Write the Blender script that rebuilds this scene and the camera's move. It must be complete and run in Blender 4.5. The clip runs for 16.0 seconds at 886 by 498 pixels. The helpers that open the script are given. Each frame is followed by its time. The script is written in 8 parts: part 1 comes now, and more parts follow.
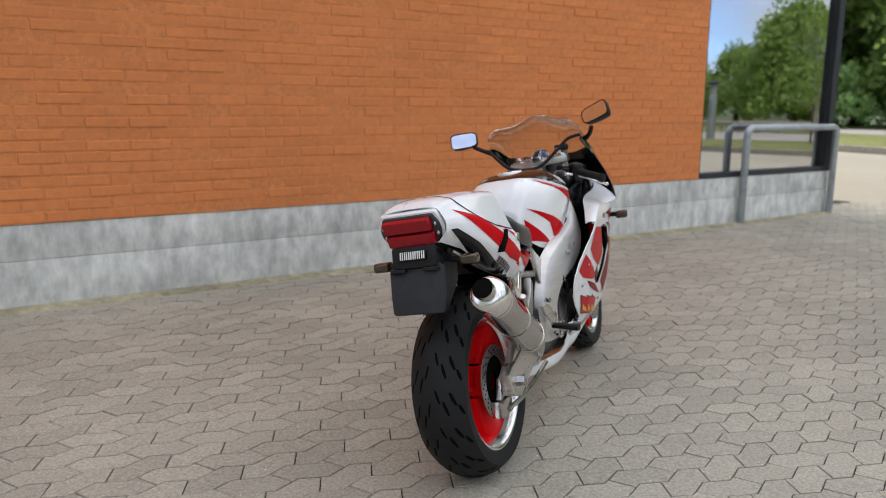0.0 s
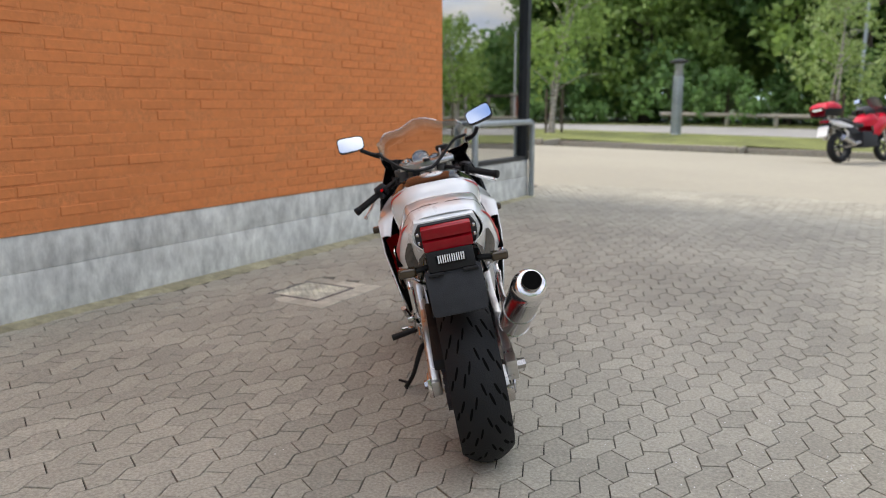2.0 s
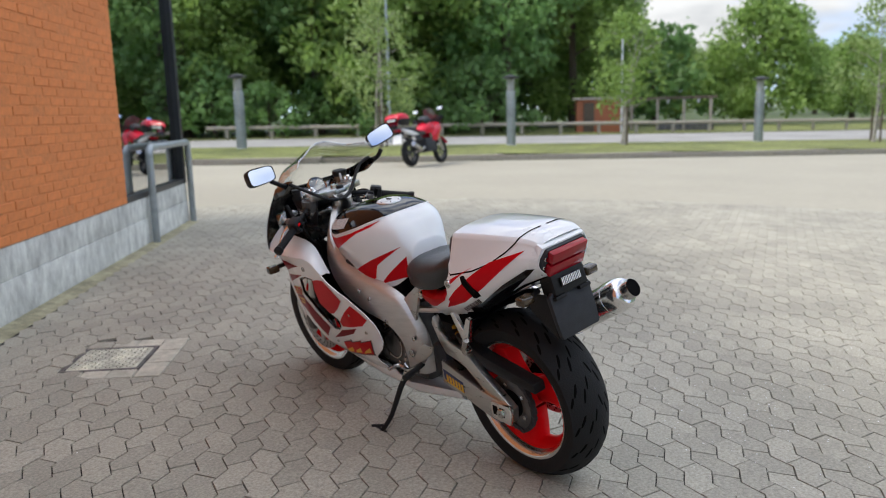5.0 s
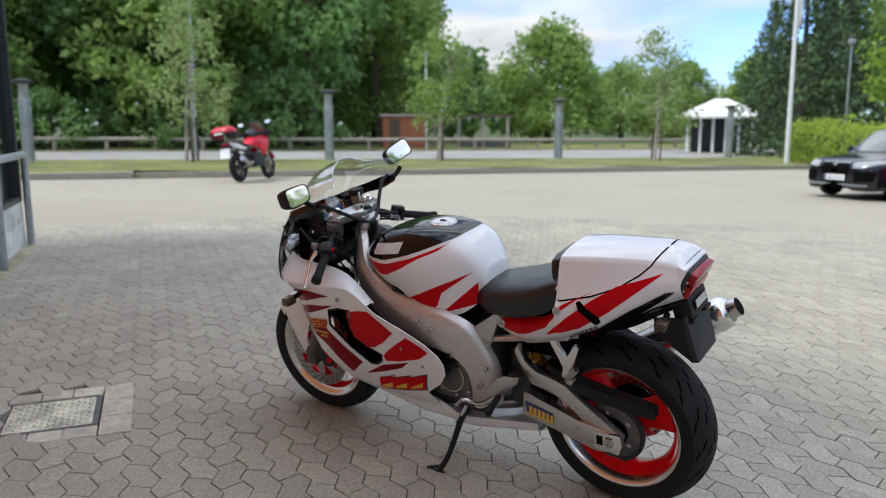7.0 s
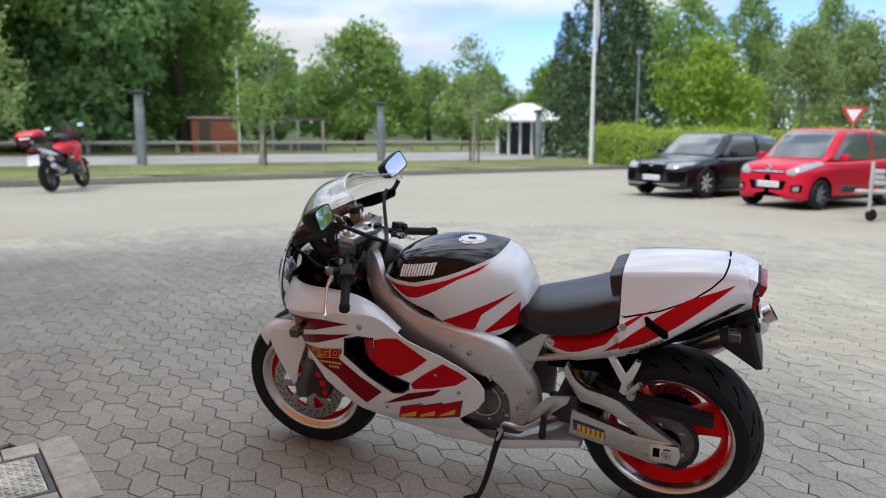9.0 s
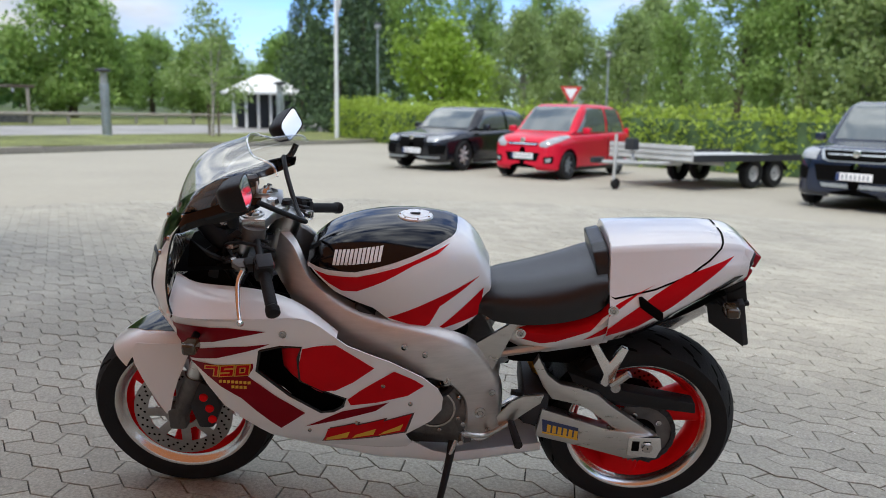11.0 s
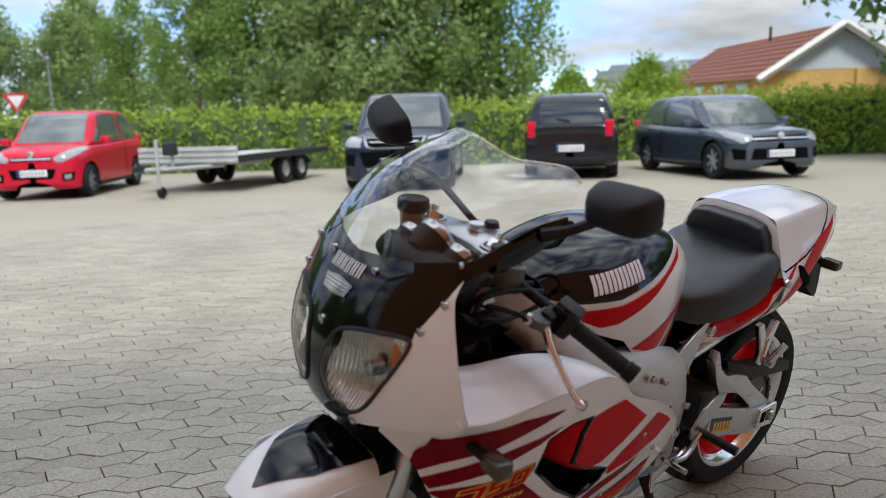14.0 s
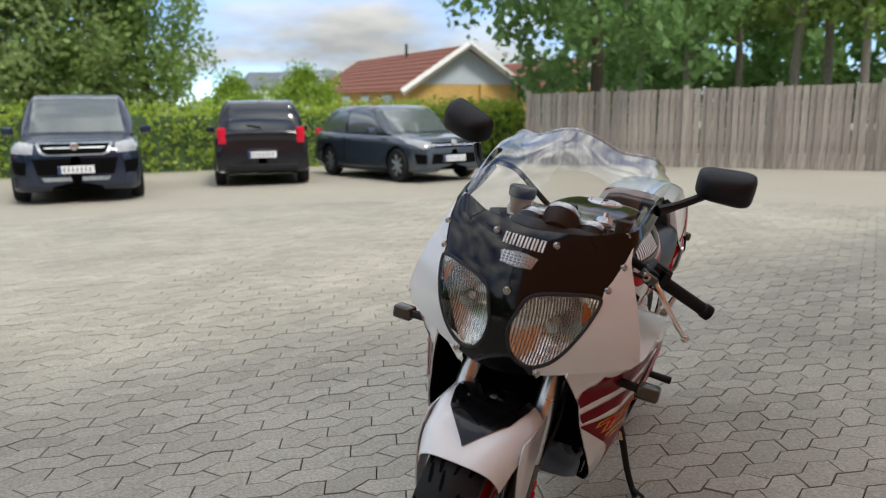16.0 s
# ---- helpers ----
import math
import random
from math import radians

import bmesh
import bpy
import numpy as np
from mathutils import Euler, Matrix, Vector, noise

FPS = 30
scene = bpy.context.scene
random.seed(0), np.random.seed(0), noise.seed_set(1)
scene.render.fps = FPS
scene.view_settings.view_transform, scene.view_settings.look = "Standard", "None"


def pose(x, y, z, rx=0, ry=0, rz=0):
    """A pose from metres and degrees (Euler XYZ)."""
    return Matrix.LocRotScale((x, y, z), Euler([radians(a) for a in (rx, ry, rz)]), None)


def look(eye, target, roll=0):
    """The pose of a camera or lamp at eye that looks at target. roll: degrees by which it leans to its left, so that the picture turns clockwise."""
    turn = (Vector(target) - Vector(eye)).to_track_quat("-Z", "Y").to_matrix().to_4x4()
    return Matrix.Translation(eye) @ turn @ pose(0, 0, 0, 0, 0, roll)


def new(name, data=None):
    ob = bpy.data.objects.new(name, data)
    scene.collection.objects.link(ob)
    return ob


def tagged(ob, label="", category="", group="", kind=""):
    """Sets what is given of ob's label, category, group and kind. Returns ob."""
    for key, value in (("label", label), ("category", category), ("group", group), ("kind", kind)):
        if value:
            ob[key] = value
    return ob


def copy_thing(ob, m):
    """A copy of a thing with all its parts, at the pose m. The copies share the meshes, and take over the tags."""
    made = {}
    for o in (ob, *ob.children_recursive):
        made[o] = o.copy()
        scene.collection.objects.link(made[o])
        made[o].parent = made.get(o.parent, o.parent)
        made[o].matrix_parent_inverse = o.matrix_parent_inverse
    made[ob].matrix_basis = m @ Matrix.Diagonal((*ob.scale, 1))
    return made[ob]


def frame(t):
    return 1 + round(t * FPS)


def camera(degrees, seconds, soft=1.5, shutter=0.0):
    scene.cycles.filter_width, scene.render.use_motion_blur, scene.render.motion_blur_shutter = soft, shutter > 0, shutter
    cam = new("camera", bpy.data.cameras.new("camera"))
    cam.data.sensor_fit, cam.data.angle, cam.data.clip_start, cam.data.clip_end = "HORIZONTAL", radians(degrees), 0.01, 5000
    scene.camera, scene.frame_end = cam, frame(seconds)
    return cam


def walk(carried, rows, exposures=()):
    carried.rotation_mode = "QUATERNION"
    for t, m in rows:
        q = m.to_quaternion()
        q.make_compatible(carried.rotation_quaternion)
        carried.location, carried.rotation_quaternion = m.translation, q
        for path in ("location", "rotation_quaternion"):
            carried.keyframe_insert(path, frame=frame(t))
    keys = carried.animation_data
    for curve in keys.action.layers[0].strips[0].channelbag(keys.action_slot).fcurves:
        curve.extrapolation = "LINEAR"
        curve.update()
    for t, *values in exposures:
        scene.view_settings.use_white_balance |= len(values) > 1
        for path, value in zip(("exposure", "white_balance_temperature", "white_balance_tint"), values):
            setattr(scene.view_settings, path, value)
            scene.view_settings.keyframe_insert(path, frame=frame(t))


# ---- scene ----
cam = camera(60.0, 16.0, 0.9)
METRES, EYE = 8.873, 1.26
ROWS = [
    (0.0, 0.0, 0.0, 0.0, 0.09, -10.65, -0.46),
    (0.5, -0.0344, -0.0027, 0.0008, -6.53, -10.57, -0.45),
    (1.0, -0.0678, -0.0071, 0.0028, -13.27, -10.59, -0.33),
    (1.5, -0.0998, 0.0053, 0.0009, -20.09, -10.62, -0.2),
    (2.0, -0.1318, 0.0216, 0.0024, -26.76, -10.71, 0.02),
    (2.5, -0.1688, 0.0398, 0.0049, -33.21, -10.76, 0.14),
    (3.0, -0.192, 0.059, 0.004, -39.71, -10.75, 0.34),
    (3.5, -0.2117, 0.0874, 0.0049, -46.06, -10.65, 0.65),
    (4.0, -0.2313, 0.1139, 0.0056, -51.97, -10.53, 1.17),
    (6.5, -0.2897, 0.2576, 0.0122, -73.58, -9.43, 0.56),
    (7.0, -0.2849, 0.2858, 0.0102, -77.27, -9.28, 0.25),
    (7.5, -0.281, 0.3108, 0.013, -80.87, -9.18, 0.13),
    (8.0, -0.2834, 0.3381, 0.0137, -84.34, -9.1, 0.12),
    (8.5, -0.2845, 0.363, 0.0156, -87.95, -9.08, 0.2),
    (9.0, -0.2771, 0.3784, 0.0148, -91.76, -9.16, 0.11),
    (9.5, -0.2728, 0.3961, 0.0155, -95.8, -9.51, -0.13),
    (10.0, -0.261, 0.4131, 0.0124, -100.28, -10.07, -0.51),
    (12.5, -0.1052, 0.4901, 0.0032, -131.91, -10.94, -0.08),
    (13.0, -0.0803, 0.5145, 0.0037, -138.92, -10.8, 0.63),
    (13.5, -0.0548, 0.5425, 0.0054, -145.62, -10.82, 1.35),
    (14.0, -0.026, 0.5562, 0.0012, -152.04, -10.93, 1.82),
    (14.5, -0.0003, 0.5729, 0.0043, -158.3, -10.99, 1.71),
    (15.0, 0.0219, 0.596, 0.0059, -164.46, -11.04, 1.24),
    (15.5, 0.0457, 0.6113, 0.0055, -171.21, -10.99, 0.73),
    (16.0, 0.0778, 0.6113, 0.0023, -178.56, -10.89, 0.37),
]
walk(cam, [(t, pose(0, 0, EYE) @ pose(METRES * x, METRES * y, METRES * z, 90 + pitch, roll, yaw)) for t, x, y, z, yaw, pitch, roll in ROWS],
     [(0.0, 2.27, 6800, 10), (3.5, 2.26, 6550, 9), (7.0, 2.15, 6190, 8), (12.5, 2.14, 6170, 8), (16.0, 2.03, 6560, 7)])
cam.data.dof.use_dof, cam.data.dof.focus_distance, cam.data.dof.aperture_fstop = True, 2.25, 3.0

# ---- sky, sun ----
SUN_AZ, SUN_EL = math.atan2(-0.62, 0.79), radians(53.8)      # the sun stands behind the brick building
world = bpy.data.worlds.new("sky")
scene.world = world
world.use_nodes = True
wn, wl = world.node_tree.nodes, world.node_tree.links
wn.clear()
sky = wn.new("ShaderNodeTexSky")
sky.sky_type, sky.sun_disc, sky.sun_elevation, sky.sun_rotation = "NISHITA", False, SUN_EL, SUN_AZ
sky.air_density, sky.dust_density, sky.ozone_density = 1.0, 0.4, 1.0
sky.altitude = 4000
coord = wn.new("ShaderNodeTexCoord")
squash = wn.new("ShaderNodeMapping")
squash.inputs["Scale"].default_value = (1.0, 1.0, 3.2)
clouds = wn.new("ShaderNodeTexNoise")
clouds.inputs["Scale"].default_value, clouds.inputs["Detail"].default_value, clouds.inputs["Roughness"].default_value = 3.6, 5.0, 0.48
cover = wn.new("ShaderNodeValToRGB")
cover.color_ramp.elements[0].position, cover.color_ramp.elements[1].position = 0.36, 0.64
white = wn.new("ShaderNodeMixRGB")
white.blend_type = "MIX"
billow = wn.new("ShaderNodeTexNoise")                          # lit tops and grey bellies of the clouds
billow.inputs["Scale"].default_value, billow.inputs["Detail"].default_value, billow.inputs["Roughness"].default_value = 7.0, 6.0, 0.5
shade = wn.new("ShaderNodeValToRGB")
shade.color_ramp.elements[0].position, shade.color_ramp.elements[1].position = 0.36, 0.62
shade.color_ramp.elements[0].color, shade.color_ramp.elements[1].color = (1.02, 1.04, 1.07, 1), (1.62, 1.61, 1.59, 1)
wl.new(squash.outputs["Vector"], billow.inputs["Vector"])
wl.new(billow.outputs["Fac"], shade.inputs["Fac"])
height = wn.new("ShaderNodeSeparateXYZ")
rise = wn.new("ShaderNodeMapRange")                            # a clouded sky is about three times as bright overhead as at the horizon
rise.inputs["From Min"].default_value, rise.inputs["From Max"].default_value = 0.0, 1.0
rise.inputs["To Min"].default_value, rise.inputs["To Max"].default_value = 0.68, 3.6
lit = wn.new("ShaderNodeMixRGB")
lit.blend_type, lit.inputs["Fac"].default_value = "MULTIPLY", 1.0
wl.new(coord.outputs["Generated"], height.inputs["Vector"])
wl.new(height.outputs["Z"], rise.inputs["Value"])
wl.new(shade.outputs["Color"], lit.inputs["Color1"])
wl.new(rise.outputs["Result"], lit.inputs["Color2"])
wl.new(lit.outputs["Color"], white.inputs["Color2"])
back = wn.new("ShaderNodeBackground")
back.inputs["Strength"].default_value = 0.13
out = wn.new("ShaderNodeOutputWorld")
wl.new(coord.outputs["Generated"], squash.inputs["Vector"])
wl.new(squash.outputs["Vector"], clouds.inputs["Vector"])
wl.new(clouds.outputs["Fac"], cover.inputs["Fac"])
wl.new(cover.outputs["Color"], white.inputs["Fac"])
thin = wn.new("ShaderNodeMixRGB")
thin.blend_type, thin.inputs["Fac"].default_value, thin.inputs["Color2"].default_value = "MULTIPLY", 1.0, (0.32, 0.38, 0.48, 1)
wl.new(sky.outputs["Color"], thin.inputs["Color1"])
wl.new(thin.outputs["Color"], white.inputs["Color1"])
wl.new(white.outputs["Color"], back.inputs["Color"])
wl.new(back.outputs["Background"], out.inputs["Surface"])

sun = new("sun", bpy.data.lights.new("sun", "SUN"))
sun.data.energy, sun.data.angle, sun.data.color = 0.60, radians(12), (1.0, 0.93, 0.82)
sun.matrix_world = look((math.sin(SUN_AZ) * 40, math.cos(SUN_AZ) * 40, math.tan(SUN_EL) * 40), (0, 0, 0))

# ---- materials ----
def material(name, colour, rough=0.5, metal=0.0, vary=0.15, scale=8.0, bump=0.0, bump_scale=60.0, colour2=None, random_each=0.0, island=0.0,
             coat=0.0, spec=0.5, stain=0.0, stain_scale=1.2, alpha=1.0, transmission=0.0, stretch=(1, 1, 1), bump_depth=0.01, sheen=0.0):
    """A node material: two scales of noise over the base colour, roughness wear and fine relief."""
    m = bpy.data.materials.new(name)
    m.use_nodes = True
    n, l = m.node_tree.nodes, m.node_tree.links
    b = n["Principled BSDF"]
    b.inputs["Roughness"].default_value, b.inputs["Metallic"].default_value = rough, metal
    b.inputs["Coat Weight"].default_value, b.inputs["Specular IOR Level"].default_value = coat, spec
    b.inputs["Coat Roughness"].default_value = 0.04
    b.inputs["Transmission Weight"].default_value, b.inputs["Alpha"].default_value = transmission, alpha
    tc = n.new("ShaderNodeTexCoord")
    mp = n.new("ShaderNodeMapping")
    mp.inputs["Scale"].default_value = stretch
    l.new(tc.outputs["Object"], mp.inputs["Vector"])
    fine = n.new("ShaderNodeTexNoise")
    fine.inputs["Scale"].default_value, fine.inputs["Detail"].default_value, fine.inputs["Roughness"].default_value = scale, 6, 0.65
    l.new(mp.outputs["Vector"], fine.inputs["Vector"])
    ramp = n.new("ShaderNodeValToRGB")
    c2 = colour2 or [c * (1 - vary) for c in colour]
    c3 = [min(1, c * (1 + vary * 0.6)) for c in colour]
    ramp.color_ramp.elements[0].position, ramp.color_ramp.elements[1].position = 0.32, 0.7
    ramp.color_ramp.elements[0].color, ramp.color_ramp.elements[1].color = (*c2, 1), (*c3, 1)
    l.new(fine.outputs["Fac"], ramp.inputs["Fac"])
    last = ramp.outputs["Color"]
    if stain:
        big = n.new("ShaderNodeTexNoise")
        big.inputs["Scale"].default_value, big.inputs["Detail"].default_value = stain_scale, 5
        l.new(tc.outputs["Object"], big.inputs["Vector"])
        r2 = n.new("ShaderNodeValToRGB")
        r2.color_ramp.elements[0].position, r2.color_ramp.elements[1].position = 0.35, 0.68
        r2.color_ramp.elements[0].color = (1 - stain, 1 - stain, 1 - stain, 1)
        r2.color_ramp.elements[1].color = (1 + stain * 0.5,) * 3 + (1,)
        l.new(big.outputs["Fac"], r2.inputs["Fac"])
        mul = n.new("ShaderNodeMixRGB")
        mul.blend_type, mul.inputs["Fac"].default_value = "MULTIPLY", 1
        l.new(last, mul.inputs["Color1"])
        l.new(r2.outputs["Color"], mul.inputs["Color2"])
        last = mul.outputs["Color"]
    for amount, kind in ((random_each, "object"), (island, "island")):
        if amount:
            src = n.new("ShaderNodeObjectInfo") if kind == "object" else n.new("ShaderNodeNewGeometry")
            rng = n.new("ShaderNodeMapRange")
            rng.inputs["To Min"].default_value, rng.inputs["To Max"].default_value = 1 - amount, 1 + amount * 0.7
            l.new(src.outputs["Random" if kind == "object" else "Random Per Island"], rng.inputs["Value"])
            mul = n.new("ShaderNodeMixRGB")
            mul.blend_type, mul.inputs["Fac"].default_value = "MULTIPLY", 1
            l.new(last, mul.inputs["Color1"])
            l.new(rng.outputs["Result"], mul.inputs["Color2"])
            last = mul.outputs["Color"]
    l.new(last, b.inputs["Base Color"])
    wear = n.new("ShaderNodeMapRange")
    wear.inputs["To Min"].default_value, wear.inputs["To Max"].default_value = max(0.02, rough * 0.85), min(1, rough * 1.15 + 0.01)
    l.new(fine.outputs["Fac"], wear.inputs["Value"])
    l.new(wear.outputs["Result"], b.inputs["Roughness"])
    if bump:
        grain = n.new("ShaderNodeTexNoise")
        grain.inputs["Scale"].default_value, grain.inputs["Detail"].default_value = bump_scale, 5
        l.new(mp.outputs["Vector"], grain.inputs["Vector"])
        bp = n.new("ShaderNodeBump")
        bp.inputs["Strength"].default_value, bp.inputs["Distance"].default_value = bump, bump_depth
        l.new(grain.outputs["Fac"], bp.inputs["Height"])
        l.new(bp.outputs["Normal"], b.inputs["Normal"])
    return m


M_PAVER = material("concrete paver", (0.420, 0.394, 0.325), 0.82, vary=0.36, scale=90, bump=0.45, bump_scale=200, random_each=0.12, island=0.11, stain=0.14, stain_scale=0.9, bump_depth=0.004)
M_JOINT = material("sanded joint", (0.045, 0.042, 0.035), 0.95, vary=0.4, scale=30, stain=0.3)
M_PAVED = material("distant paving", (0.352, 0.325, 0.262), 0.88, vary=0.08, scale=9, stain=0.06, stain_scale=0.35, bump=0.04, bump_scale=30)
M_BRICK = material("orange brick", (0.76, 0.255, 0.080), 0.85, vary=0.12, scale=16, bump=0.25, bump_scale=90, random_each=0.06, island=0.06, stain=0.10, stain_scale=0.9, bump_depth=0.006)
M_MORTAR = material("brick mortar", (0.70, 0.245, 0.082), 0.92, vary=0.2, scale=30, bump=0.5, bump_scale=120)
M_CONCRETE = material("weathered concrete", (0.66, 0.675, 0.64), 0.85, vary=0.34, scale=9, bump=0.4, bump_scale=40, stain=0.18, stain_scale=2.0, stretch=(1.6, 1, 0.7))
M_CONC_PALE = material("pale concrete", (0.56, 0.53, 0.44), 0.85, vary=0.3, scale=12, bump=0.5, bump_scale=60, stain=0.25, random_each=0.15)
M_LID = material("worn patterned steel", (0.72, 0.71, 0.60), 0.55, 0.1, vary=0.35, scale=9, stain=0.3, stain_scale=5)
M_GALV = material("galvanised steel", (0.42, 0.46, 0.48), 0.45, 0.75, vary=0.2, scale=14, stain=0.2)
M_GRASS = material("grass", (0.20, 0.22, 0.065), 0.9, vary=0.5, scale=6, bump=0.8, bump_scale=50, stain=0.3, stain_scale=0.6)
M_FIELD = material("rough grass ground", (0.07, 0.10, 0.025), 0.95, vary=0.4, scale=1.5, stain=0.3, stain_scale=0.2)
M_ASPHALT = material("pale worn asphalt", (0.34, 0.33, 0.32), 0.9, vary=0.2, scale=12, stain=0.2, stain_scale=0.4)
M_KERB = material("granite kerb", (0.38, 0.34, 0.28), 0.85, vary=0.3, scale=20, bump=0.4)
M_DARKFRAME = material("dark window frame", (0.018, 0.021, 0.026), 0.4, vary=0.2)
M_ROOFFELT = material("roof felt", (0.05, 0.05, 0.055), 0.9)
M_INTERIOR = material("interior paint", (0.35, 0.34, 0.32), 0.9, vary=0.1)
M_OAK = material("varnished timber", (0.34, 0.16, 0.055), 0.5, vary=0.3, scale=6, stretch=(8, 8, 0.6))
M_LEAF = material("leaf green", (0.28, 0.41, 0.105), 0.6, vary=0.25, scale=1.2, island=0.2, random_each=0.12)
M_LEAF_DARK = material("dark leaf green", (0.21, 0.36, 0.115), 0.6, vary=0.25, scale=0.8, island=0.2, random_each=0.15)
M_LEAF_BRIGHT = material("young leaf green", (0.30, 0.44, 0.055), 0.6, vary=0.25, scale=1.2, island=0.2)
M_LEAF_BIRCH = material("birch leaf green", (0.32, 0.42, 0.15), 0.6, vary=0.25, scale=1.2, island=0.2)
M_CONIFER = material("conifer needles and hedge core", (0.075, 0.13, 0.05), 0.7, vary=0.4, scale=2, island=0.4)
M_HEDGE = material("hedge leaves", (0.40, 0.52, 0.075), 0.55, vary=0.25, scale=2, island=0.2)
M_BARK = material("grey bark", (0.11, 0.085, 0.06), 0.9, vary=0.4, scale=8, stretch=(4, 4, 0.8), bump=0.8, bump_scale=20)
M_BIRCHBARK = material("birch bark", (0.45, 0.42, 0.37), 0.8, vary=0.5, scale=5, stretch=(1, 1, 4), colour2=(0.08, 0.07, 0.06))
for leafy in (M_LEAF, M_LEAF_DARK, M_LEAF_BRIGHT, M_LEAF_BIRCH, M_HEDGE):      # leaves let light through
    nt = leafy.node_tree
    base = nt.nodes["Principled BSDF"].inputs["Base Color"].links[0].from_socket
    through_leaf = nt.nodes.new("ShaderNodeBsdfTranslucent")
    both = nt.nodes.new("ShaderNodeMixShader")
    both.inputs["Fac"].default_value = 0.5
    nt.links.new(base, through_leaf.inputs["Color"])
    nt.links.new(nt.nodes["Principled BSDF"].outputs["BSDF"], both.inputs[1])
    nt.links.new(through_leaf.outputs["BSDF"], both.inputs[2])
    nt.links.new(both.outputs["Shader"], nt.nodes["Material Output"].inputs["Surface"])
M_PALEBARK = material("pale grey bark", (0.34, 0.30, 0.25), 0.9, vary=0.4, scale=8, stretch=(4, 4, 0.8), bump=0.6, bump_scale=20)
M_BOARD = material("silvered fence board", (0.415, 0.37, 0.32), 0.9, vary=0.35, scale=6, stretch=(6, 6, 0.5), random_each=0.2, bump=0.5, bump_scale=30)
M_WHITEWALL = material("white render", (0.75, 0.75, 0.73), 0.85, vary=0.08, scale=4)
M_YELLOWBRICK = material("yellow brick", (0.78, 0.50, 0.17), 0.85, vary=0.2, scale=10, stain=0.12)
M_ROOFTILE = material("red roof tile", (0.27, 0.10, 0.065), 0.85, vary=0.25, scale=6, island=0.15)
M_WHITEWOOD = material("white painted timber", (0.72, 0.71, 0.67), 0.6, vary=0.1)
M_SLATE = material("pale blue-grey boarding", (0.62, 0.69, 0.76), 0.7, vary=0.1)
M_REDBRICK = material("red brick", (0.34, 0.12, 0.06), 0.9, vary=0.2, scale=8)
M_SIGNRED = material("sign red", (0.55, 0.03, 0.03), 0.5, vary=0.05)
M_SIGNWHITE = material("sign white", (0.8, 0.8, 0.8), 0.5, vary=0.05)
M_POLEWHITE = material("white painted pole", (0.7, 0.7, 0.7), 0.4, vary=0.06)
M_FARGREY = material("far grey building", (0.32, 0.34, 0.37), 0.8, vary=0.15, scale=1)

# vehicle and motorcycle materials
M_WHITE = material("pearl white paint", (0.83, 0.855, 0.87), 0.28, vary=0.03, scale=3, coat=1.0)
M_RED = material("red paint", (0.54, 0.003, 0.009), 0.3, vary=0.12, scale=5, coat=0.05, spec=0.08)
# a darker red than M_RED, for the front and lower fairing stripes
M_MAROON = material("darker stripe red", (0.21, 0.002, 0.010), 0.3, vary=0.15, scale=6, coat=0.05, spec=0.08)
M_WHEELRED = material("red wheel paint", (0.80, 0.006, 0.010), 0.3, vary=0.1, scale=5, coat=0.05, spec=0.08)
M_BLACK = material("black gloss paint", (0.004, 0.004, 0.005), 0.10, vary=0.1, coat=0.22, spec=0.28)
M_PLASTIC = material("black plastic", (0.009, 0.009, 0.010), 0.5, spec=0.3, vary=0.2, scale=30, bump=0.15, bump_scale=300)
M_GREYPLASTIC = material("dark grey plastic", (0.03, 0.032, 0.037), 0.55, spec=0.3, vary=0.2, scale=30, bump=0.15, bump_scale=300)
M_RUBBER = material("tyre rubber", (0.011, 0.0115, 0.0125), 0.7, spec=0.3, vary=0.25, scale=20, bump=0.2, bump_scale=150)
M_VINYL = material("black seat vinyl", (0.009, 0.010, 0.013), 0.30, spec=0.60, vary=0.2, scale=30, bump=0.3, bump_scale=400, bump_depth=0.002)
M_SPAR = material("brushed frame aluminium", (0.68, 0.665, 0.645), 0.42, 0.82, vary=0.10, scale=14, stretch=(1, 1, 6), stain=0.12)
M_ALU = material("satin aluminium", (0.64, 0.63, 0.61), 0.28, 1.0, vary=0.08, scale=12, stretch=(1, 1, 6), stain=0.08)
M_CAST = material("cast engine aluminium", (0.17, 0.165, 0.16), 0.5, 0.7, vary=0.25, scale=12, stain=0.3, stain_scale=6, bump=0.3, bump_scale=80)
M_POLISH = material("polished aluminium", (0.84, 0.83, 0.82), 0.2, 1.0, vary=0.06, scale=10)
M_STEEL = material("brushed stainless steel", (0.56, 0.54, 0.52), 0.2, 1.0, vary=0.08, scale=20, stretch=(1, 8, 8), stain=0.1, stain_scale=5)
M_DISC = material("drilled disc steel", (0.42, 0.41, 0.40), 0.33, 0.9, vary=0.2, scale=20)
M_GOLD = material("gold anodised", (0.62, 0.36, 0.06), 0.35, 0.85, vary=0.15)
M_MIRROR = material("mirror glass", (0.88, 0.9, 0.92), 0.02, 1.0, vary=0.01)
M_TAILLENS = material("red lamp lens", (0.31, 0.004, 0.012), 0.2, vary=0.15, scale=40, coat=0.2, spec=0.3)
M_AMBER = material("smoked amber lens", (0.045, 0.028, 0.012), 0.25, vary=0.2, coat=0.6)
M_ORANGE = material("amber lens", (0.62, 0.20, 0.05), 0.3, vary=0.15, coat=0.6)
M_FLUID = material("aged brake fluid in clear plastic", (0.30, 0.19, 0.11), 0.22, vary=0.15, scale=30, coat=0.5)
M_YELLOW = material("yellow decal", (0.75, 0.45, 0.03), 0.4, vary=0.1)
M_BLUE = material("blue decal", (0.03, 0.05, 0.14), 0.4, vary=0.1)
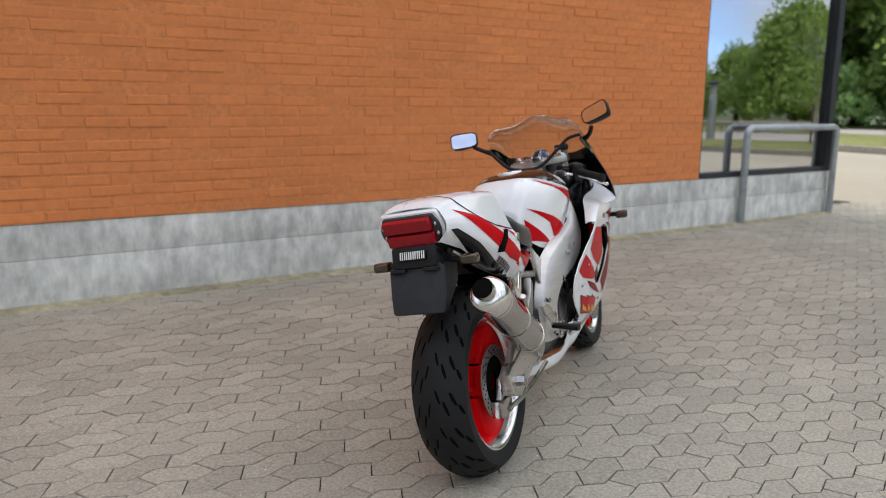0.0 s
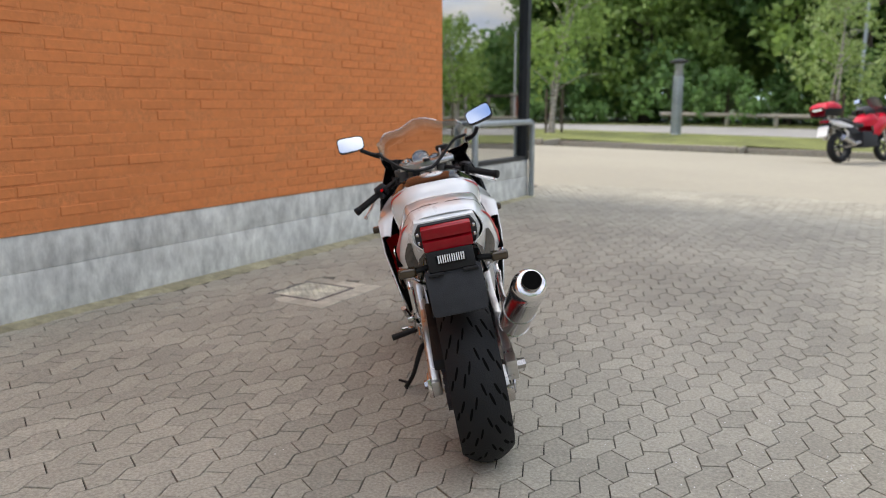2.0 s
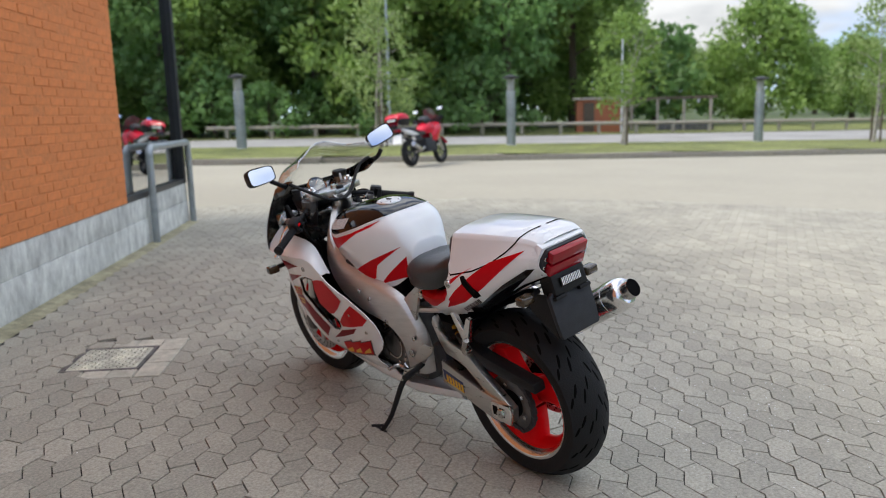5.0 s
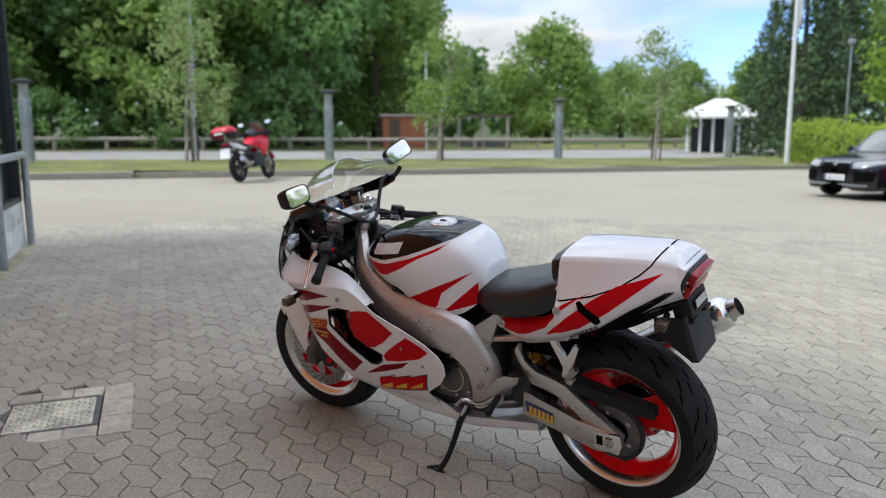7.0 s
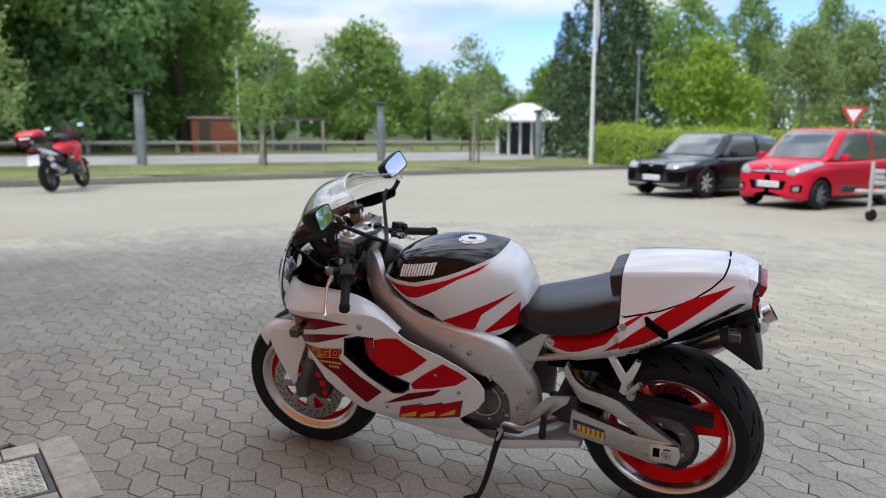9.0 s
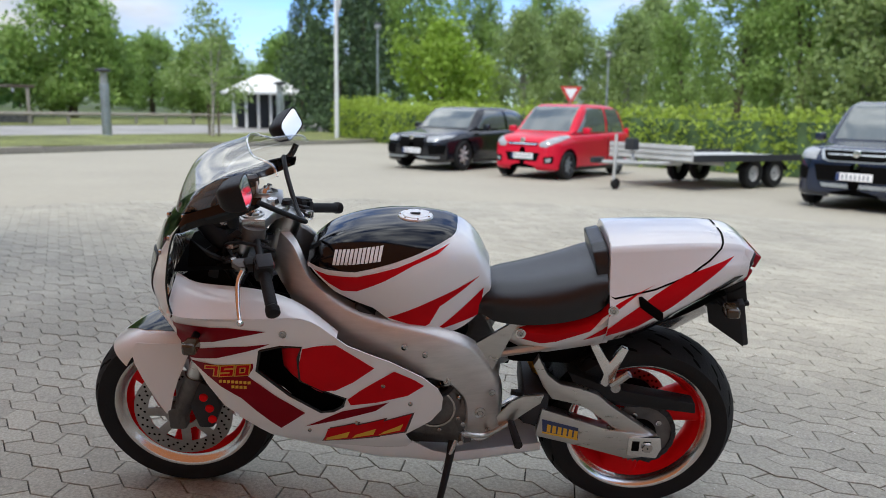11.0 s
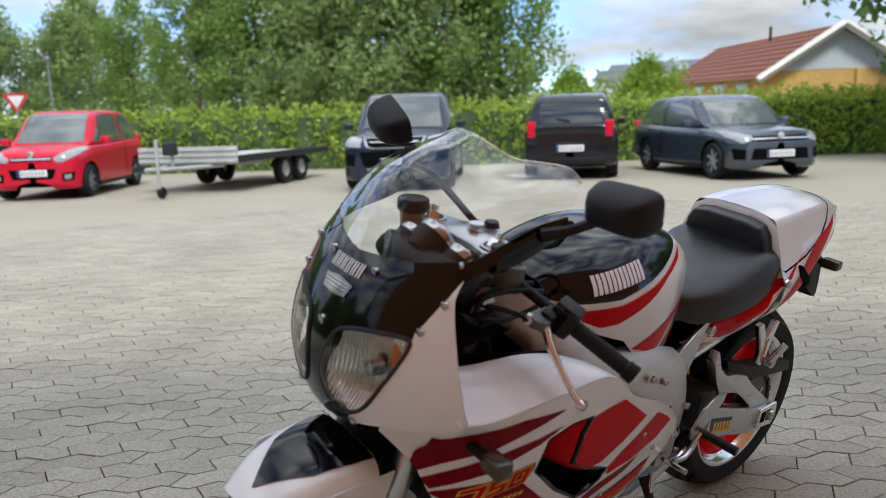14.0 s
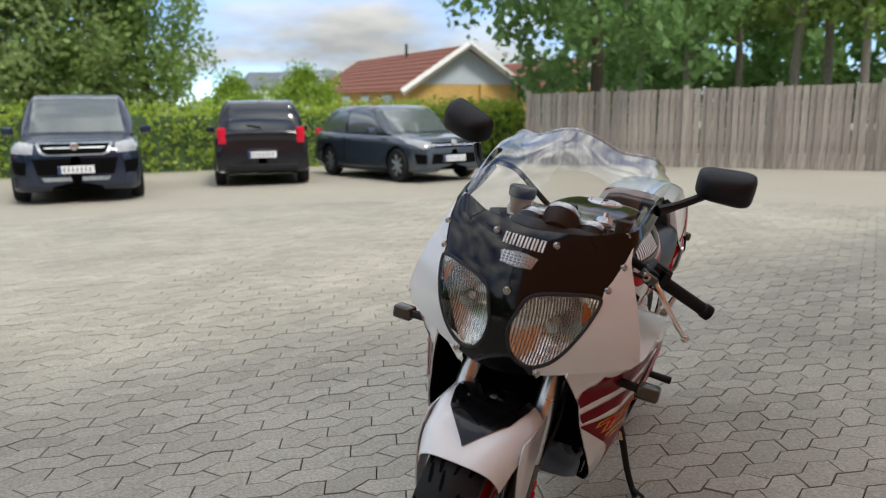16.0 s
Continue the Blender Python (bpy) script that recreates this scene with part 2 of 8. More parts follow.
M_PRINT = material("white lettering", (0.75, 0.75, 0.75), 0.4, vary=0.04)
M_PRINTDARK = material("dark lettering", (0.05, 0.02, 0.025), 0.4, vary=0.1)
M_TRAILER = material("dull zinc sheet", (0.50, 0.51, 0.50), 0.6, 0.15, vary=0.12, scale=4, stain=0.12)
M_CAP = material("satin machined cap", (0.80, 0.80, 0.80), 0.38, 0.6, vary=0.05)
M_REFLECT = material("silvered lamp bowl", (0.98, 0.98, 0.97), 0.08, 0.95, vary=0.02, scale=20)
rn, rl = M_REFLECT.node_tree.nodes, M_REFLECT.node_tree.links
flute, fmap, fbump = rn.new("ShaderNodeTexWave"), rn.new("ShaderNodeTexCoord"), rn.new("ShaderNodeBump")      # fluting of the lamp
flute.bands_direction, flute.inputs["Scale"].default_value, flute.inputs["Distortion"].default_value = "Y", 52.0, 0.5
fbump.inputs["Strength"].default_value, fbump.inputs["Distance"].default_value = 0.6, 0.003
rl.new(fmap.outputs["Object"], flute.inputs["Vector"])
rl.new(flute.outputs["Fac"], fbump.inputs["Height"])
rl.new(fbump.outputs["Normal"], rn["Principled BSDF"].inputs["Normal"])
M_MOSS = material("mossy concrete", (0.40, 0.37, 0.24), 0.95, vary=0.4, scale=14, bump=0.6, bump_scale=70, stain=0.3, stain_scale=3)
# near-black: the shade of holes, slots, intakes and hollows is put into the colour
M_DARK = material("near-black void shade", (0.002, 0.002, 0.002), 0.9, spec=0.1, vary=0.2)
M_CARRED = material("car red paint", (0.58, 0.006, 0.032), 0.3, vary=0.04, coat=0.3, spec=0.25)
M_CARBLACK = material("car black paint", (0.008, 0.009, 0.013), 0.16, vary=0.1, coat=0.5, spec=0.35)
M_CARBLUE = material("car dark blue paint", (0.010, 0.017, 0.040), 0.2, vary=0.1, coat=0.6, spec=0.4)
M_CARGREY = material("car blue grey paint", (0.035, 0.048, 0.065), 0.25, vary=0.1, coat=1.0)
# base colour is lightened to stand in for sky mirrored in the panes
M_SKYPANE = material("car glass with sky sheen in its colour", (0.10, 0.118, 0.118), 0.06, vary=0.1, coat=1.0)
M_TINTDARK = material("dark privacy glass", (0.016, 0.019, 0.021), 0.05, vary=0.1, coat=1.0)
M_LAMPGLASS = material("car lamp glass", (0.32, 0.335, 0.345), 0.12, vary=0.15, scale=20, coat=1.0)


def clear_glass(name, tint, rough=0.0, low=0.05, high=0.75, power=3.5):
    """A thin clear pane: mostly see-through, with a mirror-like sheen at grazing angles."""
    m = bpy.data.materials.new(name)
    m.use_nodes = True
    n, l = m.node_tree.nodes, m.node_tree.links
    n.clear()
    o, mix = n.new("ShaderNodeOutputMaterial"), n.new("ShaderNodeMixShader")
    see, gloss, facing = n.new("ShaderNodeBsdfTransparent"), n.new("ShaderNodeBsdfGlossy"), n.new("ShaderNodeLayerWeight")
    see.inputs["Color"].default_value, gloss.inputs["Roughness"].default_value = (*tint, 1), rough
    facing.inputs["Blend"].default_value = 0.5
    steep, amount = n.new("ShaderNodeMath"), n.new("ShaderNodeMath")
    steep.operation, steep.inputs[1].default_value = "POWER", power
    amount.operation, amount.inputs[1].default_value, amount.inputs[2].default_value = "MULTIPLY_ADD", high, low
    l.new(facing.outputs["Facing"], steep.inputs[0])
    l.new(steep.outputs["Value"], amount.inputs[0])
    l.new(amount.outputs["Value"], mix.inputs["Fac"])
    l.new(see.outputs["BSDF"], mix.inputs[1])
    l.new(gloss.outputs["BSDF"], mix.inputs[2])
    l.new(mix.outputs["Shader"], o.inputs["Surface"])
    return m


M_SCREEN = clear_glass("clear windscreen", (0.93, 0.94, 0.94), 0.03, 0.04, 0.90, 2.2)
M_LENS = clear_glass("ribbed lamp glass", (0.9, 0.9, 0.88), 0.05)
M_WINDOW = clear_glass("window pane", (0.42, 0.48, 0.47), 0.0, 0.66, 0.33, 3.0)
M_EDGE = clear_glass("polished screen edge", (0.9, 0.92, 0.93), 0.05, 0.28, 0.6, 2.0)
M_DARKLENS = clear_glass("gauge glass", (0.8, 0.8, 0.8), 0.02, 0.22, 0.7, 2.5)

# ---- mesh helpers ----
GX, GY, G0 = -0.0097, 0.0182, -0.012


def gz(x, y):
    """The height of the ground, which falls gently away from the building."""
    return GX * max(-20, min(36, x)) + GY * max(-22, min(26, y)) + G0


def part(name, bm, mat, parent, label="", smooth=True, angle=40):
    me = bpy.data.meshes.new(name)
    bmesh.ops.recalc_face_normals(bm, faces=bm.faces) if smooth != "keep" else None
    bm.to_mesh(me)
    bm.free()
    return part_mesh(name, me, mat, parent, label, smooth, angle)


def part_mesh(name, me, mat, parent, label="", smooth=True, angle=40):
    for m in mat if isinstance(mat, (list, tuple)) else (mat,):
        me.materials.append(m)
    if smooth:
        me.shade_smooth()
        me.set_sharp_from_angle(angle=radians(angle))
    ob = new(name, me)
    if parent is not None:
        ob.parent = parent
    if label:
        ob["label"] = label
    return ob


def empty(name, m, label, category, group="", kind=""):
    ob = new(name)
    ob.empty_display_size = 0.1
    ob.matrix_world = m
    return tagged(ob, label, category, group, kind)


def spl(pts, n):
    """Catmull-Rom through rows of numbers, n samples."""
    p = np.array(pts, float)
    k = len(p)
    ext = np.vstack([2 * p[0] - p[1], p, 2 * p[-1] - p[-2]])
    res = []
    for s in np.linspace(0, k - 1, n):
        i = min(int(s), k - 2)
        t = s - i
        a, b, c, d = ext[i:i + 4]
        res.append(0.5 * ((2 * b) + (c - a) * t + (2 * a - 5 * b + 4 * c - d) * t * t + (3 * b - a - 3 * c + d) * t ** 3))
    return np.array(res)


def grid(P, wrap_u=False, wrap_v=False, caps=False, bm=None):
    """Faces over a grid of points P[u][v]."""
    bm = bm or bmesh.new()
    P = np.asarray(P, float)
    nu, nv = P.shape[:2]
    vs = [[bm.verts.new(P[i, j]) for j in range(nv)] for i in range(nu)]
    for i in range(nu if wrap_u else nu - 1):
        for j in range(nv if wrap_v else nv - 1):
            a, b, c, d = vs[i][j], vs[(i + 1) % nu][j], vs[(i + 1) % nu][(j + 1) % nv], vs[i][(j + 1) % nv]
            if len({a, b, c, d}) == 4:
                bm.faces.new((a, b, c, d))
    if caps:
        bm.faces.new(vs[0])
        bm.faces.new(vs[-1][::-1])
    return bm


def tube(pts, r, seg=10, n=0, bm=None, caps=True):
    """A round bar through points; r may be a list of radii."""
    p = spl(pts, n) if n else np.array(pts, float)
    rr = np.interp(np.linspace(0, 1, len(p)), np.linspace(0, 1, len(np.atleast_1d(r))), np.atleast_1d(r))
    rings = []
    t0 = p[1] - p[0]
    side = np.cross(t0, (0, 0, 1) if abs(t0[2]) < 0.9 * np.linalg.norm(t0) else (1, 0, 0))
    for i in range(len(p)):
        t = p[min(i + 1, len(p) - 1)] - p[max(i - 1, 0)]
        t = t / (np.linalg.norm(t) + 1e-9)
        side = side - t * (side @ t)
        side = side / np.linalg.norm(side)
        up = np.cross(t, side)
        a = np.linspace(0, 2 * np.pi, seg, endpoint=False)[:, None]
        rings.append(p[i] + rr[i] * (np.cos(a) * side + np.sin(a) * up))
    return grid(rings, wrap_v=True, caps=caps, bm=bm)


def lathe(profile, seg=48, centre=(0, 0, 0), axis="y", bm=None, wrap=False):
    """Turns (radius, along) pairs round an axis."""
    a = np.linspace(0, 2 * np.pi, seg, endpoint=False)
    P = np.zeros((len(profile), seg, 3))
    for i, (r, h) in enumerate(profile):
        c, s = r * np.cos(a), r * np.sin(a)
        P[i] = np.stack({"y": (c, 0 * a + h, s), "x": (0 * a + h, c, s), "z": (c, s, 0 * a + h)}[axis], -1) + np.array(centre)
    return grid(P, wrap_u=wrap, wrap_v=True, bm=bm)


def box(c, s, bevel=0.0, seg=2, m=None, bm=None):
    nb = bmesh.new()
    bmesh.ops.create_cube(nb, size=1.0)
    for v in nb.verts:
        v.co = Vector((v.co.x * s[0], v.co.y * s[1], v.co.z * s[2]))
    if bevel:
        bmesh.ops.bevel(nb, geom=list(nb.edges), offset=bevel, segments=seg, profile=0.6, affect="EDGES")
    bmesh.ops.transform(nb, matrix=Matrix.Translation(c) @ (m or Matrix()), verts=nb.verts)
    return join(bm, nb)


def join(bm, other):
    """Adds other to bm (or returns it as it is)."""
    if bm is None:
        return other
    me = bpy.data.meshes.new("tmp")
    other.to_mesh(me)
    other.free()
    bm.from_mesh(me)
    bpy.data.meshes.remove(me)
    return bm


def plate(poly, y0, y1, bevel=0.0, plane="xz", seg=2):
    """A flat piece: an outline in one plane, given thickness from y0 to y1."""
    bm = bmesh.new()
    put = {"xz": lambda a, b, h: (a, h, b), "xy": lambda a, b, h: (a, b, h), "yz": lambda a, b, h: (h, a, b)}[plane]
    lo = [bm.verts.new(put(a, b, y0)) for a, b in poly]
    hi = [bm.verts.new(put(a, b, y1)) for a, b in poly]
    bm.faces.new(lo)
    bm.faces.new(hi[::-1])
    for i in range(len(poly)):
        j = (i + 1) % len(poly)
        bm.faces.new((lo[i], hi[i], hi[j], lo[j]))
    bmesh.ops.recalc_face_normals(bm, faces=bm.faces)
    if bevel:
        bmesh.ops.bevel(bm, geom=list(bm.edges), offset=bevel, segments=seg, profile=0.6, affect="EDGES", clamp_overlap=True)
    return bm


def inside(a, b, poly):
    hit = False
    for i in range(len(poly)):
        (x1, y1), (x2, y2) = poly[i - 1], poly[i]
        if (y1 > b) != (y2 > b) and a < (x2 - x1) * (b - y1) / (y2 - y1) + x1:
            hit = not hit
    return hit


def cut(bm, poly, keep_in=True, plane="xz"):
    """Trims a surface along an outline seen square to a plane: keeps what lies in it, or outside it."""
    i, j, k = {"xz": (0, 2, 1), "yz": (1, 2, 0), "xy": (0, 1, 2)}[plane]
    for n in range(len(poly)):
        (a1, b1), (a2, b2) = poly[n - 1], poly[n]
        if abs(a1 - a2) + abs(b1 - b2) < 1e-6:
            continue
        co, no = [0, 0, 0], [0, 0, 0]
        co[i], co[j], no[i], no[j] = a1, b1, b2 - b1, a1 - a2
        lo_a, hi_a, lo_b, hi_b = min(a1, a2) - 1e-4, max(a1, a2) + 1e-4, min(b1, b2) - 1e-4, max(b1, b2) + 1e-4
        near = set()
        for f in bm.faces:
            fa, fb = [v.co[i] for v in f.verts], [v.co[j] for v in f.verts]
            if max(fa) >= lo_a and min(fa) <= hi_a and max(fb) >= lo_b and min(fb) <= hi_b:
                near.add(f)
        geom = list(near) + list({e for f in near for e in f.edges}) + list({v for f in near for v in f.verts})
        if geom:
            bmesh.ops.bisect_plane(bm, geom=geom, plane_co=co, plane_no=no, dist=1e-6)
    gone = []
    for f in bm.faces:
        c = f.calc_center_median()
        if inside(c[i], c[j], poly) != keep_in:
            gone.append(f)
    bmesh.ops.delete(bm, geom=gone, context="FACES")
    return bm


def lifted(bm, d):
    bm.normal_update()
    for v in bm.verts:
        v.co += v.normal * d
    return bm


def mirrored(bm, axis=1):
    for v in bm.verts:
        v.co[axis] = -v.co[axis]
    bmesh.ops.reverse_faces(bm, faces=bm.faces)
    return bm


def thick(bm, d, out="up"):
    """Gives a sheet thickness on its inner side; out says which way its outer face looks."""
    bmesh.ops.recalc_face_normals(bm, faces=bm.faces)
    bm.normal_update()
    if out == "sides":
        for s in (1, -1):
            half = [f for f in bm.faces if f.calc_center_median()[1] * s > 0]
            if sum(f.normal.y * f.calc_area() for f in half) * s < 0:
                bmesh.ops.reverse_faces(bm, faces=half)
    else:
        k, sgn = {"up": (2, 1), "down": (2, -1), "front": (0, 1)}[out]
        if sum(f.normal[k] * f.calc_area() for f in bm.faces) * sgn < 0:
            bmesh.ops.reverse_faces(bm, faces=list(bm.faces))
    bm.normal_update()
    bmesh.ops.solidify(bm, geom=list(bm.faces), thickness=d)
    return bm


def moved(bm, m):
    bmesh.ops.transform(bm, matrix=m, verts=bm.verts)
    return bm


def mesh_of(name, verts, faces):
    me = bpy.data.meshes.new(name)
    me.from_pydata(verts, [], faces)
    me.update()
    return me

# ---- ground ----
U = np.array([math.cos(radians(32.79)), math.sin(radians(32.79))])      # along the brick wall
N = np.array([U[1], -U[0]])                                             # out of it, to the yard
WALL = np.array([0.0, 5.816])


def on_wall(u, d=0.0, z=0.0):
    p = WALL + U * u + N * d
    return (p[0], p[1], z)


WALL_M = Matrix.Translation((WALL[0], WALL[1], 0)) @ Matrix.Rotation(radians(32.79), 4, "Z")   # x along, -y out
S_DIR, V_DIR = np.array([0.63, -0.777]), np.array([0.777, 0.63])        # along the road, and out to it


def on_road(s, v, h=0.0):
    p = S_DIR * s + V_DIR * v
    return (p[0], p[1], gz(*p) + h)


def sheet(name, poly_rows, mat, label, category="ground", h=0.0, kind="structure"):
    """Ground laid over rows of plan points, following the fall of the land."""
    P = [[(x, y, gz(x, y) + h) for x, y in row] for row in poly_rows]
    return tagged(part(name, grid(P), mat, None), label, category, kind=kind)


xs = [-400, -120, -50, -26, -20, -10, 0, 10, 20, 28, 36, 44, 60, 130, 400]
ys = [-400, -120, -50, -30, -22, -14, -6, 2, 10, 18, 26, 34, 60, 130, 400]
sheet("ground", [[(x, y) for y in ys] for x in xs], M_FIELD, "rough green ground reaching to the horizon", h=-0.11)

# ---- the sport motorcycle: x ahead from the rear axle, y to its left, z up from the tyres' contact ----
UPV = Vector((-GX, -GY, 1)).normalized()


def stood(x, y, heading, lean=0.0, sink=0.0):
    """The pose of a thing standing on the sloping ground: heading in degrees from +y towards +x."""
    h = radians(heading)
    f = Vector((math.sin(h), math.cos(h), 0))
    f = (f - UPV * f.dot(UPV)).normalized()
    le = UPV.cross(f)
    a = radians(lean)
    l2, u2 = le * math.cos(a) - UPV * math.sin(a), UPV * math.cos(a) + le * math.sin(a)
    return Matrix(((f.x, l2.x, u2.x, x), (f.y, l2.y, u2.y, y), (f.z, l2.z, u2.z, gz(x, y) - sink), (0, 0, 0, 1)))


bike = empty("motorcycle", stood(0.160, 2.46, 23.6, 11.8), "white sport motorcycle with red stripes leaning on its side stand", "motorcycle")
RAX, FAX = (0.0, 0.0, 0.310), (1.42, 0.0, 0.298)
RAKE = radians(24)
STEER = Matrix.Translation((1.542, 0, 0)) @ Matrix.Rotation(radians(3), 4, Vector((-math.sin(RAKE), 0, math.cos(RAKE)))) @ Matrix.Translation((-1.52, 0, 0))


def bolt(p, r, parent, axis="y", out=1, mat=None):
    """A domed screw head with a hex socket."""
    b = lathe([(0.0001, 0.004 * out), (r * 0.45, 0.004 * out), (r * 0.5, 0.001 * out), (r * 0.55, 0.0045 * out), (r, 0.003 * out), (r, -0.004 * out)], 12, p, axis)
    return part("bolt", b, mat or M_STEEL, parent)


def half_loft(stations, nx=28, nv=26, full=True):
    """A body symmetric about y = 0: stations of (x, [(y, z), ...]) from the top middle down one flank."""
    rows = []
    for x, prof in stations:
        rows.append(np.hstack([np.full((nv, 1), x), spl(prof, nv)]))
    rows = np.array(rows)
    P = np.array([spl(rows[:, j], nx) for j in range(nv)]).transpose(1, 0, 2)
    P[:, :, 1] = np.maximum(P[:, :, 1], 0)
    P[:, 0, 1] = 0
    if not full:
        return grid(P)
    L, R = P, P[:, 1:] * np.array([1, -1, 1])
    return grid(np.concatenate([R[:, ::-1], L], axis=1))


# --- wheels ---
def tyre_bm(R, rim, half, crown):
    prof = [(rim - 0.008, half * 0.86), (rim + 0.004, half * 0.96), (rim + 0.02, half), (R - 0.5 * crown, half * 1.02)]
    prof += [(R - crown * (math.sin(a) ** 2.0) * 0.5 * 1.0, half * 1.02 * math.sin(a)) for a in np.linspace(1.25, 0.0, 9)]
    prof = prof + [(r, -h) for r, h in prof[-2::-1]]
    return lathe(prof, 72)


def groove_bm(R, half, crown, n, seed):
    """Short slanting tread cuts laid round the tyre as dark inlays."""
    bm = bmesh.new()
    rnd = random.Random(seed)

    def at(th, yy):
        s = max(-1, min(1, yy / (half * 1.02)))
        r = R - crown * 0.5 * s * s + 0.0006
        return Vector((r * math.cos(th), yy, r * math.sin(th)))
    for k in range(n):
        for side in (-1, 1):
            for y0, y1, lead, ln, w in ((0.010, 0.020, 0.0, 0.042, 0.0044), (0.030, 0.042, 0.11, 0.046, 0.0050), (0.050, 0.064, 0.03, 0.044, 0.0052), (0.070, 0.080, 0.14, 0.036, 0.0046)):
                th = 2 * math.pi * (k + (0.5 if side > 0 else 0) * 0.7 + lead * 3) / n
                pts = []
                for q in range(7):
                    f = q / 6
                    yy = side * (y0 + (y1 - y0) * f) * half / 0.085
                    a = th + (f - 0.5) * ln / R
                    ww = w * (0.35 + 0.65 * math.sin(math.pi * (0.12 + 0.8 * f)))
                    pts.append((at(a, yy - ww * 0.9), at(a + ww * 0.5 / R, yy + ww * 0.9)))
                row = [(bm.verts.new(p), bm.verts.new(q)) for p, q in pts]
                for (a1, b1), (a2, b2) in zip(row, row[1:]):
                    bm.faces.new((a1, a2, b2, b1))
    return bm


def spoke_bm(half_hub, half_rim, r0, r1, w0, w1, th, twist=0.25):
    """One broad cast spoke, boxed, curving from the hub to the rim."""
    rows = []
    for f in np.linspace(0, 1, 9):
        r = r0 + (r1 - r0) * f
        a = th + twist * (f - f * f * 0.3)
        w = w0 + (w1 - w0) * f ** 1.3
        h = half_hub + (half_rim - half_hub) * f
        c, s = np.array([math.cos(a), 0, math.sin(a)]), np.array([-math.sin(a), 0, math.cos(a)])
        ring = []
        for t in np.linspace(0, 2 * np.pi, 16, endpoint=False):
            cs, sn = math.cos(t), math.sin(t)
            ring.append(c * r + s * w / 2 * math.copysign(abs(cs) ** 0.5, cs) + np.array([0, 1, 0]) * h * math.copysign(abs(sn) ** 0.5, sn))
        rows.append(ring)
    return grid(rows, wrap_v=True)


def disc_bm(r_out, r_in, holes, t=0.004):
    """A brake disc ring pierced with rows of round holes (built as sectors with gaps)."""
    bm = lathe([(r_in, -t / 2), (r_out, -t / 2), (r_out, t / 2), (r_in, t / 2)], 60, wrap=True)
    return bm


def disc_holes_bm(r_out, r_in, n, t=0.004):
    bm = bmesh.new()
    for k in range(n):
        for q, f in enumerate((0.25, 0.5, 0.75)):
            a = 2 * math.pi * (k + q * 0.33) / n
            r = r_in + (r_out - r_in) * f
            c = Vector((r * math.cos(a), 0, r * math.sin(a)))
            for side in (-1, 1):
                vs = [bm.verts.new(c + Vector((0.0042 * math.cos(b), side * (t / 2 + 0.0006), 0.0042 * math.sin(b)))) for b in np.linspace(0, 2 * np.pi, 8, endpoint=False)]
                bm.faces.new(vs)
    return bm


def wheel(name, M, R, half_t, half_r, crown, spokes, grooves, label, hub_r, rim_r=0.2275, twist=0.25, w=(0.075, 0.12), lip_w=0.034):
    """A cast three-spoke wheel: red well and spokes, polished lips, tyre with cut tread."""
    well = lathe([(rim_r - dr, half_r * f * g) for g in (1, -1) for dr, f in ((0.004, 0.84), (0.018, 0.62), (0.032, 0.48), (0.042, 0.28), (0.046, 0.02))[::g]], 72)
    w_ob = part(name, moved(thick(well, 0.004), M), M_WHEELRED, bike, label)
    for s in (1, -1):
        lip = lathe([(rim_r - lip_w, s * half_r * 0.64), (rim_r - 0.022, s * half_r * 0.74), (rim_r - 0.014, s * half_r * 0.97), (rim_r - 0.004, s * half_r * 1.05), (rim_r + 0.003, s * half_r * 1.05), (rim_r + 0.003, s * half_r * 0.98)], 72)
        part("rim_lip", moved(lip, M), M_POLISH, w_ob, "polished aluminium rim lip")
    for k in range(spokes):
        part("spoke", moved(spoke_bm(0.030, half_r * 0.60, hub_r * 0.8, rim_r - 0.034, w[0], w[1], 2 * math.pi * k / spokes + 0.55, twist), M), M_WHEELRED, w_ob)
    part("hub", moved(lathe([(0.018, half_r * 0.85), (hub_r * 0.75, half_r * 0.8), (hub_r, half_r * 0.45), (hub_r * 0.95, 0), (hub_r, -half_r * 0.45), (hub_r * 0.75, -half_r * 0.8), (0.018, -half_r * 0.85)], 32), M), M_WHEELRED, w_ob)
    part("tyre", moved(tyre_bm(R, rim_r, half_t, crown), M), M_RUBBER, w_ob, "black rubber tyre with slanting tread cuts")
    tagged(part("tread_cut", moved(groove_bm(R, half_t, crown, grooves, 3), M), M_DARK, w_ob), kind="stuff")
    return w_ob


rear_m = Matrix.Translation(RAX)
rear = wheel("rear_wheel", rear_m, 0.314, 0.090, 0.078, 0.085, 3, 17, "red three-spoke rear wheel with polished rim", 0.055, w=(0.085, 0.13), lip_w=0.027)
front_m = STEER @ Matrix.Translation(FAX)
front = wheel("front_wheel", front_m, 0.299, 0.061, 0.052, 0.05, 3, 17, "red three-spoke front wheel with polished rim", 0.045, w=(0.06, 0.09))
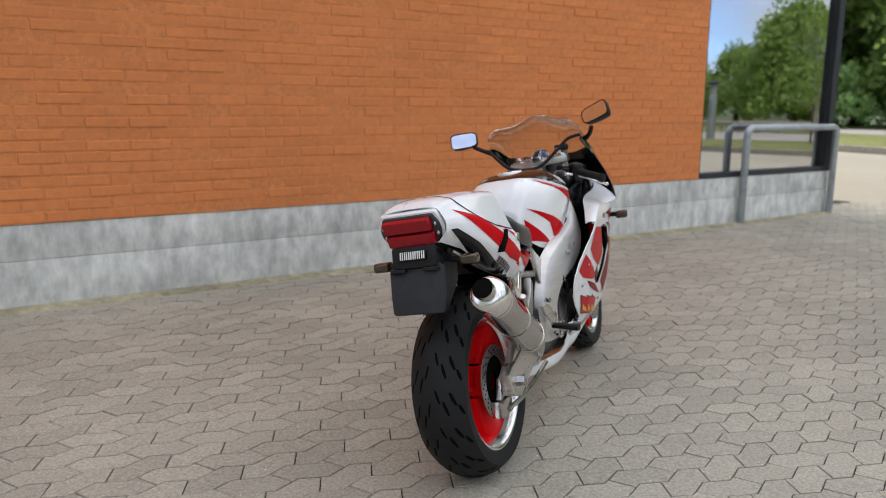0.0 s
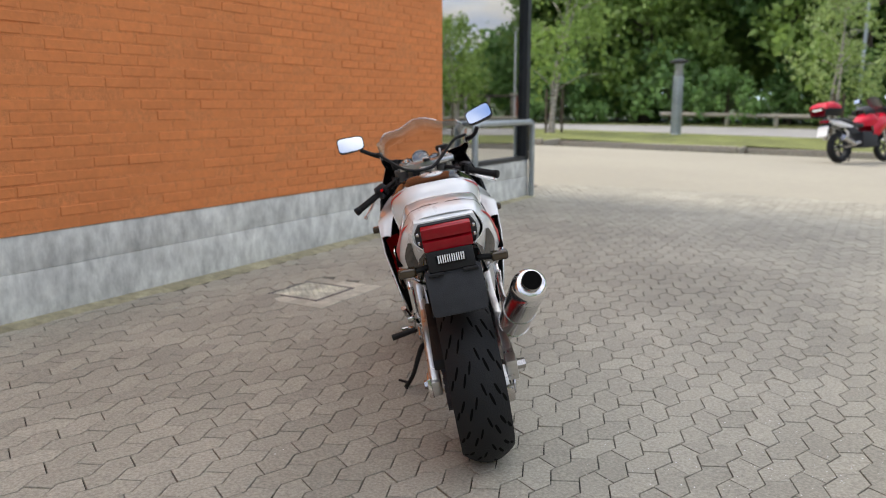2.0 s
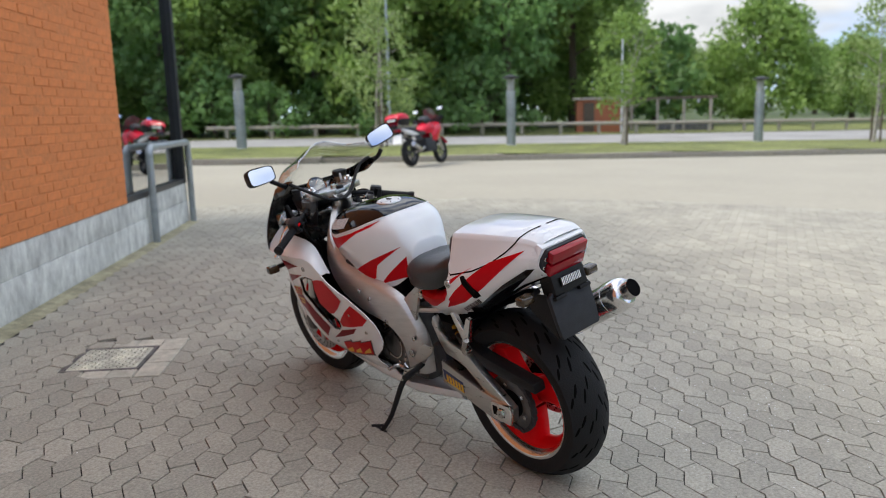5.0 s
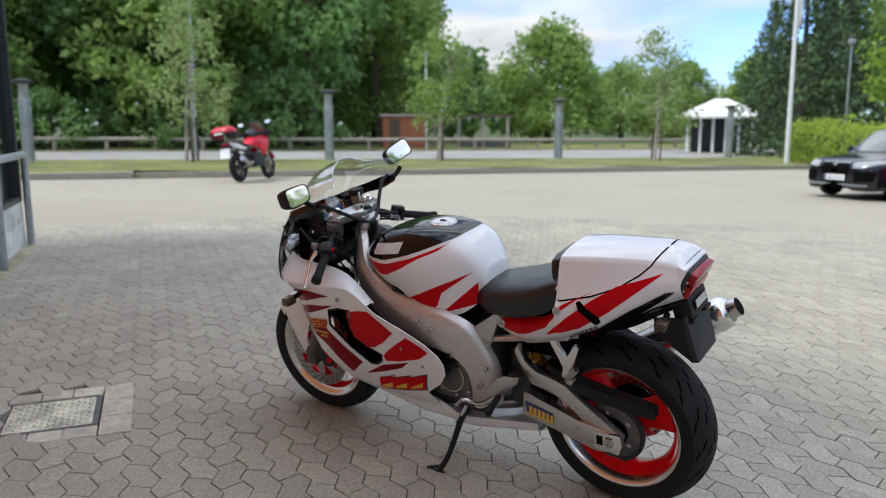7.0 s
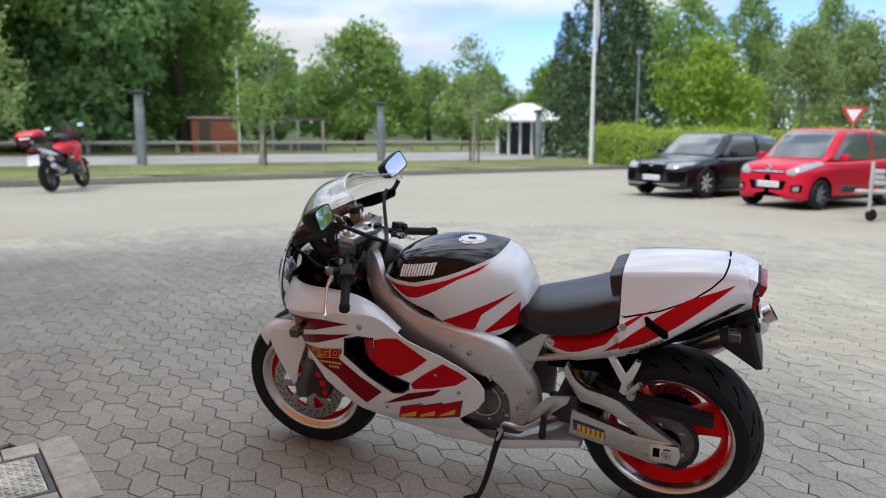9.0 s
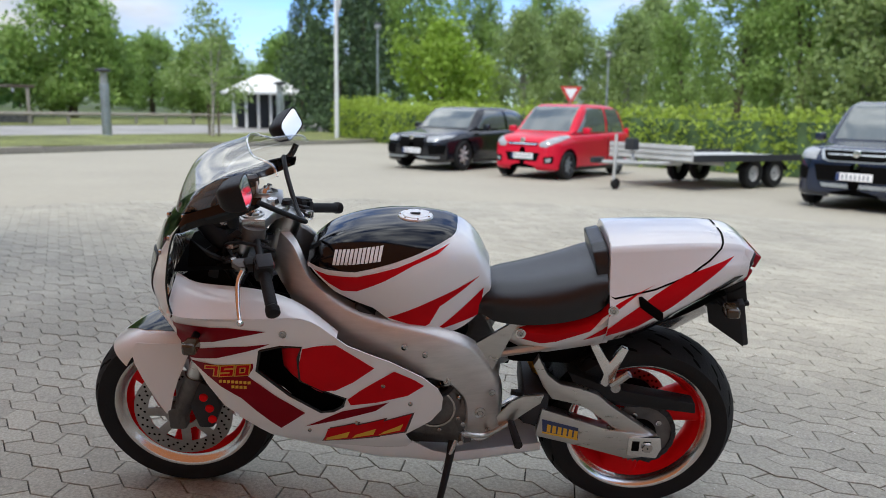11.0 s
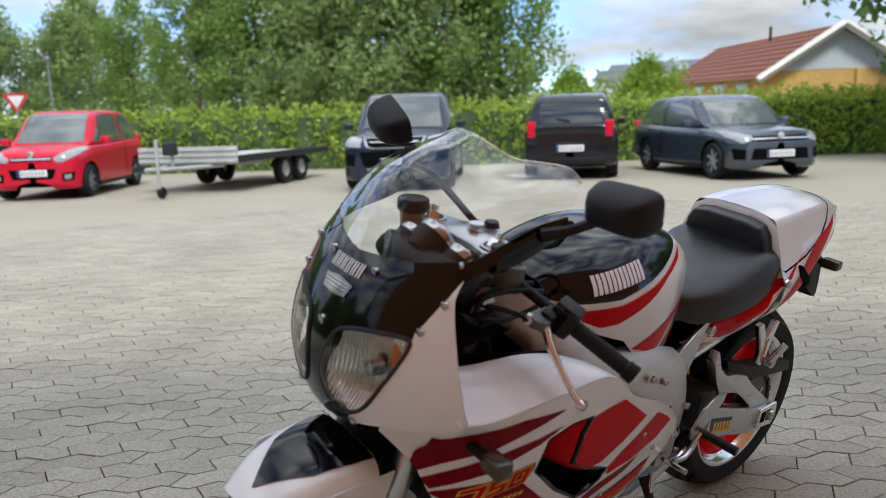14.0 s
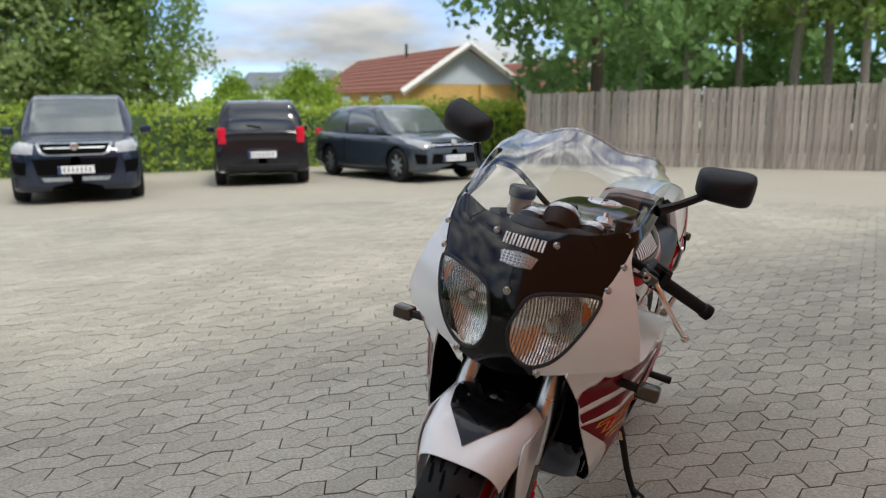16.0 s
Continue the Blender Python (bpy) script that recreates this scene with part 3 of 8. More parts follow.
for s in (1, -1):
    part("brake_disc", moved(disc_bm(0.156, 0.112, 30), front_m @ Matrix.Translation((0, s * 0.072, 0))), M_DISC, front, "drilled steel brake disc")
    part("disc_hole", moved(disc_holes_bm(0.156, 0.112, 24), front_m @ Matrix.Translation((0, s * 0.072, 0))), M_DARK, front)
    part("disc_carrier", moved(lathe([(0.045, -0.003), (0.062, -0.003), (0.062, 0.003), (0.045, 0.003)], 30, wrap=True), front_m @ Matrix.Translation((0, s * 0.072, 0))), M_DISC, front)
    for k in range(8):
        part("carrier_arm", moved(box((0.088, 0, 0), (0.058, 0.006, 0.030), 0.002), front_m @ Matrix.Translation((0, s * 0.072, 0)) @ Matrix.Rotation(2 * math.pi * k / 8, 4, "Y")), M_DISC, front)
part("brake_disc", moved(disc_bm(0.122, 0.086, 24), rear_m @ Matrix.Translation((0, -0.083, 0))), M_DISC, rear, "drilled steel brake disc")
part("disc_hole", moved(disc_holes_bm(0.122, 0.086, 20), rear_m @ Matrix.Translation((0, -0.083, 0))), M_DARK, rear)
part("disc_carrier", moved(lathe([(0.03, -0.078), (0.088, -0.078), (0.088, -0.072), (0.05, -0.05)], 30), rear_m), M_DARK, rear)

# --- drive side: sprocket, chain, swing arm ---
teeth = []
for k in range(44 * 2):
    a = 2 * math.pi * k / 88
    rr = 0.108 if k % 2 else 0.100
    teeth.append((rr * math.cos(a), rr * math.sin(a)))
sp = plate(teeth, 0.096, 0.103)
part("sprocket", moved(sp, rear_m), M_CAST, rear, "worn steel rear sprocket")
part("sprocket_carrier", moved(lathe([(0.02, 0.108), (0.045, 0.108), (0.052, 0.104), (0.052, 0.085)], 32), rear_m), M_DARK, rear)
for k in range(5):
    a = 2 * math.pi * k / 5
    bolt((0.068 * math.cos(a), 0.104, 0.31 + 0.068 * math.sin(a)), 0.009, rear)

link = []
FRONT_S = (0.40, 0.40)
c_up = [np.array([0.0 + 0.104 * math.cos(a), 0.1, 0.31 + 0.104 * math.sin(a)]) for a in np.linspace(-math.pi * 0.62, -math.pi * 1.55, 22)]
c_line1 = [c_up[-1] + (np.array([FRONT_S[0], 0.1, FRONT_S[1] + 0.036]) - c_up[-1]) * f for f in np.linspace(0, 1, 24)]
c_line2 = [c_up[0] + (np.array([FRONT_S[0], 0.1, FRONT_S[1] - 0.036]) - c_up[0]) * f - np.array([0, 0, 0.014 * math.sin(math.pi * f)]) for f in np.linspace(0, 1, 24)]
way = c_line2[::-1] + c_up + c_line1
ch = bmesh.new()
acc, last_p, flip = 0.0, way[0], 0
for p, q in zip(way, way[1:]):
    seg = np.linalg.norm(q - p)
    pos = -acc
    while pos + 0.0159 <= seg:
        pos += 0.0159
        c = p + (q - p) * (pos / seg)
        t = (q - p) / seg
        a = math.atan2(t[2], t[0])
        flip ^= 1
        ch = box(c, (0.021, 0.019 if flip else 0.013, 0.014), 0.0, m=Matrix.Rotation(-a, 4, "Y"), bm=ch)
    acc = seg - pos
part("chain", ch, M_GREYPLASTIC, bike, "dark oiled drive chain", smooth=False)

swing = part("swingarm", plate([(0.312, 0.418), (0.325, 0.320), (0.20, 0.292), (0.04, 0.250), (-0.042, 0.266), (-0.052, 0.322), (-0.02, 0.336), (0.10, 0.352)], 0.118, 0.158, 0.007), M_ALU, bike, "satin aluminium swing arm with an upper brace")
part("swingarm_side", plate([(0.315, 0.437), (0.313, 0.322), (0.20, 0.300), (0.03, 0.245), (-0.045, 0.272), (-0.055, 0.345), (-0.02, 0.362), (0.10, 0.385)], -0.158, -0.118, 0.007), M_ALU, swing)
for s in (1, -1):
    part("upper_brace", plate([(0.330, 0.590), (0.300, 0.530), (0.262, 0.500), (0.200, 0.488), (0.148, 0.470), (0.105, 0.432), (-0.043, 0.330), (-0.020, 0.300), (0.046, 0.318), (0.123, 0.380), (0.178, 0.420), (0.233, 0.438), (0.283, 0.448), (0.312, 0.490), (0.345, 0.560)], *sorted((s * 0.120, s * 0.150)), 0.006), M_ALU, swing)
part("cross_member", box((0.33, 0, 0.41), (0.08, 0.30, 0.12), 0.02), M_GREYPLASTIC, swing)
part("axle_block", plate([(0.045, 0.335), (0.045, 0.27), (-0.045, 0.262), (-0.058, 0.30), (-0.05, 0.338)], 0.150, 0.166, 0.005), M_POLISH, swing, "machined axle adjuster block")
for x in (0.022, -0.012):
    part("adjuster_slot", plate([(x - 0.011, 0.288), (x + 0.011, 0.288), (x + 0.011, 0.322), (x - 0.011, 0.322)], 0.164, 0.1675), M_DARK, swing)
part("axle_nut", moved(lathe([(0.003, 0.178), (0.016, 0.178), (0.018, 0.165)], 6), Matrix.Translation((-0.012, 0, 0.305))), M_STEEL, swing)
part("axle_nut", moved(lathe([(0.003, -0.19), (0.018, -0.19), (0.02, -0.155)], 6), Matrix.Translation((-0.0, 0, 0.31))), M_STEEL, swing)
part("sticker", plate([(0.308, 0.382), (0.197, 0.356), (0.195, 0.312), (0.304, 0.334)], 0.1575, 0.1595), M_BLUE, swing, "dark blue and yellow shock absorber sticker")
for k in range(6):
    x = 0.292 - k * 0.0165
    z = 0.352 - k * 0.0037
    part("sticker_mark", plate([(x, z - 0.012), (x - 0.011, z - 0.0145), (x - 0.012, z + 0.011), (x - 0.001, z + 0.0135)], 0.1595, 0.1602), M_YELLOW, swing)
part("sticker_bar", plate([(0.305, 0.334), (0.196, 0.313), (0.196, 0.319), (0.305, 0.340)], 0.1595, 0.1602), M_YELLOW, swing)
part("brake_caliper", box((-0.035, -0.105, 0.235), (0.09, 0.05, 0.06), 0.012), M_STEEL, swing, "silver rear brake caliper")
part("caliper_bracket", plate([(0.03, 0.33), (-0.03, 0.33), (-0.07, 0.25), (-0.06, 0.20), (0.0, 0.20)], -0.118, -0.098, 0.005), M_ALU, swing)
part("torque_arm", tube([(-0.04, -0.13, 0.225), (0.10, -0.15, 0.235), (0.32, -0.16, 0.27)], 0.008, 8, 10), M_STEEL, swing)
part("chain_guard", plate([(0.24, 0.53), (0.10, 0.478), (-0.15, 0.437), (-0.155, 0.402), (0.02, 0.42), (0.12, 0.44), (0.22, 0.495)], 0.075, 0.128, 0.006), M_PLASTIC, bike, "black plastic chain guard")
part("hugger", grid([[(0.30 * math.cos(a) * 1.06, y, 0.31 + 0.30 * math.sin(a) * 1.10 - 0.5 * y * y) for y in np.linspace(-0.11, 0.11, 9)] for a in np.linspace(0.55, 1.35, 14)]), M_PLASTIC, bike, "black inner rear mudguard")

# --- frame ---
SPAR_TOP = [(1.100, 0.062, 0.912), (1.050, 0.112, 0.886), (0.998, 0.165, 0.812), (0.920, 0.190, 0.757), (0.850, 0.199, 0.722), (0.760, 0.204, 0.696), (0.676, 0.205, 0.680), (0.597, 0.200, 0.658), (0.541, 0.190, 0.632), (0.500, 0.178, 0.590), (0.450, 0.166, 0.500), (0.437, 0.160, 0.420), (0.446, 0.158, 0.310)]
SPAR_LOW = [(1.120, 0.062, 0.800), (1.072, 0.128, 0.765), (1.011, 0.172, 0.695), (0.942, 0.196, 0.640), (0.860, 0.208, 0.596), (0.788, 0.212, 0.571), (0.706, 0.212, 0.547), (0.640, 0.204, 0.530), (0.590, 0.190, 0.506), (0.552, 0.176, 0.460), (0.540, 0.168, 0.420), (0.538, 0.164, 0.365), (0.542, 0.160, 0.305)]


def beam(side):
    """One broad box-section aluminium frame spar, from the head down to the swing arm pivot, with chamfered edges."""
    rows = []
    for t, b in zip(spl(SPAR_TOP, 48), spl(SPAR_LOW, 48)):
        d = (t - b) / np.linalg.norm(t - b)
        o, c = np.array([0, 1.0, 0]), 0.007
        out_t, out_b, in_t, in_b = t - 0.014 * o, b, t - 0.058 * o + 0.010 * d, b - 0.044 * o
        rows.append([out_b + d * c, out_b * 0.5 + out_t * 0.5 + o * 0.003, out_t - d * c * 1.6, out_t - o * c, in_t + o * c, in_t - d * c, in_b + d * c, in_b + o * c, out_b - o * c])
    bm = grid(rows, wrap_v=True, caps=True)
    return bm if side > 0 else mirrored(bm)


frame_ob = part("frame", beam(1), M_SPAR, bike, "satin aluminium twin-spar frame")
part("spar", beam(-1), M_SPAR, frame_ob)
part("head_stock", tube([(1.075, 0, 0.96), (1.155, 0, 0.78)], 0.042, 18), M_ALU, frame_ob)
for s in (1, -1):
    y0, y1 = sorted((s * 0.126, s * 0.140))
    part("subframe_gusset", plate([(0.545, 0.600), (0.415, 0.692), (0.395, 0.690), (0.462, 0.535), (0.50, 0.545)], y0, y1, 0.004), M_ALU, frame_ob)
    part("subframe_rail", tube([(0.48, s * 0.12, 0.575), (0.30, s * 0.115, 0.610), (0.10, s * 0.10, 0.665), (-0.16, s * 0.075, 0.79)], 0.013, 8, 12), M_ALU, frame_ob)
    for x, z, r in ((0.60, 0.52, 0.016), (0.495, 0.40, 0.017), (0.47, 0.34, 0.008), (0.545, 0.36, 0.008), (0.72, 0.640, 0.009), (0.66, 0.615, 0.009), (0.462, 0.47, 0.010)):
        bolt((x, s * np.interp(x, [0.46, 0.50, 0.545, 0.60, 0.66, 0.72], [0.163, 0.165, 0.168, 0.190, 0.209, 0.2135]), z), r, frame_ob, out=s)

# --- engine ---
engine = part("engine", box((0.72, 0, 0.43), (0.34, 0.30, 0.26), 0.03), M_CAST, bike, "grey cast engine block behind the fairing")
part("cylinder_block", box((0.83, 0, 0.60), (0.22, 0.34, 0.22), 0.02, m=Matrix.Rotation(radians(-35), 4, "Y")), M_GREYPLASTIC, engine)
for s in (1, -1):
    part("crank_cover", lathe([(0.0001, s * 0.158), (0.055, s * 0.157), (0.080, s * 0.148), (0.092, s * 0.132), (0.092, s * 0.10)], 36, (0.635, 0, 0.405)), M_CAST, engine)
    part("cover_ring", lathe([(0.060, s * 0.1595), (0.066, s * 0.1595), (0.066, s * 0.150), (0.060, s * 0.150)], 36, (0.635, 0, 0.405), wrap=True), M_STEEL, engine)
    for k in range(7):
        a = 2 * math.pi * k / 7
        bolt((0.635 + 0.082 * math.cos(a), s * 0.150, 0.405 + 0.082 * math.sin(a)), 0.006, engine, out=s)
    part("clutch_cover", lathe([(0.0001, s * 0.150), (0.04, s * 0.149), (0.062, s * 0.140), (0.07, s * 0.11)], 30, (0.53, 0, 0.37)), M_CAST, engine)
    part("gear_linkage", tube([(0.545, s * 0.176, 0.345), (0.500, s * 0.178, 0.315), (0.455, s * 0.175, 0.335)], 0.006, 7, 8), M_STEEL, engine)
    part("side_hose", tube([(0.70, s * 0.165, 0.50), (0.66, s * 0.178, 0.46), (0.60, s * 0.172, 0.475), (0.57, s * 0.16, 0.52)], 0.013, 9, 14), M_PLASTIC, engine)
    for k in range(5):
        part("cooling_fin", box((0.70 + k * 0.004, s * 0.165, 0.50 + k * 0.016), (0.10, 0.03, 0.006), 0.002), M_GREYPLASTIC, engine)
part("sump", box((0.66, 0, 0.28), (0.30, 0.20, 0.10), 0.03), M_CAST, engine)
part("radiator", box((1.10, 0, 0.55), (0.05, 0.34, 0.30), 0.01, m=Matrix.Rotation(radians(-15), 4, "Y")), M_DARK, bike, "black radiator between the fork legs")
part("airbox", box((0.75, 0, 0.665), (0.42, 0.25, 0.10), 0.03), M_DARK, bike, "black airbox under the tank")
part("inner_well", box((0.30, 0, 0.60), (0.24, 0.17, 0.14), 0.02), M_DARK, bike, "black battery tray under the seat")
for s in (1, -1):
    part("hose", tube([(0.62, s * 0.17, 0.56), (0.70, s * 0.185, 0.545), (0.78, s * 0.17, 0.52), (0.80, s * 0.15, 0.44)], 0.011, 8, 14), M_PLASTIC, engine)

# --- rear shock, side stand, footrests ---
shock = part("shock_absorber", tube([(0.40, 0.03, 0.66), (0.30, 0.02, 0.44)], 0.022, 14), M_GOLD, bike, "gold shock absorber with remote reservoir")
part("reservoir", tube([(0.37, 0.105, 0.658), (0.26, 0.115, 0.662)], 0.023, 14), M_GOLD, shock)
coil = [(0.395 - 0.09 * f + 0.0 * f, 0.03 + 0.034 * math.cos(f * 14 * math.pi), 0.63 - 0.17 * f + 0.034 * math.sin(f * 14 * math.pi) * 0.3) for f in np.linspace(0, 1, 90)]
part("spring", tube(coil, 0.006, 6), M_YELLOW, shock)
stand = part("side_stand", tube([(0.575, 0.150, 0.285), (0.585, 0.19, 0.235), (0.612, 0.245, 0.12), (0.640, 0.292, 0.055)], [0.014, 0.012, 0.010, 0.010], 10, 12), M_PLASTIC, bike, "black steel side stand, folded out")
part("stand_foot", box((0.648, 0.298, 0.058), (0.075, 0.035, 0.008), 0.003, m=Matrix.Rotation(radians(-8), 4, "X")), M_PLASTIC, stand)
part("stand_tang", tube([(0.63, 0.275, 0.08), (0.67, 0.315, 0.085)], 0.006, 6), M_PLASTIC, stand)
part("stand_spring", tube([(0.565, 0.165, 0.30), (0.60, 0.20, 0.21)], 0.007, 8), M_STEEL, stand)
for s in (1, -1):
    yy = s * 0.178
    y0, y1 = sorted((yy, yy + s * 0.008))
    hp = part("heel_plate", plate([(0.448, 0.400), (0.405, 0.455), (0.372, 0.476), (0.311, 0.482), (0.320, 0.455), (0.371, 0.412), (0.410, 0.375), (0.440, 0.370)], y0, y1, 0.002), M_ALU, bike, "polished heel guard plate")
    part("footrest", tube([(0.405, s * 0.18, 0.385), (0.385, s * 0.285, 0.375)], [0.011, 0.013], 10), M_PLASTIC, hp, "black rubber footrest")
    part("pedal", tube([(0.41, s * 0.19, 0.385), (0.48, s * 0.20, 0.345), (0.545, s * 0.205, 0.35), (0.55, s * 0.25, 0.35)], 0.008, 8, 12), M_STEEL, hp)
    hanger = part("pillion_hanger", plate([(0.188, 0.642), (0.166, 0.648), (0.128, 0.588), (0.098, 0.642), (0.078, 0.636), (0.104, 0.566), (0.108, 0.538), (0.132, 0.508), (0.150, 0.520), (0.142, 0.552)], *sorted((s * 0.152, s * 0.170)), 0.004), M_POLISH, bike, "polished pillion footrest hanger")
    part("pillion_peg", tube([(0.118, s * 0.185, 0.525), (0.075, s * 0.20, 0.575)], [0.012, 0.010], 8), M_STEEL, hanger)
    part("peg_pivot", lathe([(0.0001, s * 0.012), (0.014, s * 0.012), (0.016, 0), (0.014, -s * 0.012)], 14, (0.108, s * 0.182, 0.520)), M_STEEL, hanger)

# --- fuel tank ---
TANK = [(0.470, [(0, 0.735), (0.025, 0.735), (0.045, 0.732), (0.052, 0.726), (0.052, 0.715), (0.052, 0.700)]),
        (0.480, [(0, 0.815), (0.045, 0.812), (0.075, 0.795), (0.084, 0.770), (0.080, 0.735), (0.075, 0.705)]),
        (0.492, [(0, 0.844), (0.05, 0.842), (0.085, 0.820), (0.095, 0.790), (0.09, 0.750), (0.085, 0.720)]),
        (0.530, [(0, 0.906), (0.07, 0.902), (0.112, 0.875), (0.122, 0.820), (0.118, 0.750), (0.112, 0.685)]),
        (0.59, [(0, 0.946), (0.085, 0.940), (0.142, 0.899), (0.156, 0.820), (0.148, 0.730), (0.134, 0.655)]),
        (0.68, [(0, 0.960), (0.10, 0.953), (0.166, 0.902), (0.186, 0.835), (0.176, 0.740), (0.158, 0.660)]),
        (0.78, [(0, 0.960), (0.11, 0.951), (0.178, 0.896), (0.198, 0.835), (0.186, 0.770), (0.168, 0.700)]),
        (0.88, [(0, 0.946), (0.105, 0.936), (0.168, 0.887), (0.186, 0.835), (0.178, 0.785), (0.165, 0.745)]),
        (0.96, [(0, 0.918), (0.09, 0.910), (0.138, 0.875), (0.152, 0.840), (0.148, 0.810), (0.138, 0.785)]),
        (1.005, [(0, 0.887), (0.07, 0.881), (0.105, 0.859), (0.116, 0.844), (0.114, 0.830), (0.108, 0.818)])]


def tank_bm():
    bm = half_loft(TANK, 44, 30)
    return cut(bm, [(0.45, 0.62), (0.45, 1.1), (1.05, 1.1), (1.05, 0.845), (0.995, 0.838), (0.924, 0.783), (0.812, 0.743), (0.750, 0.690), (0.66, 0.640)]) or bm


def side_only(bm, s):
    bmesh.ops.delete(bm, geom=[f for f in bm.faces if f.calc_center_median()[1] * s < 0.012], context="FACES")
    return bm


SOURCES = {}


def decal(name, source, poly, mat, parent, lift=0.0012, sides=(1, -1), label="", plane="xz"):
    """A painted field: the part of a body surface inside an outline, lying on it."""
    if source not in SOURCES:
        src = source()
        bmesh.ops.recalc_face_normals(src, faces=src.faces)
        SOURCES[source] = bpy.data.meshes.new("surface")
        src.to_mesh(SOURCES[source])
        src.free()
    i, j = {"xz": (0, 2), "yz": (1, 2)}[plane]
    lo_a, hi_a = min(p[0] for p in poly), max(p[0] for p in poly)
    lo_b, hi_b = min(p[1] for p in poly), max(p[1] for p in poly)
    for s in sides:
        bm = bmesh.new()
        bm.from_mesh(SOURCES[source])
        gone = []
        for f in bm.faces:
            a, b = [v.co[i] for v in f.verts], [v.co[j] for v in f.verts]
            if max(a) < lo_a or min(a) > hi_a or max(b) < lo_b or min(b) > hi_b or (plane == "xz" and f.calc_center_median()[1] * s < 0.012):
                gone.append(f)
        bmesh.ops.delete(bm, geom=gone, context="FACES")
        cut(bm, poly, True, plane)
        if not bm.faces:
            bm.free()
            continue
        bm.normal_update()
        c = sum((f.calc_center_median() for f in bm.faces), Vector()) / len(bm.faces)
        nrm = sum((f.normal for f in bm.faces), Vector())
        up = nrm.y * s if plane == "xz" else nrm.x if plane == "yz" else nrm.z
        for v in bm.verts:
            v.co += v.normal * (lift if up > 0 else -lift)
        part(name, bm, mat, parent, label)


part("airbox", box((0.80, 0, 0.735), (0.46, 0.25, 0.16), 0.03), M_DARK, bike, "black airbox under the tank")
tank = part("fuel_tank", thick(tank_bm(), 0.002), M_WHITE, bike, "white fuel tank with a black top and red stripes")
BLACK_TOP = [(1.02, 0.852), (0.95, 0.848), (0.86, 0.855), (0.75, 0.886), (0.66, 0.914), (0.60, 0.935), (0.555, 0.955), (0.535, 1.1), (1.05, 1.1)]
bt = tank_bm()
bmesh.ops.recalc_face_normals(bt, faces=bt.faces)
cut(bt, BLACK_TOP)
bt.normal_update()
upward = 1 if sum(f.normal.z for f in bt.faces) > 0 else -1
part("tank_top", lifted(bt, 0.001 * upward), M_BLACK, tank, "glossy black tank top")
decal("stripe_line", tank_bm, [(1.01, 0.842), (0.94, 0.838), (0.855, 0.846), (0.74, 0.880), (0.60, 0.931), (0.60, 0.936), (0.74, 0.887), (0.86, 0.855), (0.95, 0.848), (1.01, 0.852)], M_PRINT, tank, 0.0022)
decal("stripe", tank_bm, [(0.985, 0.838), (0.94, 0.834), (0.854, 0.842), (0.737, 0.875), (0.60, 0.926), (0.632, 0.904), (0.70, 0.878), (0.776, 0.836), (0.856, 0.797), (0.90, 0.792), (0.94, 0.808)], M_RED, tank)
decal("stripe", tank_bm, [(0.772, 0.712), (0.64, 0.773), (0.512, 0.826), (0.569, 0.786), (0.624, 0.748), (0.652, 0.692), (0.672, 0.679)], M_RED, tank)
decal("stripe", tank_bm, [(0.500, 0.785), (0.510, 0.700), (0.638, 0.664), (0.613, 0.686), (0.554, 0.738)], M_RED, tank)


def letter_blocks(name, source, x0, z0, x1, z1, h, n, mat, parent, sides=(1, -1), gap=0.18, lift=0.003):
    """A maker's mark reduced to a row of plain blocks each of two bars."""
    for k in range(n):
        fa, fb = k / n, (k + 1 - gap) / n
        xa, za, xb, zb = x0 + (x1 - x0) * fa, z0 + (z1 - z0) * fa, x0 + (x1 - x0) * fb, z0 + (z1 - z0) * fb
        lean = -0.14 * h
        for g0, g1 in ((0.0, 0.43), (0.57, 1.0)):
            shape = [(xa + (xb - xa) * g0, za + (zb - za) * g0), (xa + (xb - xa) * g1, za + (zb - za) * g1), (xa + (xb - xa) * g1 + lean, za + (zb - za) * g1 + h), (xa + (xb - xa) * g0 + lean, za + (zb - za) * g0 + h)]
            decal(name, source, shape, mat, parent, lift, sides)


letter_blocks("maker_mark", tank_bm, 0.925, 0.864, 0.785, 0.888, 0.036, 6, M_PRINT, tank, gap=0.12)
cap_c = (0.706, 0, 0.9575)
cap = part("filler_cap", lathe([(0.0001, 0.010), (0.036, 0.010), (0.038, 0.007), (0.041, 0.009), (0.049, 0.008), (0.052, 0.004), (0.052, -0.01)], 40, cap_c, "z"), M_CAP, tank, "polished filler cap with lock")
part("cap_lock", moved(plate([(-0.014, -0.006), (0.010, -0.006), (0.016, 0), (0.010, 0.006), (-0.014, 0.006)], 0.010, 0.0135, 0.001, "xy"), Matrix.Translation(cap_c)), M_GREYPLASTIC, cap)
for k in range(7):
    a = 2 * math.pi * k / 7
    bolt((cap_c[0] + 0.045 * math.cos(a), 0.045 * math.sin(a), cap_c[2] + 0.0065), 0.0028, cap, "z")

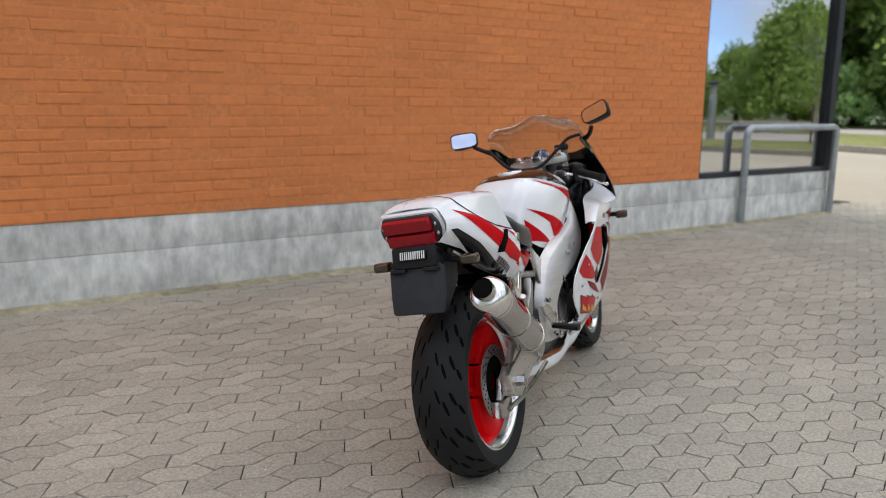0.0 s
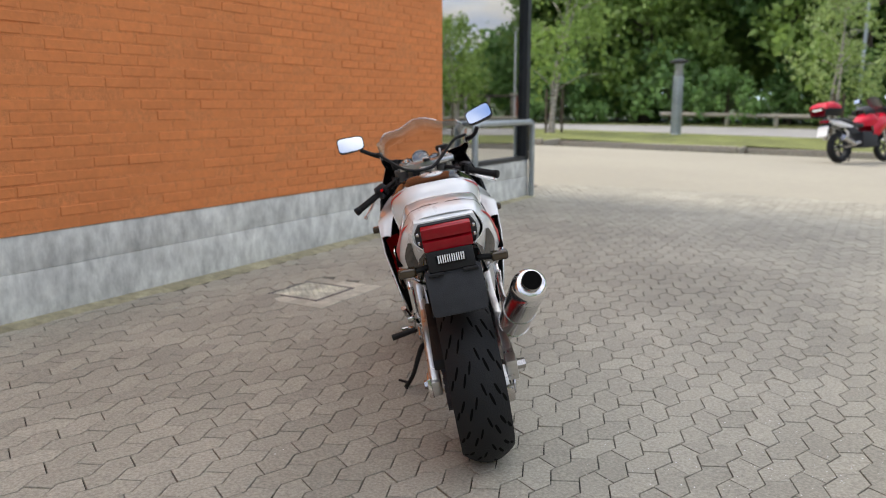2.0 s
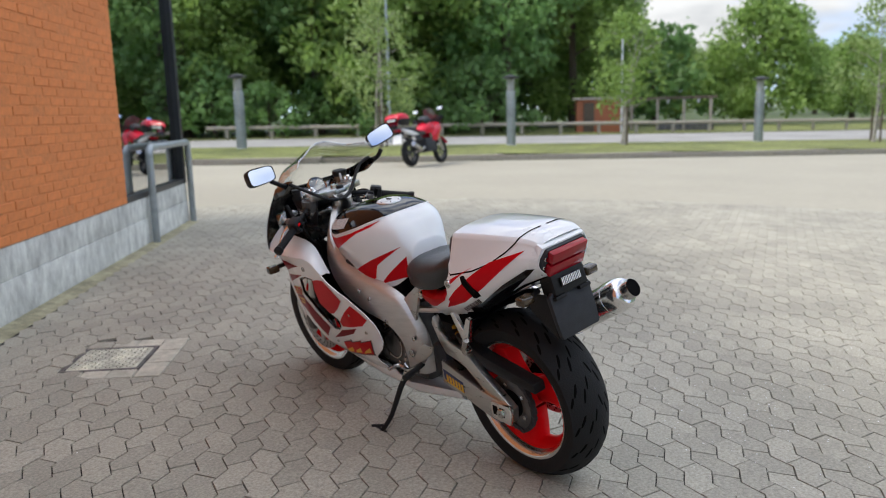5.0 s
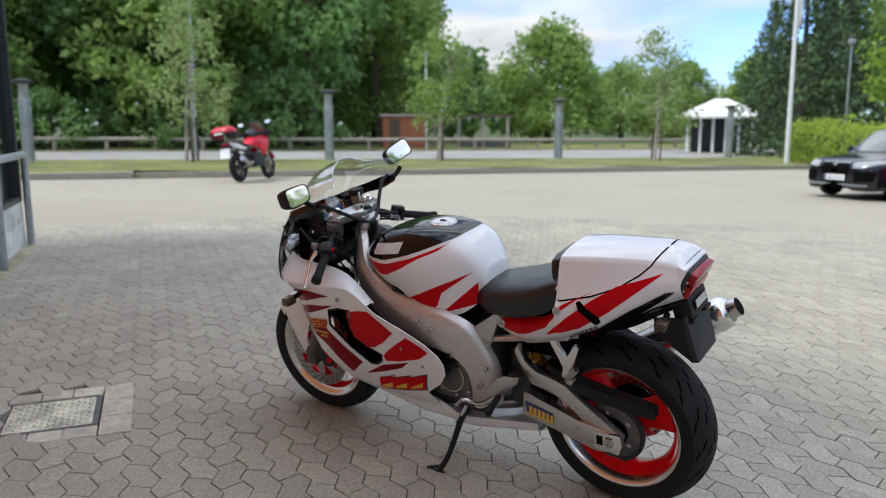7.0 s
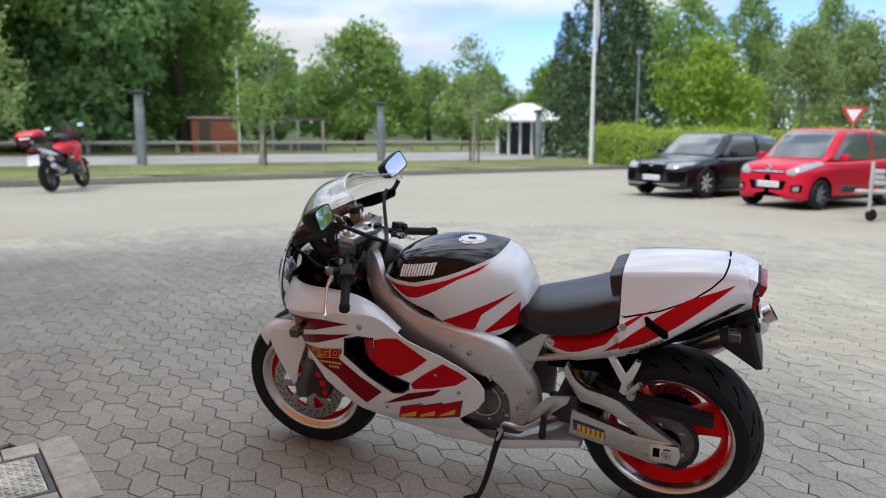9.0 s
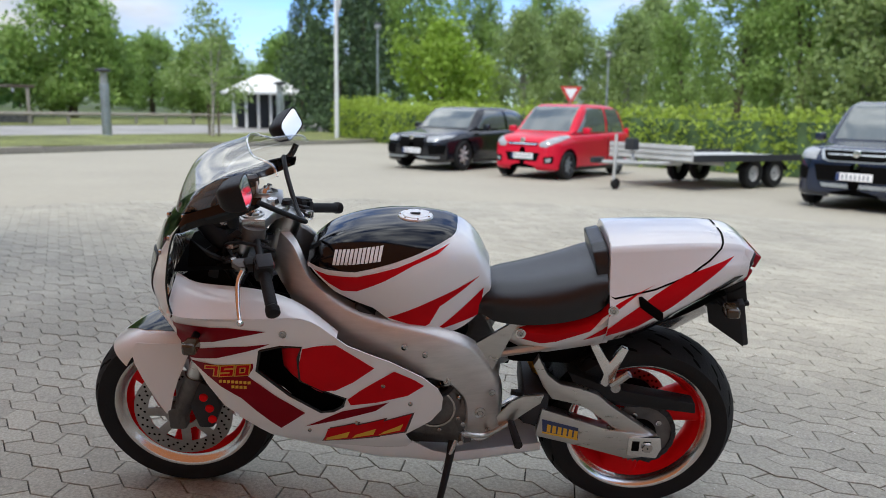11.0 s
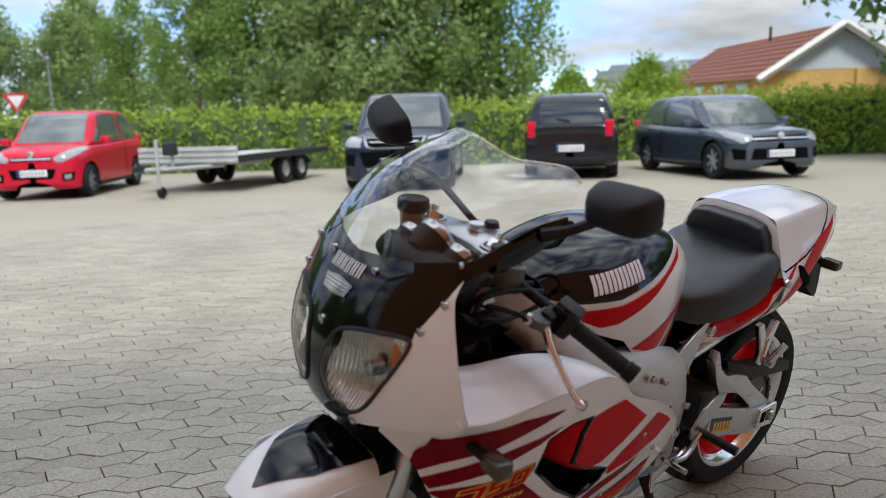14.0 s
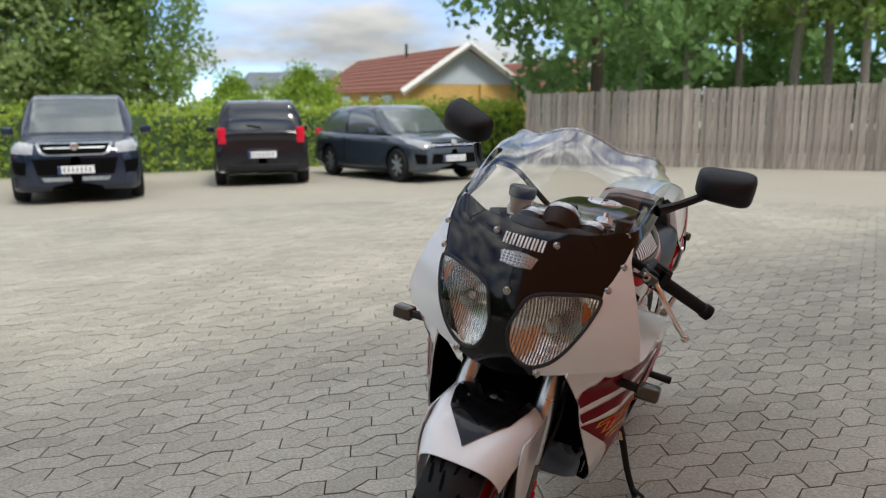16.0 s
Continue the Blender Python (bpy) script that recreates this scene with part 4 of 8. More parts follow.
# --- seat, cowl, tail ---
SEAT = [(0.555, [(0, 0.745), (0.05, 0.742), (0.082, 0.725), (0.096, 0.700), (0.096, 0.670)]),
        (0.505, [(0, 0.772), (0.05, 0.770), (0.088, 0.755), (0.105, 0.735), (0.105, 0.70)]),
        (0.46, [(0, 0.785), (0.07, 0.782), (0.118, 0.762), (0.132, 0.735), (0.130, 0.69)]),
        (0.37, [(0, 0.800), (0.09, 0.798), (0.142, 0.775), (0.158, 0.74), (0.156, 0.695)]),
        (0.27, [(0, 0.826), (0.10, 0.825), (0.155, 0.800), (0.172, 0.76), (0.170, 0.715)]),
        (0.20, [(0, 0.846), (0.10, 0.847), (0.155, 0.83), (0.174, 0.785), (0.172, 0.740)]),
        (0.155, [(0, 0.862), (0.09, 0.864), (0.145, 0.846), (0.165, 0.82), (0.165, 0.77)])]
seat = part("seat", half_loft(SEAT, 26, 22), M_VINYL, bike, "black vinyl rider's seat")
TAIL = [(0.150, [(0, 0.944), (0.060, 0.942), (0.108, 0.933), (0.120, 0.929), (0.129, 0.918), (0.134, 0.905), (0.152, 0.856), (0.172, 0.800), (0.190, 0.765), (0.186, 0.700), (0.135, 0.640)]),
        (0.05, [(0, 0.954), (0.060, 0.952), (0.108, 0.942), (0.119, 0.938), (0.128, 0.927), (0.133, 0.914), (0.150, 0.866), (0.166, 0.828), (0.182, 0.785), (0.176, 0.725), (0.122, 0.665)]),
        (-0.06, [(0, 0.960), (0.060, 0.958), (0.104, 0.948), (0.114, 0.944), (0.122, 0.934), (0.127, 0.922), (0.143, 0.885), (0.155, 0.862), (0.165, 0.820), (0.158, 0.775), (0.105, 0.725)]),
        (-0.14, [(0, 0.962), (0.060, 0.960), (0.098, 0.950), (0.107, 0.946), (0.115, 0.937), (0.120, 0.926), (0.134, 0.900), (0.143, 0.884), (0.148, 0.850), (0.140, 0.815), (0.095, 0.775)]),
        (-0.205, [(0, 0.955), (0.060, 0.953), (0.090, 0.945), (0.098, 0.941), (0.105, 0.932), (0.109, 0.922), (0.121, 0.900), (0.126, 0.888), (0.128, 0.868), (0.120, 0.845), (0.085, 0.808)]),
        (-0.240, [(0, 0.938), (0.060, 0.936), (0.084, 0.931), (0.091, 0.928), (0.097, 0.921), (0.101, 0.914), (0.110, 0.895), (0.113, 0.883), (0.112, 0.866), (0.104, 0.850), (0.078, 0.825)])]


def tail_bm():
    return half_loft(TAIL, 34, 52)


tail = part("tail_fairing", thick(tail_bm(), 0.003), M_WHITE, bike, "white tail fairing with red stripes and seat cowl")


def flank_y(x):
    return np.interp(x, [0.13, 0.2, 0.3, 0.42], [0.186, 0.176, 0.158, 0.138])


def fore_tail_bm():
    rows = []
    for x in np.linspace(0.43, 0.135, 22):
        top = np.interp(x, [0.135, 0.165, 0.20, 0.29, 0.43], [0.80, 0.745, 0.722, 0.694, 0.690])
        low = np.interp(x, [0.135, 0.31, 0.37, 0.43], [0.636, 0.580, 0.582, 0.610])
        rows.append([(x, flank_y(x) - 0.055 * (1 - f) ** 2 - 0.03 * max(0, f - 0.8) / 0.2, low + (top - low) * f) for f in np.linspace(0, 1, 14)])
    L = np.array(rows)
    bm = grid(L)
    return grid(L * np.array([1, -1, 1]), bm=bm)


flank = part("side_panel", thick(fore_tail_bm(), 0.003, "sides"), M_WHITE, tail)
RED1 = [(0.392, 0.676), (0.30, 0.700), (0.215, 0.732), (0.12, 0.79), (0.026, 0.840), (0.078, 0.808), (0.145, 0.755), (0.195, 0.692), (0.285, 0.642), (0.33, 0.628), (0.385, 0.640)]
RED2 = [(0.210, 0.655), (0.109, 0.748), (0.027, 0.813), (-0.054, 0.866), (-0.192, 0.915), (-0.106, 0.845), (-0.027, 0.780), (0.072, 0.712)]
for src in (tail_bm, fore_tail_bm):
    decal("stripe", src, RED1, M_RED, tail, 0.0014)
    decal("stripe", src, RED2, M_RED, tail, 0.0014)
decal("cowl_seam", tail_bm, [(0.148, 0.803), (0.135, 0.800), (0.027, 0.829), (-0.06, 0.866), (-0.119, 0.906), (-0.150, 0.935), (-0.172, 0.975), (-0.176, 1.02), (-0.180, 1.02), (-0.177, 0.972), (-0.154, 0.932), (-0.121, 0.901), (-0.06, 0.861), (0.027, 0.824), (0.135, 0.795)], M_DARK, tail, 0.0012)
decal("lower_trim", tail_bm, [(0.118, 0.640), (-0.06, 0.735), (-0.15, 0.79), (-0.28, 0.845), (-0.28, 0.815), (-0.06, 0.70), (0.12, 0.60)], M_BLACK, tail, 0.0015)
decal("trim_wedge", tail_bm, [(0.085, 0.678), (0.02, 0.708), (-0.10, 0.796), (-0.20, 0.858), (-0.225, 0.860), (-0.20, 0.838), (-0.06, 0.728), (0.10, 0.645)], M_BLACK, tail, 0.0018)
letter_blocks("model_mark", tail_bm, 0.122, 0.652, 0.012, 0.714, 0.019, 7, M_PRINTDARK, tail, gap=0.3, lift=0.002)
for s in (1, -1):
    slot = plate([(0.072, 0.806), (0.062, 0.808), (0.000, 0.762), (-0.002, 0.742), (0.012, 0.740), (0.066, 0.778)], *sorted((s * 0.140, s * 0.187)), 0.002)
    part("air_slot", slot, M_DARK, tail, "black air slot")
    for x, y, z in ((0.139, 0.191, 0.768), (0.388, 0.143, 0.662)):
        part("washer", lathe([(0.006, s * 0.001), (0.015, s * 0.003), (0.015, -s * 0.004)], 20, (x, s * y, z)), M_POLISH, tail)
        bolt((x, s * (y + 0.001), z), 0.010, tail, out=s)
pad = part("backrest_pad", moved(plate([(-0.060, 0.046), (0.060, 0.046), (0.104, 0.036), (0.122, 0.006), (0.134, -0.044), (0.120, -0.052), (-0.120, -0.052), (-0.134, -0.044), (-0.122, 0.006), (-0.104, 0.036)], -0.020, 0.024, 0.011, "yz", 3), Matrix.Translation((0.166, 0, 0.876)) @ Matrix.Rotation(radians(14), 4, "Y")), M_VINYL, tail, "black padded stop behind the seat")
part("cowl_front", plate([(0.0, 0.940), (0.075, 0.939), (0.102, 0.930), (0.131, 0.912), (0.150, 0.855), (0.163, 0.81), (-0.163, 0.81), (-0.150, 0.855), (-0.131, 0.912), (-0.102, 0.930), (-0.075, 0.939)], 0.145, 0.151, plane="yz"), M_WHITE, tail)
# tail lamp
LAMP_M = Matrix.Translation((-0.234, 0.006, 0.874)) @ Matrix.Rotation(radians(-22), 4, "Y")
lamp = part("tail_lamp", moved(plate([(-0.098, -0.012), (-0.088, -0.045), (0.088, -0.045), (0.098, -0.012), (0.098, 0.018), (0.082, 0.048), (-0.082, 0.048), (-0.098, 0.018)], -0.012, 0.03, 0.004, "yz"), LAMP_M), M_GREYPLASTIC, bike, "twin red tail lamp in a grey bezel")
for z in (-0.021, 0.025):
    part("lens", moved(box((-0.017, 0, z), (0.034, 0.158, 0.039), 0.006, 2), LAMP_M), M_TAILLENS, lamp, "ribbed red lamp lens")
for y in (-0.088, 0.088):
    for z in (-0.014, 0.018):
        bolt(LAMP_M @ Vector((-0.012, y, z)), 0.006, lamp, "x", -1)
part("lamp_surround", moved(plate([(-0.111, 0.0), (-0.098, -0.056), (0.098, -0.056), (0.111, 0.0), (0.094, 0.054), (-0.094, 0.054)], 0.000, 0.03, 0.006, "yz"), LAMP_M), M_WHITE, tail)
# rear mudguard, plate carrier
MG = part("rear_mudguard", grid([[(x, y, z - 0.9 * y * y) for y in np.linspace(-0.085, 0.085, 9)] for x, z in spl([(0.10, 0.665), (-0.05, 0.70), (-0.17, 0.77), (-0.245, 0.815)], 12)]), M_PLASTIC, bike, "black plastic rear mudguard")
PL_M = Matrix.Translation((-0.262, 0.006, 0.700)) @ Matrix.Rotation(radians(14), 4, "Y")
carrier = part("plate_carrier", moved(plate([(-0.080, -0.082), (0.080, -0.082), (0.087, -0.074), (0.090, -0.03), (0.092, 0.06), (0.07, 0.075), (-0.07, 0.075), (-0.090, 0.06), (-0.090, -0.03), (-0.087, -0.074)], -0.006, 0.012, 0.004, "yz"), PL_M), M_GREYPLASTIC, MG, "dark grey number plate carrier without a plate")
part("carrier_side", moved(plate([(0.01, -0.08), (0.10, 0.02), (0.10, 0.08), (0.01, 0.07)], -0.09, -0.084, 0.001), PL_M), M_PLASTIC, MG)
part("carrier_side", moved(plate([(0.01, -0.08), (0.10, 0.02), (0.10, 0.08), (0.01, 0.07)], 0.084, 0.09, 0.001), PL_M), M_PLASTIC, MG)
part("lamp_box", moved(box((0.01, 0, 0.092), (0.06, 0.15, 0.07), 0.01), PL_M), M_PLASTIC, MG)
part("maker_plate", moved(box((-0.024, -0.0, 0.096), (0.006, 0.095, 0.032), 0.004), PL_M), M_BLACK, MG)
for k in range(6):
    y = 0.036 - k * 0.0145
    for dy in (-0.0034, 0.0034):
        part("maker_mark", moved(plate([(y + dy - 0.0020, 0.084), (y + dy + 0.0020, 0.084), (y + dy + 0.0016, 0.108), (y + dy - 0.0024, 0.108)], -0.0285, -0.0270, plane="yz"), PL_M), M_PRINT, MG)
for y in (-0.055, 0.055):
    part("plate_bracket", moved(box((-0.012, y, 0.052), (0.02, 0.05, 0.012), 0.003), PL_M), M_PLASTIC, MG)
for s in (1, -1):
    ind = part("rear_indicator", tube([(-0.185, s * 0.08, 0.765), (-0.195, s * 0.125, 0.762)], 0.010, 8), M_PLASTIC, bike, "smoked rear indicator on a short stalk")
    part("lens", box((-0.197, s * 0.150, 0.762), (0.038, 0.056, 0.030), 0.010, 3), M_AMBER, ind)

# --- exhaust ---
axis_a, axis_b = Vector((-0.285, -0.222, 0.672)), Vector((0.115, -0.185, 0.425))
sil_dir = (axis_b - axis_a).normalized()
sil = part("exhaust", tube([axis_a.lerp(axis_b, f) for f in (0.10, 0.2, 0.5, 0.8, 1.0)], 0.056, 32), M_STEEL, bike, "brushed steel slip-on silencer with polished end cap")
part("end_cap", tube([axis_a.lerp(axis_b, f) for f in (-0.005, 0.0, 0.03, 0.085, 0.135)], [0.041, 0.046, 0.055, 0.0585, 0.0585], 32), M_POLISH, sil, "polished end cap")
part("outlet", tube([axis_a.lerp(axis_b, f) for f in (-0.075, -0.07, 0.02)], [0.031, 0.032, 0.032], 28, caps=False), M_STEEL, sil)
part("outlet_bore", tube([axis_a.lerp(axis_b, f) for f in (-0.0745, 0.02)], 0.0295, 24), M_DARK, sil)
for f in (0.16, 0.97, 0.60):
    part("band", tube([axis_a.lerp(axis_b, f - 0.012), axis_a.lerp(axis_b, f + 0.012)], 0.0578, 32), M_POLISH if f != 0.60 else M_STEEL, sil)
part("tail_pipe", tube([axis_b, (0.20, -0.175, 0.375), (0.30, -0.13, 0.31), (0.45, -0.06, 0.235), (0.62, 0.0, 0.215)], [0.045, 0.032, 0.028, 0.028, 0.028], 16, 22), M_STEEL, sil)
for k in range(4):
    part("header_pipe", tube([(0.62, 0.0, 0.215), (0.80, -0.10 + 0.066 * k, 0.235), (0.96, -0.105 + 0.07 * k, 0.32), (1.02, -0.105 + 0.07 * k, 0.50)], 0.019, 10, 18), M_STEEL, sil)
part("hanger_strap", plate([(0.14, 0.60), (0.10, 0.60), (0.02, 0.56), (0.03, 0.53), (0.11, 0.55)], -0.165, -0.155, 0.003), M_ALU, sil)
badge_rows = []
for f in np.linspace(0.30, 0.52, 8):
    c = axis_a.lerp(axis_b, f)
    side_v = sil_dir.cross(Vector((0, 0, 1))).normalized()
    up_v = side_v.cross(sil_dir)
    badge_rows.append([c + (side_v * math.cos(a) + up_v * math.sin(a)) * 0.0572 for a in np.linspace(0.1, 0.9, 7)])
part("badge", grid(badge_rows), M_RED, sil, "red and black exhaust badge")
part("badge_bar", tube([badge_rows[1][3], badge_rows[6][3]], 0.004, 6), M_DARK, sil)

# --- main fairing ---
def tuck(x, z):
    """How far the flank turns in towards the wheel at its leading edge."""
    return np.interp(x, [1.15, 1.25, 1.30, 1.37, 1.45], [0, 0.015, 0.04, 0.082, 0.13]) * max(np.interp(z, [0.66, 0.745], [1.0, 0.12]), np.interp(x, [1.32, 1.40], [0.0, 1.0]))


def ahead(poly):
    """Moves an outline on the flank along with the turned-in leading edge."""
    return [(x + 0.6 * tuck(x, z), z - 0.6 * tuck(x, z)) for x, z in poly]


def fair_y(x, z):
    base = np.interp(z, [0.16, 0.20, 0.25, 0.31, 0.38, 0.48, 0.60, 0.70, 0.76], [0.03, 0.085, 0.15, 0.196, 0.222, 0.245, 0.264, 0.278, 0.282])
    return base - tuck(x, z) - 0.10 * max(0, 0.80 - x)


def flank_bm():
    P = np.array([[(x, fair_y(x, z), z) for z in np.linspace(0.20, 0.77, 46)] for x in np.linspace(0.58, 1.45, 62)])
    bm = grid(P)
    return grid(P * np.array([1, -1, 1]), bm=bm)


OUTLINE = [(1.435, 0.716), (1.400, 0.738), (1.365, 0.750), (1.293, 0.733), (1.126, 0.743), (1.025, 0.752), (0.985, 0.748), (0.946, 0.732), (0.872, 0.670), (0.757, 0.619), (0.665, 0.562), (0.622, 0.520), (0.606, 0.486), (0.610, 0.440), (0.640, 0.395), (0.717, 0.335),
           (0.70, 0.285), (0.72, 0.250), (0.876, 0.242), (1.032, 0.270), (1.119, 0.315), (1.185, 0.368), (1.254, 0.428), (1.302, 0.490), (1.345, 0.560), (1.374, 0.620), (1.404, 0.658), (1.440, 0.700)]
VENT = [(1.119, 0.643), (1.060, 0.660), (1.000, 0.660), (1.012, 0.620), (1.013, 0.543), (0.95, 0.508), (0.885, 0.482), (0.895, 0.452), (0.925, 0.430), (0.962, 0.424), (1.049, 0.486), (1.135, 0.572)]


def side_fairing_bm():
    bm = flank_bm()
    cut(bm, OUTLINE, True)
    cut(bm, VENT, False)
    return bm


fairing = part("fairing", thick(side_fairing_bm(), 0.004, "sides"), M_WHITE, bike, "white full fairing with red stripes and side vents")
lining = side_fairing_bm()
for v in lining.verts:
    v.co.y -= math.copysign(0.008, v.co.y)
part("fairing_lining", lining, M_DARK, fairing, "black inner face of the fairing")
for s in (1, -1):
    # a near-black sheet behind the vent stands for the shade inside
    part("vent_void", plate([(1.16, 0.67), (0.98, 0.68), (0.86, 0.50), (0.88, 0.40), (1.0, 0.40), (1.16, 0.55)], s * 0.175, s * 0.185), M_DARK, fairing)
    lip = tube([(x, s * (fair_y(x, z) - 0.004), z) for x, z in VENT] + [(VENT[0][0], s * (fair_y(*VENT[0]) - 0.004), VENT[0][1])], 0.006, 6)
    part("vent_lip", lip, M_BLACK, fairing)
for s in (1, -1):
    scoop = []
    for z in np.linspace(0.500, 0.655, 10):
        x0 = float(np.interp(z, [0.50, 0.545, 0.60, 0.655], [0.955, 1.010, 1.010, 1.000]))
        scoop.append([(x0 + dx, s * (fair_y(x0, z) - dy), z + 0.25 * dx) for dx, dy in ((-0.004, 0.003), (0.018, 0.008), (0.038, 0.020), (0.056, 0.040), (0.066, 0.066))])
    part("vent_scoop", thick(grid(scoop), 0.003, "sides"), M_RED, fairing, "red duct wall inside the vent")
RED_A = [(0.998, 0.655), (0.955, 0.667), (0.904, 0.673), (0.85, 0.635), (0.799, 0.598), (0.86, 0.545), (0.913, 0.512), (0.965, 0.506), (1.011, 0.545), (1.011, 0.60)]
RED_B = [(0.744, 0.586), (0.69, 0.556), (0.660, 0.533), (0.707, 0.497), (0.80, 0.472), (0.872, 0.458), (0.88, 0.480), (0.846, 0.512), (0.80, 0.548)]
RED_C = [(1.318, 0.590), (1.141, 0.598), (1.143, 0.58), (1.160, 0.552), (1.09, 0.485), (1.008, 0.420), (1.088, 0.350), (1.189, 0.468)]
RED_D = [(1.355, 0.722), (1.20, 0.716), (1.093, 0.708), (1.16, 0.690), (1.241, 0.667), (1.305, 0.655), (1.348, 0.645)]
RED_D2 = [(1.330, 0.628), (1.24, 0.648), (1.086, 0.668), (1.12, 0.652), (1.204, 0.622), (1.291, 0.600), (1.315, 0.598)]
RED_E = [(1.015, 0.362), (0.90, 0.432), (0.760, 0.474), (0.80, 0.44), (0.895, 0.402)]
for poly, mat in ((RED_A, M_RED), (RED_B, M_RED), (RED_C, M_MAROON), (RED_D, M_MAROON), (RED_D2, M_MAROON), (RED_E, M_MAROON)):
    decal("stripe", side_fairing_bm, ahead(poly), mat, fairing, 0.0014)
for k, (a, b) in enumerate(((0.0, 0.36), (0.33, 0.68), (0.65, 1.0))):
    base_x, base_z = 0.968, 0.292
    xa, xb = base_x - 0.25 * a, base_x - 0.25 * b
    za, zb = base_z + 0.06 * a, base_z + 0.06 * b
    decal("logo_edge", side_fairing_bm, [(xa + 0.006, za - 0.006), (xb - 0.004, zb - 0.006), (xb - 0.030, zb + 0.080), (xa - 0.028, za + 0.070)], M_PRINTDARK, fairing, 0.0017)
    decal("logo_mark", side_fairing_bm, [(xa, za), (xb + 0.002, zb), (xb - 0.022, zb + 0.074), (xa - 0.022, za + 0.064)], M_RED, fairing, 0.0023)
    decal("logo_shade", side_fairing_bm, [(xa - 0.008, za + 0.006), (xb + 0.014, zb + 0.006), (xb + 0.004, zb + 0.034), (xa - 0.014 - 0.006 * k, za + 0.022)], M_YELLOW, fairing, 0.0030)
# digits 7 5 0 in yellow outline over red
SEGS = {"7": ("a", "b", "c"), "5": ("a", "f", "g", "c", "d"), "0": ("a", "b", "c", "d", "e", "f")}
for k, digit in enumerate("750"):
    X0, Z0, Wd, Hd = 1.283 - 0.044 * k, 0.541 + 0.0055 * k, 0.036, 0.036

    def q(u, v, X0=X0, Z0=Z0, Wd=Wd, Hd=Hd):
        return (X0 - Wd * u - 0.008 * v, Z0 + Hd * v + 0.0055 * u)
    bars = {"a": (0, 0.78, 1, 1), "g": (0.0, 0.40, 1, 0.60), "d": (0, 0, 1, 0.22), "f": (0, 0.5, 0.26, 1), "e": (0, 0, 0.26, 0.5), "b": (0.74, 0.5, 1, 1), "c": (0.74, 0, 1, 0.5)}
    for grow, mat, lift in ((0.10, M_YELLOW, 0.0020), (0.0, M_RED, 0.0028)):
        for seg in SEGS[digit]:
            u0, v0, u1, v1 = bars[seg]
            decal("digit", side_fairing_bm, ahead([q(u0 - grow, v0 - grow), q(u1 + grow, v0 - grow), q(u1 + grow, v1 + grow), q(u0 - grow, v1 + grow)]), mat, fairing, lift)
for k in range(8):
    x = 1.245 - k * 0.0115
    decal("lettering_bar", side_fairing_bm, ahead([(x, 0.522), (x - 0.0085, 0.5235), (x - 0.0095, 0.534), (x - 0.001, 0.5325)]), M_YELLOW, fairing, 0.002)
for k in range(4):
    x = 1.212 - k * 0.0115
    decal("lettering_bar", side_fairing_bm, ahead([(x, 0.504), (x - 0.0085, 0.5055), (x - 0.0095, 0.516), (x - 0.001, 0.5145)]), M_YELLOW, fairing, 0.002)
for s in (1, -1):
    for x, z, r in ((1.048, 0.702, 0.011), (0.776, 0.535, 0.006), (0.700, 0.466, 0.007), (0.859, 0.389, 0.006), (1.002, 0.346, 0.006)):
        bolt((x, s * (fair_y(x, z) + 0.001), z), r, fairing, out=s)
    # upper shelf between the flank's crease and the inner edge
    outer = spl([(1.366, 0.277, 0.752), (1.293, 0.284, 0.742), (1.126, fair_y(1.126, 0.743), 0.745), (1.025, fair_y(1.02, 0.75), 0.753), (0.965, fair_y(0.96, 0.74), 0.742), (0.900, fair_y(0.9, 0.69), 0.694)], 30)
    inner = spl([(1.360, 0.185, 0.835), (1.300, 0.190, 0.808), (1.150, 0.188, 0.795), (1.060, 0.196, 0.778), (0.985, 0.215, 0.750), (0.902, 0.232, 0.692)], 30)
    rows = []
    for o, i in zip(outer, inner):
        m = (o * 0.55 + i * 0.45) + np.array([0, 0.002, 0.006])
        e = o * 0.97 + i * 0.03 + np.array([0, 0.0, 0.002])
        rows.append([i, i * 0.7 + o * 0.3 + np.array([0, 0, 0.006]), m, e, o])
    P = np.array(rows) * np.array([1, s, 1])
    part("shelf", thick(grid(P), 0.003), M_WHITE, fairing)
belly_rows = []
for x in np.linspace(1.02, 0.30, 18):
    zb = np.interp(x, [0.30, 0.55, 0.80, 1.02], [0.205, 0.165, 0.170, 0.235])
    zt = np.interp(x, [0.30, 0.62, 0.72, 1.02], [0.255, 0.225, 0.285, 0.31])
    w = np.interp(x, [0.30, 0.6, 1.02], [0.10, 0.135, 0.17])
    belly_rows.append([(x, w * math.copysign(abs(math.sin(a)) ** 0.6, math.sin(a)), zt - (zt - zb) * max(0, math.cos(a)) ** 0.6) for a in np.linspace(-math.pi / 2, math.pi / 2, 17)])
part("belly_pan", thick(grid(belly_rows), 0.004, "down"), M_WHITE, fairing)

# --- nose ---
NZ = [0.62, 0.66, 0.70, 0.77, 0.82, 0.856, 0.90, 0.957, 1.005, 1.064, 1.14, 1.19, 1.22]
NX = [1.425, 1.452, 1.472, 1.487, 1.483, 1.473, 1.456, 1.425, 1.380, 1.318, 1.215, 1.105, 1.03]


NOSE_LINE = spl([[a, b] for a, b in zip(NZ, NX)], 120)


def nose_x(y, z):
    return np.interp(z, NOSE_LINE[:, 0], NOSE_LINE[:, 1]) - 1.7 * y * y


